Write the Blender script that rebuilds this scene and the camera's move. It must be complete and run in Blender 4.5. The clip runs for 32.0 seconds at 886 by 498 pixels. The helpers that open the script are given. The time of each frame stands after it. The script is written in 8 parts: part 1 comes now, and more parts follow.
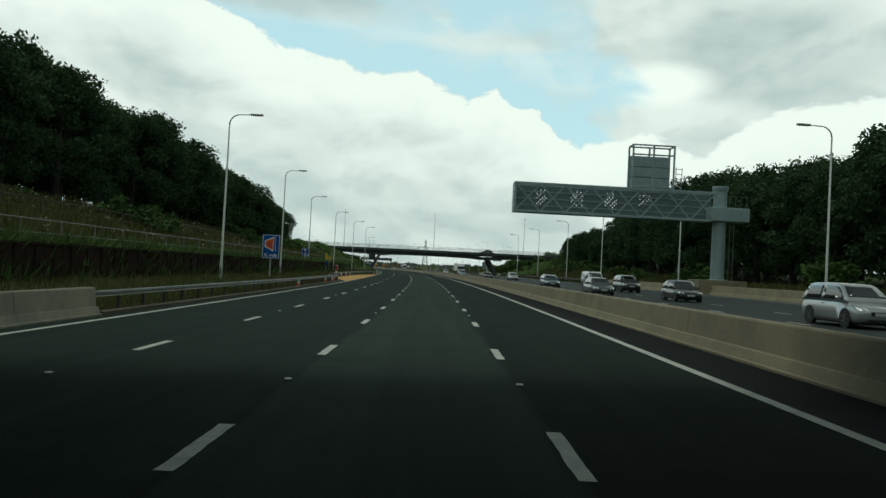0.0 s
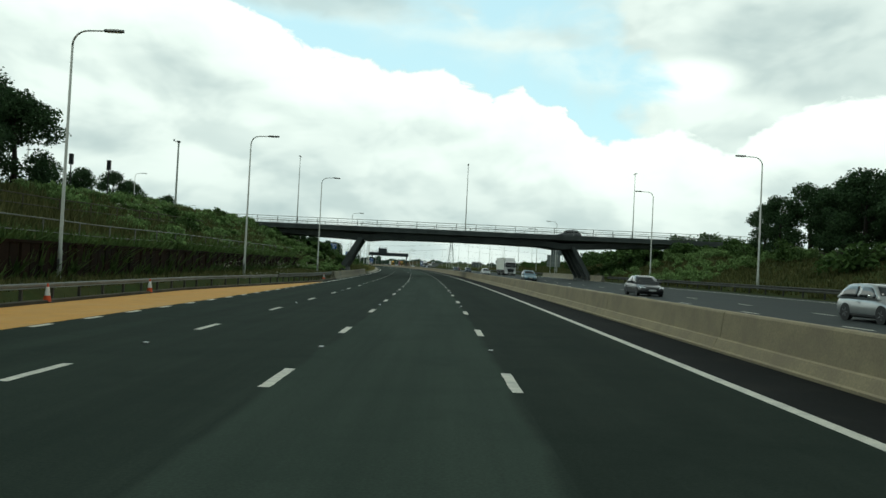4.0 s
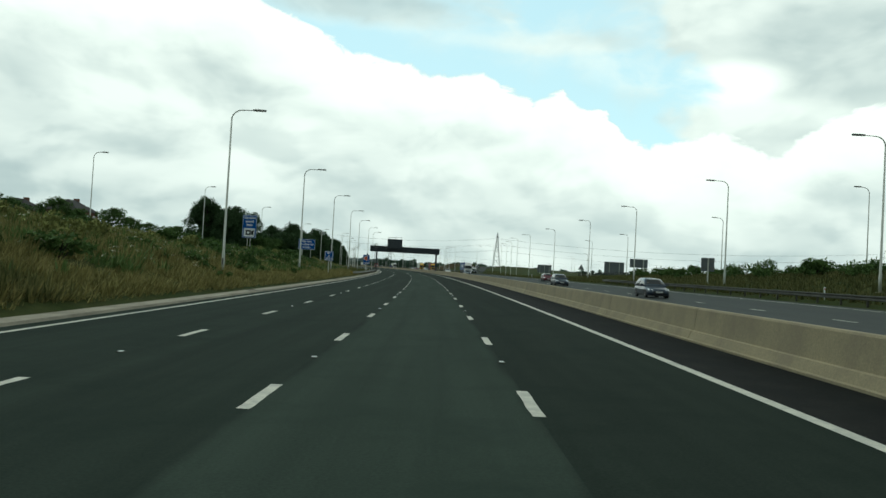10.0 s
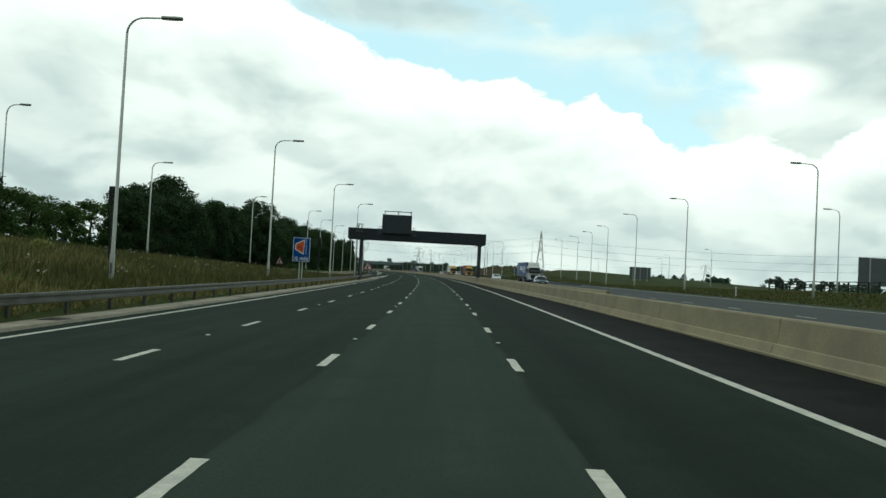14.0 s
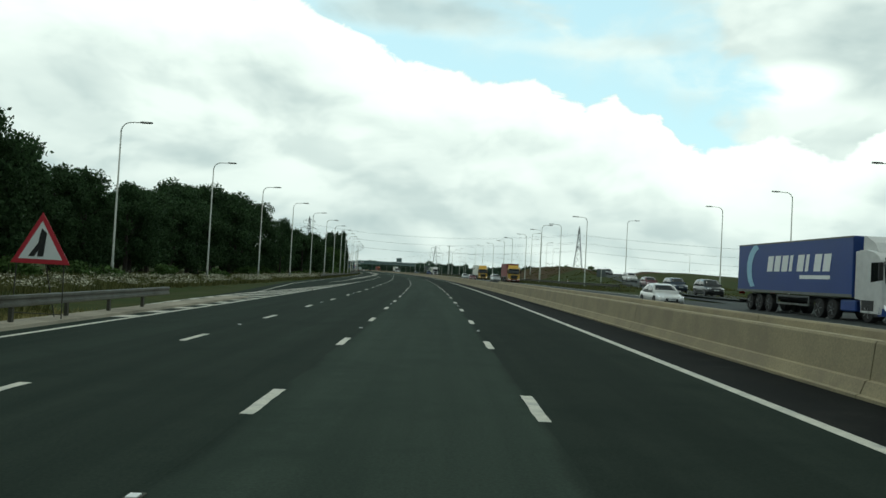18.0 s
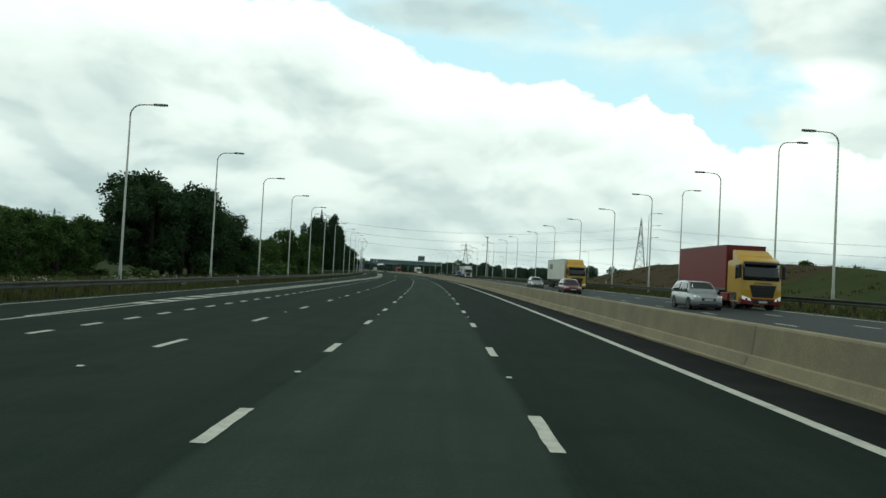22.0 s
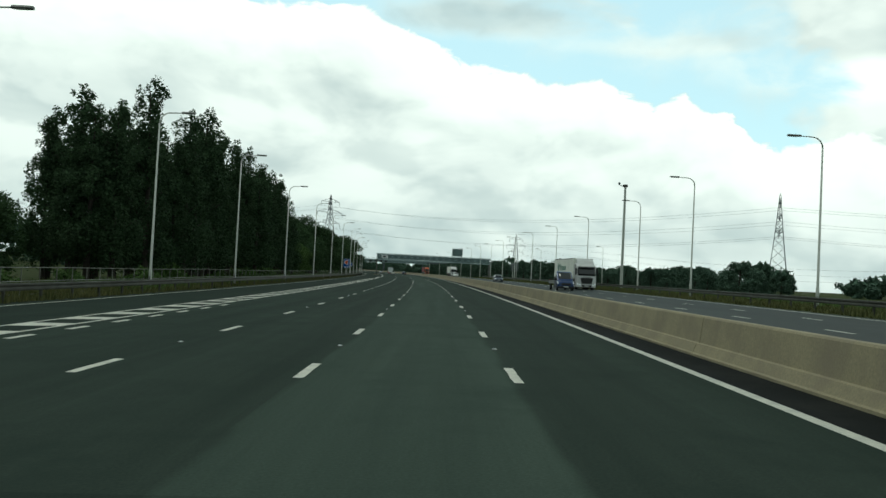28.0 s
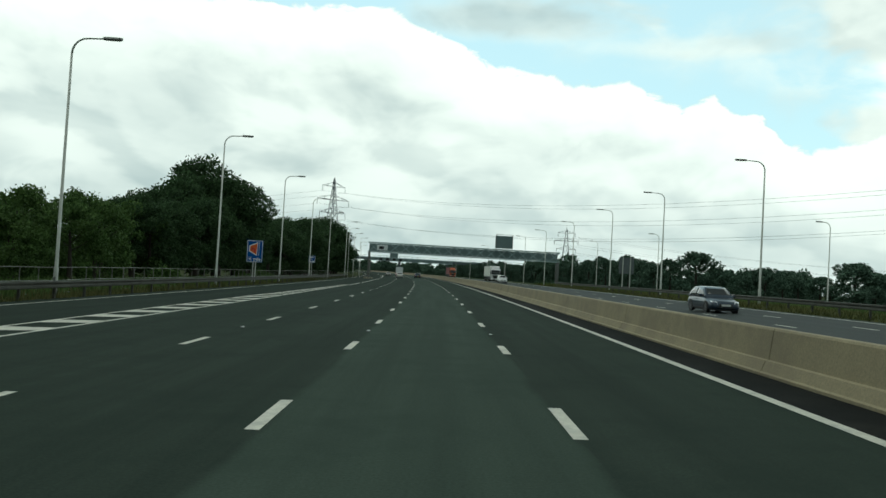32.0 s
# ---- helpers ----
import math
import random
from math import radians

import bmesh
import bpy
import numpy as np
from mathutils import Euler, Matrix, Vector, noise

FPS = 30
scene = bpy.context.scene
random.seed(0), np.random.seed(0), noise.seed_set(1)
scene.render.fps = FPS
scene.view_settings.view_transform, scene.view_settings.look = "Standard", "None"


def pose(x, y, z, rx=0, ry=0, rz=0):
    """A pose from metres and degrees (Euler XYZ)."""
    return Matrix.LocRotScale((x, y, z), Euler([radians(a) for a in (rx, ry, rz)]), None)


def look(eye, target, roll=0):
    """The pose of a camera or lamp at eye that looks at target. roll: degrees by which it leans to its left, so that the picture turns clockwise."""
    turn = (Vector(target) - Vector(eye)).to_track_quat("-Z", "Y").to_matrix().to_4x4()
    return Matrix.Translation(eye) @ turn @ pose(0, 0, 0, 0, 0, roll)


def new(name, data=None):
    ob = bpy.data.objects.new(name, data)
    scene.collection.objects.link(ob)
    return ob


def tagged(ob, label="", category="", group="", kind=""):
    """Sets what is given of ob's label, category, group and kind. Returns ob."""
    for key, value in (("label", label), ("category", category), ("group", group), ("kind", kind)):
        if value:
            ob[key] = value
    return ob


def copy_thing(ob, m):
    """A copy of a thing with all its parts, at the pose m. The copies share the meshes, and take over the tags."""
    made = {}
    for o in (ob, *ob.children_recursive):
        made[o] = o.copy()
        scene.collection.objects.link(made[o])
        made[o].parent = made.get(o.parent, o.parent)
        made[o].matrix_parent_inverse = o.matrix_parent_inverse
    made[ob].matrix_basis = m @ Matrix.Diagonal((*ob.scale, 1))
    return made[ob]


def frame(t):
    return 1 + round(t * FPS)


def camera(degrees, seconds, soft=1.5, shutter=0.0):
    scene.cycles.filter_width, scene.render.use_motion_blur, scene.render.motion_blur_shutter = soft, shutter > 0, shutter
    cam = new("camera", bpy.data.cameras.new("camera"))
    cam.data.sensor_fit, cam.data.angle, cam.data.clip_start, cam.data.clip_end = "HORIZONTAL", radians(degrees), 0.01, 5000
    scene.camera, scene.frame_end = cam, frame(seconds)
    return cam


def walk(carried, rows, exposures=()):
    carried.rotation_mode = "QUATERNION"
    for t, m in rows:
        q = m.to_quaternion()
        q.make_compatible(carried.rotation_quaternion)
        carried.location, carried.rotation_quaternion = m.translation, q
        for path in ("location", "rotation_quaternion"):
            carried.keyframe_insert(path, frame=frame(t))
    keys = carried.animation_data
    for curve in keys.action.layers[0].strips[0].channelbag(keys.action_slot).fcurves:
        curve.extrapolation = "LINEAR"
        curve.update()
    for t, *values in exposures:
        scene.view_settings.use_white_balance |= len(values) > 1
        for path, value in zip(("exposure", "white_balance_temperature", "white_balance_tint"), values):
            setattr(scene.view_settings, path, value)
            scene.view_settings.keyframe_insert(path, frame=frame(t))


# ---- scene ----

# the road's reference line: the middle of the driven lane, a steady left-hand curve
CURVE = 2.7757e-04
CROSSFALL = 0.025


def on_road(s, u, z=0.0):
    """A place s metres along the line, u metres to its right, z metres up."""
    a = CURVE * s
    r = 1.0 / CURVE
    return Vector(((math.cos(a) - 1.0) * r + u * math.cos(a), math.sin(a) * r + u * math.sin(a), z))


def heading(s):
    return math.degrees(CURVE * s)


def pose_road(s, u, z=0.0, turn=0.0):
    p = on_road(s, u, z)
    return pose(p.x, p.y, p.z, 0, 0, heading(s) + turn)


cam = camera(59.2, 32.0)
EYE = 1.77
# seconds, metres along, metres right of the lane's middle, yaw off the road, pitch, roll
DRIVE = [
    (0.0, 0.01, 0.44, -0.26, 1.53, -2.99),
    (1.0, 30.74, 0.44, -0.18, 1.32, -3.01),
    (2.0, 60.95, 0.41, -0.41, 1.27, -3.10),
    (3.0, 91.22, 0.52, -0.40, 1.29, -3.00),
    (6.0, 182.30, 0.47, -0.10, 1.30, -2.86),
    (7.0, 212.65, 0.37, -0.25, 1.29, -3.17),
    (8.0, 243.09, 0.41, -0.48, 1.34, -3.13),
    (9.0, 273.01, 0.53, -0.30, 1.41, -3.11),
    (10.0, 303.15, 0.48, -0.25, 1.47, -3.09),
    (11.0, 333.41, 0.51, -0.47, 1.52, -3.10),
    (12.0, 363.71, 0.58, -0.15, 1.57, -3.15),
    (13.0, 393.96, 0.52, 0.17, 1.64, -3.03),
    (14.0, 424.51, 0.35, 0.24, 1.66, -2.99),
    (17.0, 515.30, 0.39, -0.19, 1.83, -2.91),
    (18.0, 546.21, 0.41, -0.32, 1.76, -3.06),
    (19.0, 577.15, 0.40, -0.31, 1.70, -3.23),
    (20.0, 607.07, 0.46, -0.40, 1.70, -3.16),
    (21.0, 635.85, 0.52, -0.26, 1.75, -3.11),
    (22.0, 664.83, 0.54, -0.07, 1.75, -3.02),
    (23.0, 693.97, 0.37, -0.04, 1.79, -3.05),
    (24.0, 723.29, 0.41, -0.17, 1.81, -2.89),
    (25.0, 752.72, 0.36, -0.30, 1.79, -2.98),
    (28.0, 839.93, 0.42, -0.14, 1.75, -2.88),
    (29.0, 869.18, 0.36, -0.04, 1.69, -3.06),
    (30.0, 900.00, 0.29, -0.09, 1.73, -3.05),
    (31.0, 930.93, 0.24, -0.05, 1.71, -3.03),
    (32.0, 961.11, 0.15, -0.19, 1.81, -3.25),
]
walk_rows = []
for t, s, u, yaw, pitch, roll in DRIVE:
    p = on_road(s, u, EYE + CROSSFALL * u)
    walk_rows.append((t, pose(p.x, p.y, p.z, 90 + pitch, roll, heading(s) + yaw)))
walk(cam, walk_rows, exposures=[(0.0, -0.25, 6350, -6), (1.0, -0.15, 6350, -6), (2.0, -0.05, 6350, -6), (6.0, 0.0, 6350, -6), (7.3, -0.15, 6350, -6), (7.9, -0.45, 6350, -6), (8.1, -0.45, 6350, -6), (8.6, 0.0, 6350, -6), (10.0, 0.0, 6350, -6), (32.0, 0.0, 6350, -6)])

# ---- world and sun ----
world = bpy.data.worlds.new("world")
scene.world = world
world.use_nodes = True
wt = world.node_tree
wt.nodes.clear()


def wmath(op, a, b=None, c=None, clamp=False):
    n = wt.nodes.new("ShaderNodeMath")
    n.operation, n.use_clamp = op, clamp
    for i, v in enumerate((a, b, c)):
        if v is None:
            continue
        if isinstance(v, (int, float)):
            n.inputs[i].default_value = v
        else:
            wt.links.new(v, n.inputs[i])
    return n.outputs[0]


def wstep(x, lo, hi):
    n = wt.nodes.new("ShaderNodeMapRange")
    n.interpolation_type = "SMOOTHSTEP"
    n.inputs["From Min"].default_value, n.inputs["From Max"].default_value = lo, hi
    wt.links.new(x, n.inputs["Value"])
    return n.outputs["Result"]


def wnoise(vec, scale, detail, rough=0.55, distort=0.0):
    n = wt.nodes.new("ShaderNodeTexNoise")
    n.inputs["Scale"].default_value, n.inputs["Detail"].default_value = scale, detail
    n.inputs["Roughness"].default_value, n.inputs["Distortion"].default_value = rough, distort
    wt.links.new(vec, n.inputs["Vector"])
    return n.outputs["Fac"]


def wmix(fac, a, b):
    n = wt.nodes.new("ShaderNodeMix")
    n.data_type = "RGBA"
    for sock, v in ((n.inputs[0], fac), (n.inputs[6], a), (n.inputs[7], b)):
        if isinstance(v, (tuple, float, int)):
            sock.default_value = v
        else:
            wt.links.new(v, sock)
    return n.outputs[2]


SUN_ELEVATION, SUN_TURN = radians(70), radians(-100)
sky = wt.nodes.new("ShaderNodeTexSky")
sky.sky_type, sky.sun_disc = "NISHITA", False
sky.sun_elevation, sky.sun_rotation = SUN_ELEVATION, SUN_TURN
coord = wt.nodes.new("ShaderNodeTexCoord")
sep = wt.nodes.new("ShaderNodeSeparateXYZ")
wt.links.new(coord.outputs["Generated"], sep.inputs[0])
az = wmath("ARCTAN2", sep.outputs["X"], sep.outputs["Y"])
el = wmath("ARCSINE", sep.outputs["Z"])
comb = wt.nodes.new("ShaderNodeCombineXYZ")
wt.links.new(az, comb.inputs[0])
wt.links.new(wmath("MULTIPLY", el, 1.7), comb.inputs[1])
flat = comb.outputs[0]
billow = wnoise(flat, 9.0, 7.0, 0.52, 0.3)
broad = wnoise(flat, 3.2, 6.0, 0.55, 0.4)
def wramp(x, rows):
    """A broken line through rows of (x, value)."""
    total = rows[0][1]
    for (xa, va), (xb, vb) in zip(rows, rows[1:]):
        n = wt.nodes.new("ShaderNodeMapRange")
        n.inputs["From Min"].default_value, n.inputs["From Max"].default_value = xa, xb
        n.inputs["To Min"].default_value, n.inputs["To Max"].default_value = 0.0, vb - va
        wt.links.new(x, n.inputs["Value"])
        total = wmath("ADD", n.outputs["Result"], total)
    return total


def shifted(dx, dy):
    n = wt.nodes.new("ShaderNodeVectorMath")
    n.operation = "ADD"
    wt.links.new(flat, n.inputs[0])
    n.inputs[1].default_value = (dx, dy, 0.0)
    return n.outputs[0]


def wspot(ax, ey, rx, ry, ragged=0.5):
    """A soft, ragged patch round one direction."""
    dx = wmath("MULTIPLY", wmath("SUBTRACT", az, ax), 1.0 / rx)
    dy = wmath("MULTIPLY", wmath("SUBTRACT", el, ey), 1.0 / ry)
    d = wmath("SQRT", wmath("ADD", wmath("MULTIPLY", dx, dx), wmath("MULTIPLY", dy, dy)))
    d = wmath("ADD", d, wmath("MULTIPLY_ADD", billow, ragged * 2.0, -ragged))
    return wmath("SUBTRACT", 1.0, wstep(d, 0.35, 1.1))


# the crest of the cumulus bank, falling in heads from left to right
CREST = ((-0.90, 0.310), (-0.47, 0.314), (-0.36, 0.324), (-0.30, 0.301), (-0.245, 0.279), (-0.222, 0.262), (-0.14, 0.252), (-0.11, 0.240),
         (-0.04, 0.246), (0.0, 0.224), (0.025, 0.213), (0.062, 0.230), (0.080, 0.211), (0.117, 0.201), (0.150, 0.164), (0.19, 0.163),
         (0.255, 0.178), (0.285, 0.162), (0.31, 0.148), (0.345, 0.167), (0.375, 0.190), (0.44, 0.208), (0.70, 0.22))
ridge = wmath("SUBTRACT", el, wramp(az, CREST))
ridge = wmath("ADD", ridge, wmath("MULTIPLY_ADD", wnoise(flat, 26.0, 5.0, 0.55, 0.6), -0.036, 0.018))
above = wstep(ridge, 0.0, 0.007)
# a second bank closes the gap on the far side, thin high cloud veils it from above
side = wmath("ADD", az, wmath("MULTIPLY_ADD", billow, 0.16, -0.08))
side = wstep(wmath("ADD", side, wmath("MULTIPLY", wstep(el, 0.25, 0.32), 0.05)), 0.195, 0.235)
blue = wmath("MULTIPLY", above, wmath("SUBTRACT", 1.0, side), clamp=True)
wisps = wmath("MULTIPLY", wstep(wnoise(shifted(0.4, 0.2), 7.0, 6.0, 0.55, 0.5), 0.42, 0.66), wstep(ridge, 0.01, 0.09))
blue = wmath("MULTIPLY", blue, wmath("MULTIPLY_ADD", wisps, -0.75, 1.0), clamp=True)
blue = wmath("MULTIPLY", blue, wmath("MULTIPLY_ADD", wspot(0.06, 0.288, 0.16, 0.016), -0.55, 1.0), clamp=True)
top_patch = wspot(-0.20, 0.322, 0.17, 0.03, 0.6)
blue = wmath("MULTIPLY", blue, wmath("SUBTRACT", 1.0, wmath("MULTIPLY", top_patch, 0.8)), clamp=True)
# cloud tone: sunlit crowns, soft pale grey bellies lit from the upper side
puff = wmath("SUBTRACT", wnoise(flat, 7.0, 4.0, 0.48, 0.3), wnoise(shifted(0.012, 0.03), 7.0, 4.0, 0.48, 0.3))
relief = wstep(puff, -0.06, 0.12)
overhead = wstep(el, 0.42, 0.80)
crown = wmath("SUBTRACT", 1.0, wstep(wmath("MULTIPLY", ridge, -1.0), 0.02, 0.10))
banks = wt.nodes.new("ShaderNodeCombineXYZ")
wt.links.new(wmath("ADD", az, 1.3), banks.inputs[0])
wt.links.new(wmath("MULTIPLY", el, 2.6), banks.inputs[1])
mottle = wstep(wnoise(banks.outputs[0], 5.0, 4.0, 0.45, 0.2), 0.34, 0.66)
left = wstep(wmath("MULTIPLY", az, -1.0), 0.12, 0.60)
body = wmath("ADD", wmath("MULTIPLY_ADD", mottle, 0.36, 0.10), wmath("MULTIPLY", relief, 0.26))
body = wmath("ADD", body, wmath("MULTIPLY", left, 0.15))
body = wmath("ADD", body, wmath("MULTIPLY", wstep(wmath("MULTIPLY", el, -1.0), -0.17, -0.02), 0.27))
grey_low = wmath("MULTIPLY", body, wmath("MULTIPLY_ADD", crown, -0.92, 1.0))
grey_high = wmath("ADD", wmath("MULTIPLY_ADD", mottle, 0.40, 0.22), wmath("MULTIPLY", relief, 0.20))
grey_high = wmath("MULTIPLY", grey_high, wmath("MULTIPLY_ADD", wspot(0.265, 0.240, 0.075, 0.03, 0.4), -1.0, 1.0))
grey_high = wmath("ADD", grey_high, wmath("ADD", wmath("MULTIPLY", top_patch, 0.35), wmath("MULTIPLY", wspot(0.36, 0.30, 0.10, 0.03, 0.7), 0.30)))
grey = wmath("ADD", grey_low, wmath("MULTIPLY", above, wmath("SUBTRACT", grey_high, grey_low)), clamp=True)
cloud = wmix(grey, (1.14, 1.15, 1.12, 1), (0.52, 0.595, 0.62, 1))
sky_gain = wt.nodes.new("ShaderNodeVectorMath")
sky_gain.operation = "MULTIPLY_ADD"
wt.links.new(sky.outputs["Color"], sky_gain.inputs[0])
sky_gain.inputs[1].default_value = (0.07, 0.07, 0.062)
sky_gain.inputs[2].default_value = (0.50, 0.66, 0.72)
colour = wmix(blue, cloud, sky_gain.outputs[0])
# sky overhead, above the view, darkened to hold down the road's brightness
colour = wmix(overhead, colour, wmix(broad, (0.09, 0.108, 0.11, 1), (0.16, 0.18, 0.185, 1)))
# unseen grey cloud bank behind, away from the bright side, added to dim camera-facing surfaces
behind = wstep(wmath("MULTIPLY", sep.outputs["Y"], -1.0), -0.55, 0.15)
colour = wmix(behind, colour, wmix(broad, (0.28, 0.32, 0.33, 1), (0.44, 0.49, 0.50, 1)))
below = wstep(sep.outputs["Z"], -0.02, 0.0)
colour = wmix(below, (0.25, 0.27, 0.25, 1), colour)
background = wt.nodes.new("ShaderNodeBackground")
background.inputs["Strength"].default_value = 1.0
wt.links.new(colour, background.inputs["Color"])
wout = wt.nodes.new("ShaderNodeOutputWorld")
wt.links.new(background.outputs[0], wout.inputs["Surface"])

sun = new("sun", bpy.data.lights.new("sun", "SUN"))
sun.data.energy, sun.data.angle, sun.data.color = 0.85, radians(24), (1.0, 0.96, 0.9)
sun.matrix_basis = look((0, 0, 0), (-math.sin(SUN_TURN) * math.cos(SUN_ELEVATION), -math.cos(SUN_TURN) * math.cos(SUN_ELEVATION), -math.sin(SUN_ELEVATION)))


# ---- materials ----
def material(name, a, b=None, rough=0.8, metal=0.0, scale=4.0, detail=6.0, fine_scale=0.0, bump=0.0, coords="Object",
             stretch=(1, 1, 1), island=0.0, each=0.0, coat=0.0, spec=0.5, stain=None, stain_scale=0.4, translucent=0.0, round_grain=False):
    """A surface that wanders between the colours a and b, with finer grain, stains and relief."""
    m = bpy.data.materials.new(name)
    m.use_nodes = True
    nt = m.node_tree
    bsdf = nt.nodes["Principled BSDF"]
    b = b or a
    tc = nt.nodes.new("ShaderNodeTexCoord")
    mp = nt.nodes.new("ShaderNodeMapping")
    mp.inputs["Scale"].default_value = stretch
    src_vec = nt.nodes.new("ShaderNodeNewGeometry").outputs["Position"] if coords == "World" else tc.outputs[coords]
    nt.links.new(src_vec, mp.inputs["Vector"])
    # round_grain keeps the grain and the stains free of the stretch
    grain_vec = src_vec if round_grain else mp.outputs[0]

    def noise_tex(s, d, r=0.6, vec=None):
        n = nt.nodes.new("ShaderNodeTexNoise")
        n.inputs["Scale"].default_value, n.inputs["Detail"].default_value, n.inputs["Roughness"].default_value = s, d, r
        nt.links.new(vec or mp.outputs[0], n.inputs["Vector"])
        return n.outputs["Fac"]

    def mix(fac, x, y, blend="MIX"):
        n = nt.nodes.new("ShaderNodeMix")
        n.data_type, n.blend_type = "RGBA", blend
        for sock, v in ((n.inputs[0], fac), (n.inputs[6], x), (n.inputs[7], y)):
            if isinstance(v, (int, float)):
                sock.default_value = v
            elif isinstance(v, tuple):
                sock.default_value = (*v, 1) if len(v) == 3 else v
            else:
                nt.links.new(v, sock)
        return n.outputs[2]

    def spread(x, lo, hi):
        n = nt.nodes.new("ShaderNodeMapRange")
        n.inputs["From Min"].default_value, n.inputs["From Max"].default_value = lo, hi
        nt.links.new(x, n.inputs["Value"])
        return n.outputs["Result"]

    col = mix(spread(noise_tex(scale, detail), 0.32, 0.68), a, b)
    if fine_scale:
        g = spread(noise_tex(fine_scale, 3.0, 0.7, grain_vec), 0.25, 0.75)
        col = mix(g, col, mix(0.35, col, (0.0, 0.0, 0.0)))
    if stain:
        col = mix(spread(noise_tex(stain_scale, 8.0, 0.7, grain_vec), 0.48, 0.72), col, stain)
    if island or each:
        if island:
            src = nt.nodes.new("ShaderNodeNewGeometry").outputs["Random Per Island"]
            amount = island
        else:
            src = nt.nodes.new("ShaderNodeObjectInfo").outputs["Random"]
            amount = each
        dark = tuple(c * (1 - amount) for c in a)
        light = tuple(min(1.0, c * (1 + amount)) for c in b)
        col = mix(0.6, col, mix(src, dark, light))
    nt.links.new(col, bsdf.inputs["Base Color"])
    bsdf.inputs["Roughness"].default_value, bsdf.inputs["Metallic"].default_value = rough, metal
    bsdf.inputs["Coat Weight"].default_value, bsdf.inputs["Specular IOR Level"].default_value = coat, spec
    bsdf.inputs["Coat Roughness"].default_value = 0.06
    if bump:
        bn = nt.nodes.new("ShaderNodeBump")
        bn.inputs["Strength"].default_value, bn.inputs["Distance"].default_value = bump, 0.02
        nt.links.new(noise_tex(fine_scale or scale * 6, 4.0, 0.6, grain_vec), bn.inputs["Height"])
        nt.links.new(bn.outputs[0], bsdf.inputs["Normal"])
    if translucent:
        tr = nt.nodes.new("ShaderNodeBsdfTranslucent")
        nt.links.new(col, tr.inputs["Color"])
        ms = nt.nodes.new("ShaderNodeMixShader")
        ms.inputs[0].default_value = translucent
        out = nt.nodes["Material Output"]
        nt.links.new(bsdf.outputs[0], ms.inputs[1])
        nt.links.new(tr.outputs[0], ms.inputs[2])
        nt.links.new(ms.outputs[0], out.inputs["Surface"])
    return m


def glass(name, tint, rough=0.04):
    m = material(name, tint, rough=rough, spec=0.6, coat=0.5)
    return m


def lit(name, colour, strength):
    m = material(name, colour, rough=0.3)
    bsdf = m.node_tree.nodes["Principled BSDF"]
    bsdf.inputs["Emission Color"].default_value = (*colour, 1)
    bsdf.inputs["Emission Strength"].default_value = strength
    return m


def tarmac(name, k, worn=0.0, edges=None):
    """Worn asphalt: long streaks along the lanes, blotches and a fine round grain. worn: how much paler it is between the two edges."""
    c = lambda r, g, b, f=1.0: (r * k * f, g * k * f, b * k * f)
    m = material(name, c(0.0204, 0.0286, 0.0232), c(0.0298, 0.0407, 0.0329), 0.86, scale=1.1, detail=5.0, fine_scale=26, bump=0.25, coords="UV", stretch=(1, 0.03, 1),
                 stain=c(0.0160, 0.0232, 0.0188), stain_scale=0.45, spec=0.02, round_grain=True)
    if worn:
        nt = m.node_tree
        bsdf = nt.nodes["Principled BSDF"]
        base = bsdf.inputs["Base Color"].links[0].from_socket
        uv = nt.nodes.new("ShaderNodeTexCoord").outputs["UV"]
        sep_uv = nt.nodes.new("ShaderNodeSeparateXYZ")
        nt.links.new(uv, sep_uv.inputs[0])
        wander = nt.nodes.new("ShaderNodeTexNoise")
        wander.inputs["Scale"].default_value, wander.inputs["Detail"].default_value = 0.35, 4.0
        nt.links.new(uv, wander.inputs["Vector"])
        off = nt.nodes.new("ShaderNodeMath")
        off.operation = "MULTIPLY_ADD"
        off.inputs[1].default_value, off.inputs[2].default_value = 0.5, -0.25
        nt.links.new(wander.outputs["Fac"], off.inputs[0])
        shift_u = nt.nodes.new("ShaderNodeMath")
        nt.links.new(sep_uv.outputs["X"], shift_u.inputs[0])
        nt.links.new(off.outputs[0], shift_u.inputs[1])
        fades = []
        for lo, hi in ((edges[0], edges[0] + 0.22), (edges[1], edges[1] - 0.22)):
            r = nt.nodes.new("ShaderNodeMapRange")
            r.interpolation_type = "SMOOTHSTEP"
            r.inputs["From Min"].default_value, r.inputs["From Max"].default_value = lo, hi
            nt.links.new(shift_u.outputs[0], r.inputs["Value"])
            fades.append(r.outputs["Result"])
        both = nt.nodes.new("ShaderNodeMath")
        both.operation = "MULTIPLY"
        nt.links.new(fades[0], both.inputs[0])
        nt.links.new(fades[1], both.inputs[1])
        gain = nt.nodes.new("ShaderNodeMath")
        gain.operation = "MULTIPLY_ADD"
        gain.inputs[1].default_value, gain.inputs[2].default_value = worn, 1.0
        nt.links.new(both.outputs[0], gain.inputs[0])
        scale_col = nt.nodes.new("ShaderNodeVectorMath")
        scale_col.operation = "SCALE"
        nt.links.new(base, scale_col.inputs[0])
        nt.links.new(gain.outputs[0], scale_col.inputs["Scale"])
        nt.links.new(scale_col.outputs[0], bsdf.inputs["Base Color"])
    return m


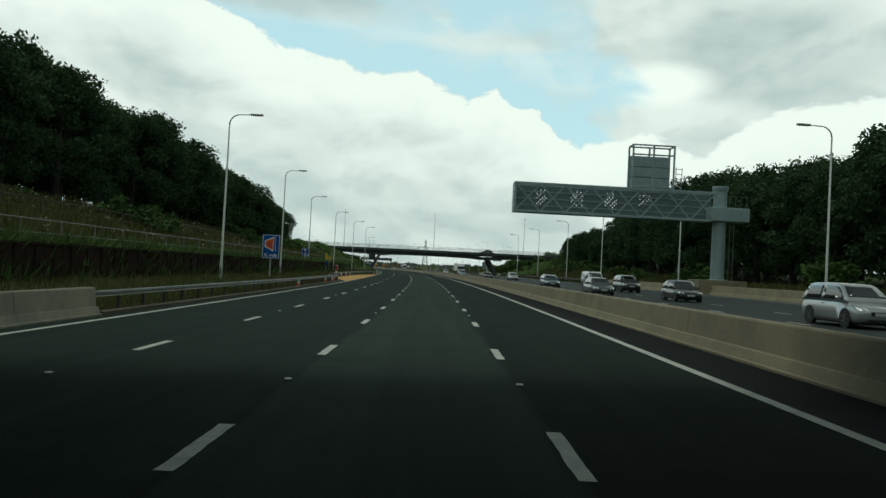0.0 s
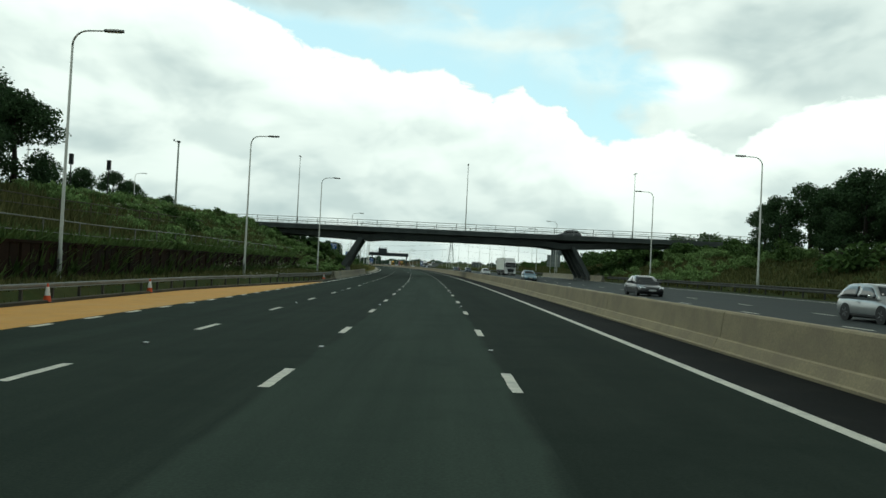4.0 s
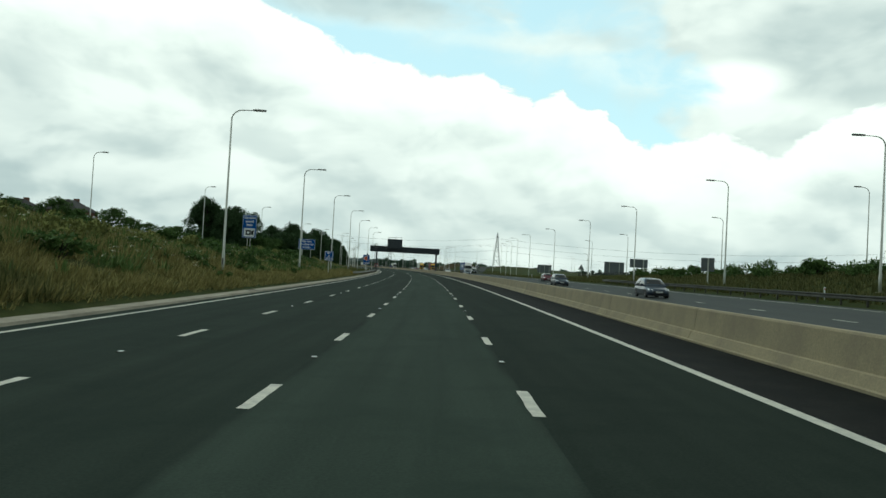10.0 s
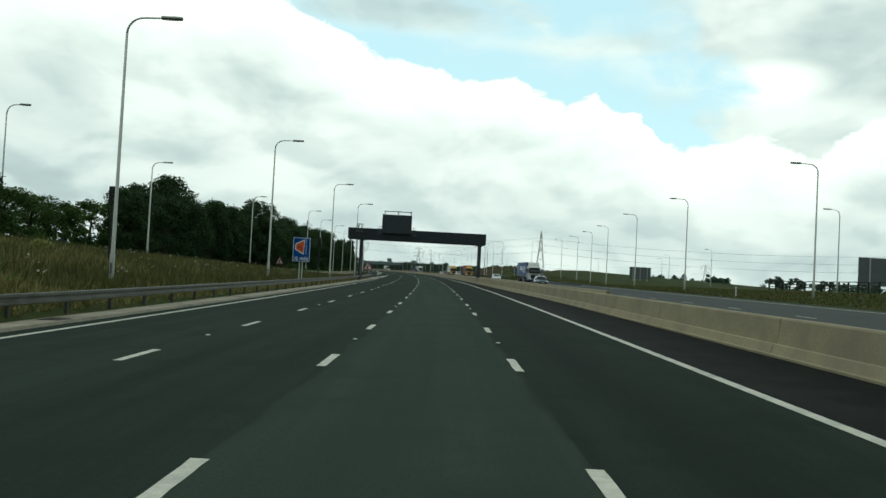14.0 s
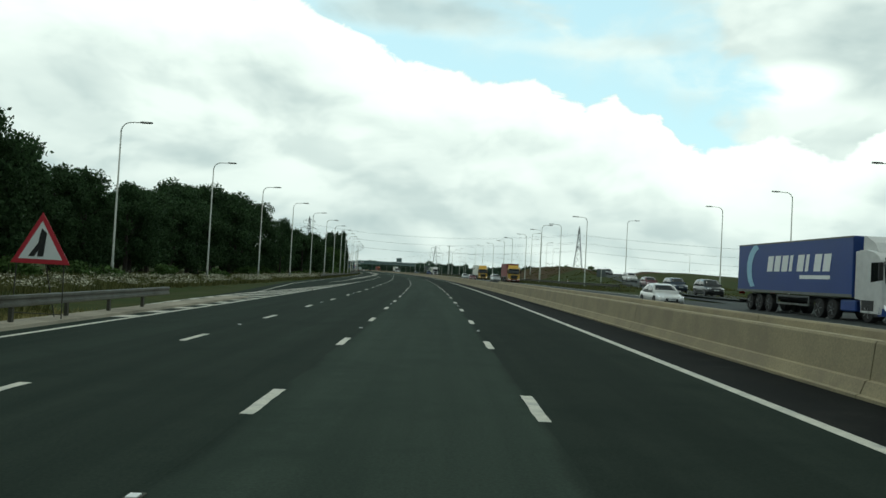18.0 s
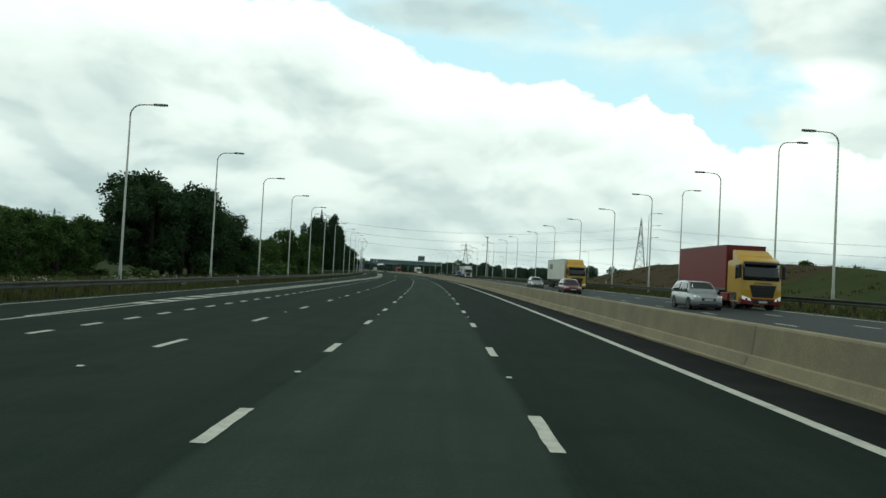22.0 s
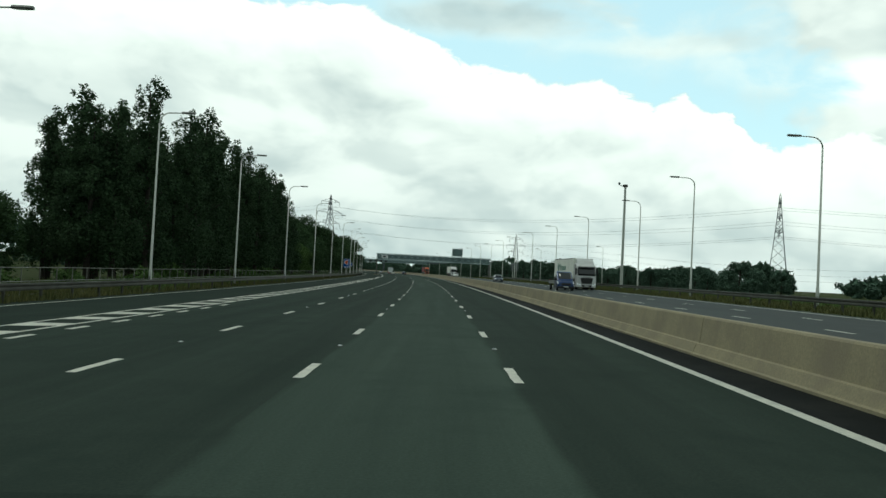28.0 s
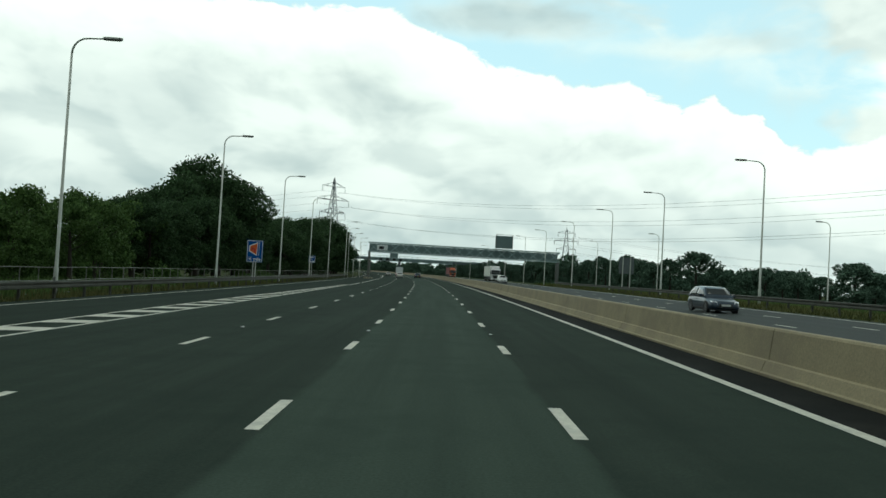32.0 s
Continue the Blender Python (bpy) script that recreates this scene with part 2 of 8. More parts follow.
M = dict(
    asphalt=tarmac("asphalt", 1.40),
    asphalt_offside=tarmac("asphalt_offside", 1.12),
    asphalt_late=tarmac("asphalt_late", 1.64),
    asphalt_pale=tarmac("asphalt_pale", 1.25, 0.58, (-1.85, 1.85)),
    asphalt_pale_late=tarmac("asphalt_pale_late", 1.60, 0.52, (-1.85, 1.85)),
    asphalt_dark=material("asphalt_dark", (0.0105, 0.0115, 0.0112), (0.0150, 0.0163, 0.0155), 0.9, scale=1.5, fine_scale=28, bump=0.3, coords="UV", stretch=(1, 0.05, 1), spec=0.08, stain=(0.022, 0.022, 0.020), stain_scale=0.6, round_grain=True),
    asphalt_far=material("asphalt_far", (0.0360, 0.0435, 0.0430), (0.0520, 0.0610, 0.0590), 0.8, scale=1.2, fine_scale=30, bump=0.2, coords="UV", stretch=(1, 0.02, 1), spec=0.2, stain=(0.030, 0.036, 0.036), stain_scale=0.3, round_grain=True),
    paint=material("road_paint", (0.80, 0.775, 0.67), (0.64, 0.62, 0.53), 0.7, scale=6, fine_scale=60, coords="World", stain=(0.375, 0.375, 0.35), stain_scale=2.5),
    orange=material("orange_surfacing", (0.70, 0.36, 0.062), (0.58, 0.31, 0.070), 0.85, scale=1.5, fine_scale=40, bump=0.2, coords="World", stain=(0.50, 0.30, 0.10), stain_scale=0.5),
    concrete=material("barrier_concrete", (0.392, 0.332, 0.208), (0.300, 0.258, 0.166), 0.9, scale=0.8, fine_scale=22, bump=0.25, coords="World", stain=(0.235, 0.195, 0.135), stain_scale=0.8),
    concrete_grey=material("grey_concrete", (0.40, 0.360, 0.250), (0.30, 0.272, 0.195), 0.9, scale=0.7, fine_scale=25, bump=0.25, coords="World", stain=(0.18, 0.18, 0.16), stain_scale=0.5),
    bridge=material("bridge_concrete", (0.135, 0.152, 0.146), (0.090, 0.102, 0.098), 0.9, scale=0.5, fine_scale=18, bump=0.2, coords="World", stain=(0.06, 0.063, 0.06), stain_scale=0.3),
    kerb=material("kerb_concrete", (0.42, 0.38, 0.29), (0.33, 0.30, 0.24), 0.9, scale=0.8, fine_scale=25, bump=0.2, coords="World", stain=(0.18, 0.16, 0.12), stain_scale=0.4),
    kerb_dark=material("dirty_kerb", (0.13, 0.105, 0.07), (0.085, 0.07, 0.05), 0.95, scale=0.8, fine_scale=25, bump=0.2, coords="World", stain=(0.05, 0.045, 0.03), stain_scale=0.4),
    joint=material("dark_joint", (0.07, 0.06, 0.05), rough=0.95),
    galv=material("galvanised_steel", (0.255, 0.2635, 0.255), (0.187, 0.1955, 0.187), 0.55, 0.6, scale=3, fine_scale=30, stain=(0.136, 0.119, 0.0935), stain_scale=1.2),
    rail=material("weathered_rail", (0.1054, 0.1054, 0.0868), (0.0682, 0.0682, 0.0558), 0.7, 0.35, scale=1.5, fine_scale=20, coords="World", stain=(0.0434, 0.0403, 0.0310), stain_scale=0.8),
    rail_mid=material("dull_galvanised_rail", (0.165, 0.170, 0.145), (0.105, 0.110, 0.092), 0.6, 0.25, scale=1.5, fine_scale=20, coords="World", stain=(0.07, 0.066, 0.05), stain_scale=0.9),
    rail_pale=material("pale_galvanised_rail", (0.25, 0.255, 0.225), (0.17, 0.175, 0.155), 0.55, 0.2, scale=1.5, fine_scale=20, coords="World", stain=(0.13, 0.12, 0.09), stain_scale=0.9),
    parapet=material("parapet_steel", (0.42, 0.43, 0.41), (0.33, 0.34, 0.325), 0.6, 0.0, scale=2, fine_scale=20),
    lamp_steel=material("lamp_post_steel", (0.66, 0.68, 0.62), (0.56, 0.58, 0.53), 0.6, 0.0, scale=2, fine_scale=20),
    grey_paint=material("grey_painted_steel", (0.4320, 0.5425, 0.5400), (0.3375, 0.4340, 0.4350), 0.5, 0.0, scale=1.5, fine_scale=15),
    slate_paint=material("slate_painted_steel", (0.035, 0.045, 0.055), (0.05, 0.06, 0.07), 0.5, 0.1, scale=1.5, fine_scale=15),
    mesh_back=material("mesh_panel", (0.2400, 0.3230, 0.3200), (0.1650, 0.2295, 0.2320), 0.6, 0.2, scale=8, fine_scale=60),
    black=material("black_plastic", (0.014, 0.014, 0.015), (0.022, 0.022, 0.023), 0.55, scale=6),
    rubber=material("tyre_rubber", (0.018, 0.018, 0.018), (0.028, 0.027, 0.026), 0.85, scale=10, fine_scale=40),
    alloy=material("alloy_rim", (0.45, 0.46, 0.47), (0.35, 0.36, 0.37), 0.35, 0.8, scale=6),
    sheet_pile=material("sheet_pile", (0.042, 0.024, 0.016), (0.024, 0.018, 0.012), 0.95, spec=0.08, scale=1.2, fine_scale=12, coords="World", bump=0.3, stain=(0.02, 0.018, 0.016)),
    timber_dark=material("dark_fence_timber", (0.045, 0.042, 0.034), (0.028, 0.027, 0.022), 0.9, scale=3, fine_scale=25, coords="World"),
    timber=material("fence_timber", (0.14, 0.12, 0.08), (0.09, 0.08, 0.055), 0.9, scale=3, fine_scale=25, coords="World"),
    sign_blue=material("sign_blue", (0.008, 0.082, 0.33), (0.011, 0.098, 0.37), 0.6, scale=2, spec=0.12),
    sign_white=material("sign_white", (0.86, 0.88, 0.88), (0.80, 0.82, 0.82), 0.5, scale=2),
    sign_red=material("sign_red", (0.55, 0.03, 0.05), (0.48, 0.025, 0.045), 0.4, scale=2),
    sign_orange=material("sign_orange", (0.75, 0.13, 0.02), (0.68, 0.11, 0.02), 0.4, scale=2),
    sign_yellow=material("sign_yellow", (0.8, 0.55, 0.03), (0.72, 0.48, 0.03), 0.45, scale=2),
    galv_plate=material("bare_sign_metal", (0.36, 0.40, 0.39), (0.29, 0.325, 0.32), 0.55, 0.1, scale=2, fine_scale=15),
    sign_back=material("sign_back", (0.20, 0.23, 0.24), (0.15, 0.175, 0.185), 0.6, 0.2, scale=2, fine_scale=15),
    cone_orange=material("cone_orange", (0.75, 0.10, 0.02), (0.62, 0.08, 0.02), 0.6, scale=6),
    grass_ground=material("rough_ground", (0.0420, 0.0616, 0.0191), (0.0687, 0.0739, 0.0277), 0.95, scale=0.35, fine_scale=3.5, bump=0.6, coords="World", spec=0.04, stain=(0.0343, 0.0564, 0.0174), stain_scale=0.12),
    soil=material("bare_soil_slope", (0.0920, 0.0612, 0.0357), (0.0680, 0.0510, 0.0298), 0.95, scale=0.3, fine_scale=4, bump=0.5, coords="World", spec=0.04, stain=(0.0480, 0.0467, 0.0213), stain_scale=0.2),
    grass=material("grass_blades", (0.0640, 0.0900, 0.0280), (0.1380, 0.1320, 0.0520), 0.85, scale=0.15, coords="World", island=0.5, translucent=0.25, spec=0.2),
    grass_green=material("green_weeds", (0.0697, 0.1240, 0.0353), (0.1162, 0.1750, 0.0563), 0.8, scale=0.2, coords="World", island=0.5, translucent=0.25, spec=0.2),
    grass_dry=material("dry_grass", (0.145, 0.150, 0.050), (0.270, 0.236, 0.094), 0.9, scale=0.3, coords="World", island=0.5, translucent=0.2, spec=0.2),
    flowers=material("white_flowers", (0.36, 0.36, 0.26), (0.46, 0.45, 0.34), 0.8, island=0.3, coords="World"),
    leaf=material("dark_leaves", (0.0310, 0.0610, 0.0270), (0.0540, 0.0960, 0.0390), 0.75, scale=0.25, coords="World", island=0.55, translucent=0.3, spec=0.15),
    leaf_poplar=material("poplar_leaves", (0.0300, 0.0580, 0.0290), (0.0560, 0.0950, 0.0450), 0.75, scale=0.3, coords="World", island=0.6, translucent=0.25, spec=0.12),
    leaf_bush=material("bush_leaves", (0.0430, 0.0880, 0.0250), (0.0860, 0.1430, 0.0410), 0.75, scale=0.3, coords="World", island=0.55, translucent=0.2, spec=0.15),
    leaf_weed=material("weed_leaves", (0.1250, 0.2150, 0.0680), (0.2150, 0.3150, 0.1150), 0.75, scale=0.3, coords="World", island=0.6, translucent=0.25, spec=0.15),
    leaf_olive=material("olive_leaves", (0.1350, 0.1650, 0.0500), (0.2300, 0.2350, 0.0820), 0.8, scale=0.3, coords="World", island=0.6, translucent=0.25, spec=0.15),
    # leaves of distant trees: air haze put into the colour, paler and bluer
    leaf_hazed=material("far_leaves", (0.0560, 0.0980, 0.0690), (0.0860, 0.1360, 0.0960), 0.85, scale=0.05, coords="World", island=0.4, spec=0.1),
    bark=material("bark", (0.060, 0.050, 0.038), (0.04, 0.034, 0.028), 0.95, scale=3, fine_scale=18, bump=0.6),
    car_glass=glass("car_glass", (0.012, 0.014, 0.015)),
    headlamp=lit("headlamp", (0.8, 0.83, 0.86), 0.3),
    headlamp_off=material("headlamp_off", (0.55, 0.58, 0.6), rough=0.15, coat=0.5),
    tail=material("tail_lamp", (0.35, 0.012, 0.012), rough=0.2, coat=0.5),
    tail_on=lit("tail_lamp_on", (0.6, 0.02, 0.02), 0.6),
    plate_white=material("plate_white", (0.65, 0.66, 0.64), rough=0.4),
    plate_yellow=material("plate_yellow", (0.65, 0.5, 0.05), rough=0.4),
    pylon=material("pylon_steel", (0.18, 0.20, 0.21), (0.14, 0.155, 0.165), 0.7, 0.2),
    wire=material("cable", (0.22, 0.24, 0.25), rough=0.7),
    far_bridge=material("far_bridge", (0.12, 0.15, 0.16), (0.10, 0.12, 0.13), 0.8, scale=0.2, coords="World"),
    brick=material("red_brick", (0.22, 0.11, 0.08), (0.17, 0.09, 0.065), 0.9, scale=1.5, fine_scale=10, coords="World"),
    roof=material("roof_tiles", (0.050, 0.046, 0.045), (0.036, 0.033, 0.033), 0.9, scale=1.5, fine_scale=8, coords="World"),
)


def car_paint(name, rgb, metal=0.25):
    return material(name, rgb, tuple(c * 0.88 for c in rgb), 0.32, metal, scale=1.5, fine_scale=0, coat=0.8, stain=tuple(c * 0.75 + 0.02 for c in rgb), stain_scale=1.2)


# ---- mesh helpers ----
class Geo:
    """Collects vertices and faces for one mesh."""

    def __init__(self):
        self.v, self.f, self.uv = [], [], None

    def loft(self, rings, closed=True, caps=True):
        n, base = len(rings[0]), len(self.v)
        for ring in rings:
            self.v.extend(tuple(p) for p in ring)
        for i in range(len(rings) - 1):
            a, b = base + i * n, base + (i + 1) * n
            for j in range(n if closed else n - 1):
                k = (j + 1) % n
                self.f.append((a + j, a + k, b + k, b + j))
        if caps and closed:
            self.f.append(tuple(base + j for j in reversed(range(n))))
            self.f.append(tuple(base + (len(rings) - 1) * n + j for j in range(n)))
        return self

    def box(self, x0, x1, y0, y1, z0, z1, c=0.0):
        if x0 > x1:
            x0, x1 = x1, x0
        if y0 > y1:
            y0, y1 = y1, y0
        c = min(c, (x1 - x0) * 0.3, (y1 - y0) * 0.3, (z1 - z0) * 0.3)
        if c <= 0:
            ring = lambda z: [(x0, y0, z), (x1, y0, z), (x1, y1, z), (x0, y1, z)]
            return self.loft([ring(z0), ring(z1)])

        def ring8(z, d):
            a, b, p, q = x0 + d, x1 - d, y0 + d, y1 - d
            return [(a + c, p, z), (b - c, p, z), (b, p + c, z), (b, q - c, z), (b - c, q, z), (a + c, q, z), (a, q - c, z), (a, p + c, z)]

        return self.loft([ring8(z0, c * 0.6), ring8(z0 + c, 0), ring8(z1 - c, 0), ring8(z1, c * 0.6)])

    def tube(self, p0, p1, r0, r1=None, n=8):
        p0, p1 = Vector(p0), Vector(p1)
        r1 = r0 if r1 is None else r1
        d = (p1 - p0).normalized()
        a = d.orthogonal().normalized()
        b = d.cross(a)
        ring = lambda p, r: [p + (a * math.cos(t) + b * math.sin(t)) * r for t in (2 * math.pi * i / n for i in range(n))]
        return self.loft([ring(p0, r0), ring(p1, r1)])

    def path(self, pts, r, n=8):
        pts = [Vector(p) for p in pts]
        rad = r if isinstance(r, (list, tuple)) else [r] * len(pts)
        rings = []
        a = (pts[1] - pts[0]).orthogonal().normalized()
        for i, p in enumerate(pts):
            d = (pts[min(i + 1, len(pts) - 1)] - pts[max(i - 1, 0)]).normalized()
            a = (a - d * a.dot(d)).normalized()
            b = d.cross(a)
            rings.append([p + (a * math.cos(t) + b * math.sin(t)) * rad[i] for t in (2 * math.pi * j / n for j in range(n))])
        return self.loft(rings)

    def bar(self, p0, p1, w, h):
        """A straight bar of rectangular section."""
        p0, p1 = Vector(p0), Vector(p1)
        d = (p1 - p0).normalized()
        up = Vector((0, 0, 1)) if abs(d.z) < 0.95 else Vector((0, 1, 0))
        a = d.cross(up).normalized() * (w / 2)
        b = a.cross(d).normalized() * (h / 2)
        return self.loft([[p - a - b, p + a - b, p + a + b, p - a + b] for p in (p0, p1)])

    def lathe(self, prof, axis="x", n=16, at=(0, 0, 0)):
        """prof: (along, radius) rows, turned about an axis through at."""
        rings = []
        for h, r in prof:
            ring = []
            for i in range(n):
                t = 2 * math.pi * i / n
                c, s = r * math.cos(t), r * math.sin(t)
                p = (h, c, s) if axis == "x" else ((c, h, s) if axis == "y" else (c, s, h))
                ring.append((p[0] + at[0], p[1] + at[1], p[2] + at[2]))
            rings.append(ring)
        return self.loft(rings)

    def prism(self, outline, y0, y1):
        """An outline in x and z, given depth from y0 to y1."""
        return self.loft([[(x, y, z) for x, z in outline] for y in (y0, y1)])

    def mesh(self, name, mat, smooth=False):
        me = bpy.data.meshes.new(name)
        me.from_pydata([tuple(p) for p in self.v], [], self.f)
        me.materials.append(mat)
        bm = bmesh.new()
        bm.from_mesh(me)
        bmesh.ops.recalc_face_normals(bm, faces=bm.faces)
        bm.to_mesh(me)
        bm.free()
        if smooth:
            for p in me.polygons:
                p.use_smooth = True
        return me


def part(name, geo, mat, parent=None, label="", smooth=False):
    data = geo.mesh(name, mat, smooth) if isinstance(geo, Geo) else geo
    ob = new(name, data)
    if parent is not None:
        ob.parent = parent
    return tagged(ob, label)


def thing(name, m, label, category, group="", kind=""):
    ob = new(name)
    ob.empty_display_size = 0.3
    ob.matrix_basis = m
    return tagged(ob, label, category, group, kind)


def raw_mesh(name, verts, faces, mat, smooth=False):
    me = bpy.data.meshes.new(name)
    me.from_pydata(verts, [], faces)
    me.materials.append(mat)
    if smooth:
        for p in me.polygons:
            p.use_smooth = True
    return me


def lerp_table(rows, x):
    """rows of (x, value) in order of x."""
    if x <= rows[0][0]:
        return rows[0][1]
    for (a, va), (b, vb) in zip(rows, rows[1:]):
        if x <= b:
            return va + (vb - va) * (x - a) / (b - a)
    return rows[-1][1]


def strip(name, s0, s1, profile, mat, step=6.0, closed=False, shift=None, cap=True):
    """A section of (u, z) points swept along the road from s0 to s1; z counts from the tilted road."""
    n = max(1, round((s1 - s0) / step))
    verts, faces, uvs = [], [], []
    k = len(profile)
    for i in range(n + 1):
        s = s0 + (s1 - s0) * i / n
        du = shift(s) if shift else 0.0
        for u, z in profile:
            p = on_road(s, u + du, z + CROSSFALL * (u + du))
            verts.append(tuple(p))
            uvs.append((u + du, s))
    for i in range(n):
        for j in range(k if closed else k - 1):
            j2 = (j + 1) % k
            faces.append((i * k + j, i * k + j2, (i + 1) * k + j2, (i + 1) * k + j))
    if closed and cap:
        faces.append(tuple(reversed(range(k))))
        faces.append(tuple(n * k + j for j in range(k)))
    me = raw_mesh(name, verts, faces, mat)
    layer = me.uv_layers.new(name="uv")
    for loop in me.loops:
        layer.data[loop.index].uv = uvs[loop.vertex_index]
    bm = bmesh.new()
    bm.from_mesh(me)
    bmesh.ops.recalc_face_normals(bm, faces=bm.faces)
    if not closed and sum(f.normal.z for f in bm.faces) < 0:
        bmesh.ops.reverse_faces(bm, faces=bm.faces)
    bm.to_mesh(me)
    bm.free()
    return new(name, me)


# ---- lie of the land ----
LEFT_U = (-12.0, -17.9, -18.2, -28.0, -45.0)
LEFT_Z = [(-100, (-0.1, 0.3, 1.8, 5.0, 7.5)), (170, (-0.1, 0.3, 1.8, 5.2, 7.5)), (232, (0.0, 0.5, 1.9, 6.9, 8.5)), (236, (0.1, 1.8, 2.0, 7.0, 8.3)), (241, (0.1, 3.1, 3.3, 7.2, 8.4)),
          (262, (0.1, 2.9, 3.1, 6.9, 7.4)), (300, (0.1, 1.9, 2.0, 4.2, 5.6)), (360, (0.0, 1.7, 1.8, 3.6, 5.0)), (400, (0.0, 1.3, 1.35, 2.6, 3.4)),
          (450, (0.0, 1.2, 1.3, 2.7, 3.4)), (500, (-0.1, 0.6, 0.6, 1.6, 2.0)), (575, (-0.4, -0.4, -0.4, 0.2, 0.3)), (640, (-0.5, -0.5, -0.5, -0.3, -0.4)), (1100, (-0.5, -0.5, -0.5, -0.6, -1.0))]
RIGHT_U = (28.0, 32.0, 40.0, 55.0, 80.0)
RIGHT_Z = [(-100, (0.7, 0.9, 1.8, 3.0, 4.0)), (100, (0.7, 0.9, 1.8, 3.0, 4.0)), (170, (0.7, 1.4, 3.4, 5.0, 6.0)), (240, (0.7, 2.0, 5.0, 7.0, 8.0)), (300, (0.7, 1.9, 3.6, 4.6, 5.6)),
           (360, (0.7, 1.7, 3.6, 4.3, 4.6)), (420, (0.7, 1.4, 2.6, 3.0, 3.0)), (500, (0.7, 1.0, 1.6, 2.1, 2.0)), (600, (0.7, 0.7, 0.7, 0.6, 0.5)), (690, (0.7, 0.9, 2.0, 2.4, 3.0)), (725, (0.7, 1.5, 3.9, 4.2, 4.2)),
           (772, (0.7, 1.9, 5.2, 5.6, 5.4)), (800, (0.7, 1.8, 5.1, 5.6, 5.2)), (825, (0.7, 1.2, 3.5, 4.2, 4.0)), (852, (0.7, 0.8, 1.9, 2.0, 1.8)), (880, (0.7, 0.7, 0.6, 0.2, 0.0)), (1100, (0.6, 0.4, 0.0, -0.5, -0.5))]
# the slip road that comes down beside the far carriageway: s, u of its middle, height
SLIP = [(560, 29.6, 0.76), (620, 30.2, 0.80), (645, 32.0, 1.0), (670, 36.5, 1.5), (700, 42.5, 2.2), (740, 50.0, 3.5), (790, 64.0, 4.4), (860, 90.0, 5.2)]


def row_at(table, s):
    if s <= table[0][0]:
        return table[0][1]
    for (a, va), (b, vb) in zip(table, table[1:]):
        if s <= b:
            t = (s - a) / (b - a)
            return tuple(x + (y - x) * t for x, y in zip(va, vb))
    return table[-1][1]


def slip_at(s):
    for (a, ua, za), (b, ub, zb) in zip(SLIP, SLIP[1:]):
        if a <= s <= b:
            t = (s - a) / (b - a)
            return ua + (ub - ua) * t, za + (zb - za) * t
    return None


def land(s, u):
    """The height of the ground."""
    if -10.9 <= u <= (27.9 if s < 606 else 22.3):
        return CROSSFALL * u - 0.12
    if 22.3 < u < 27.9:
        return CROSSFALL * u + (-0.12 if s < 607 or (s < 642 and u > 22.6 + (s - 606) * 0.15) else -0.03)
    edge = CROSSFALL * (-10.9) - 0.05
    if u < 0:
        row = row_at(LEFT_Z, s)
        pts = [(10.9, edge)] + [(-a, z) for a, z in zip(LEFT_U, row)] + [(160.0, 0.0 + row[4] * 0.3), (400.0, -1.0)]
        z = lerp_table(pts, -u)
        if 93 < s < 202 and u > -15.1:
            z = min(z, CROSSFALL * u - 0.10)
        if s > 560 and u > -18.2:
            z = min(z, CROSSFALL * u - 0.12)
    else:
        row = row_at(RIGHT_Z, s)
        pts = [(27.9, 0.62)] + list(zip(RIGHT_U, row)) + [(180.0, row[4] * 0.2), (400.0, -1.0)]
        z = lerp_table(pts, u)
        sl = slip_at(s)
        if sl and abs(u - sl[0]) < 9:
            t = max(0.0, (abs(u - sl[0]) - 5.0) / 4.0)
            z = z * t + (sl[1] - 0.10) * (1 - t)
    far = max(0.0, min(1.0, (abs(u - 8) - 22) / 25))
    return z + far * 0.35 * (noise.noise((s * 0.06, u * 0.08, 0.0)) + 0.4 * noise.noise((s * 0.25, u * 0.25, 3.0)))


def ground_sheet():
    ss = [-400, -250, -150] + list(range(-100, 1240, 5)) + [1260, 1290, 1330, 1380, 1450, 1550, 1700, 1900, 2200, 2600, 3100, 3700, 4300]
    us = [-1600, -1000, -600, -400, -250, -160, -110, -80, -60, -50] + [-45 + 1.5 * i for i in range(18)] + [-18.2, -17.9, -16.5, -15, -13.5, -12, -10.9, -10.3, 0, 10, 20, 22.2, 22.5, 24, 26, 27.4, 27.9, 28.5, 30, 32, 34, 36, 38, 40, 42, 44, 46, 49, 52, 55, 60, 65, 70, 80, 95, 110, 140, 180, 250, 400, 700, 1200, 2000]
    verts = [tuple(on_road(s, u, land(s, u))) for s in ss for u in us]
    n = len(us)
    faces = [(i * n + j, i * n + j + 1, (i + 1) * n + j + 1, (i + 1) * n + j) for i in range(len(ss) - 1) for j in range(n - 1)]
    me = raw_mesh("ground", verts, faces, M["grass_ground"], smooth=True)
    me.materials.append(M["soil"])
    k = 0
    for i in range(len(ss) - 1):
        for j in range(n - 1):
            if 735 < ss[i] < 870 and 30 <= us[j] < 62:
                me.polygons[k].material_index = 1
            k += 1
    return tagged(new("ground", me), "rough grassy ground with banks beside the road", "ground", kind="structure")


ground_sheet()

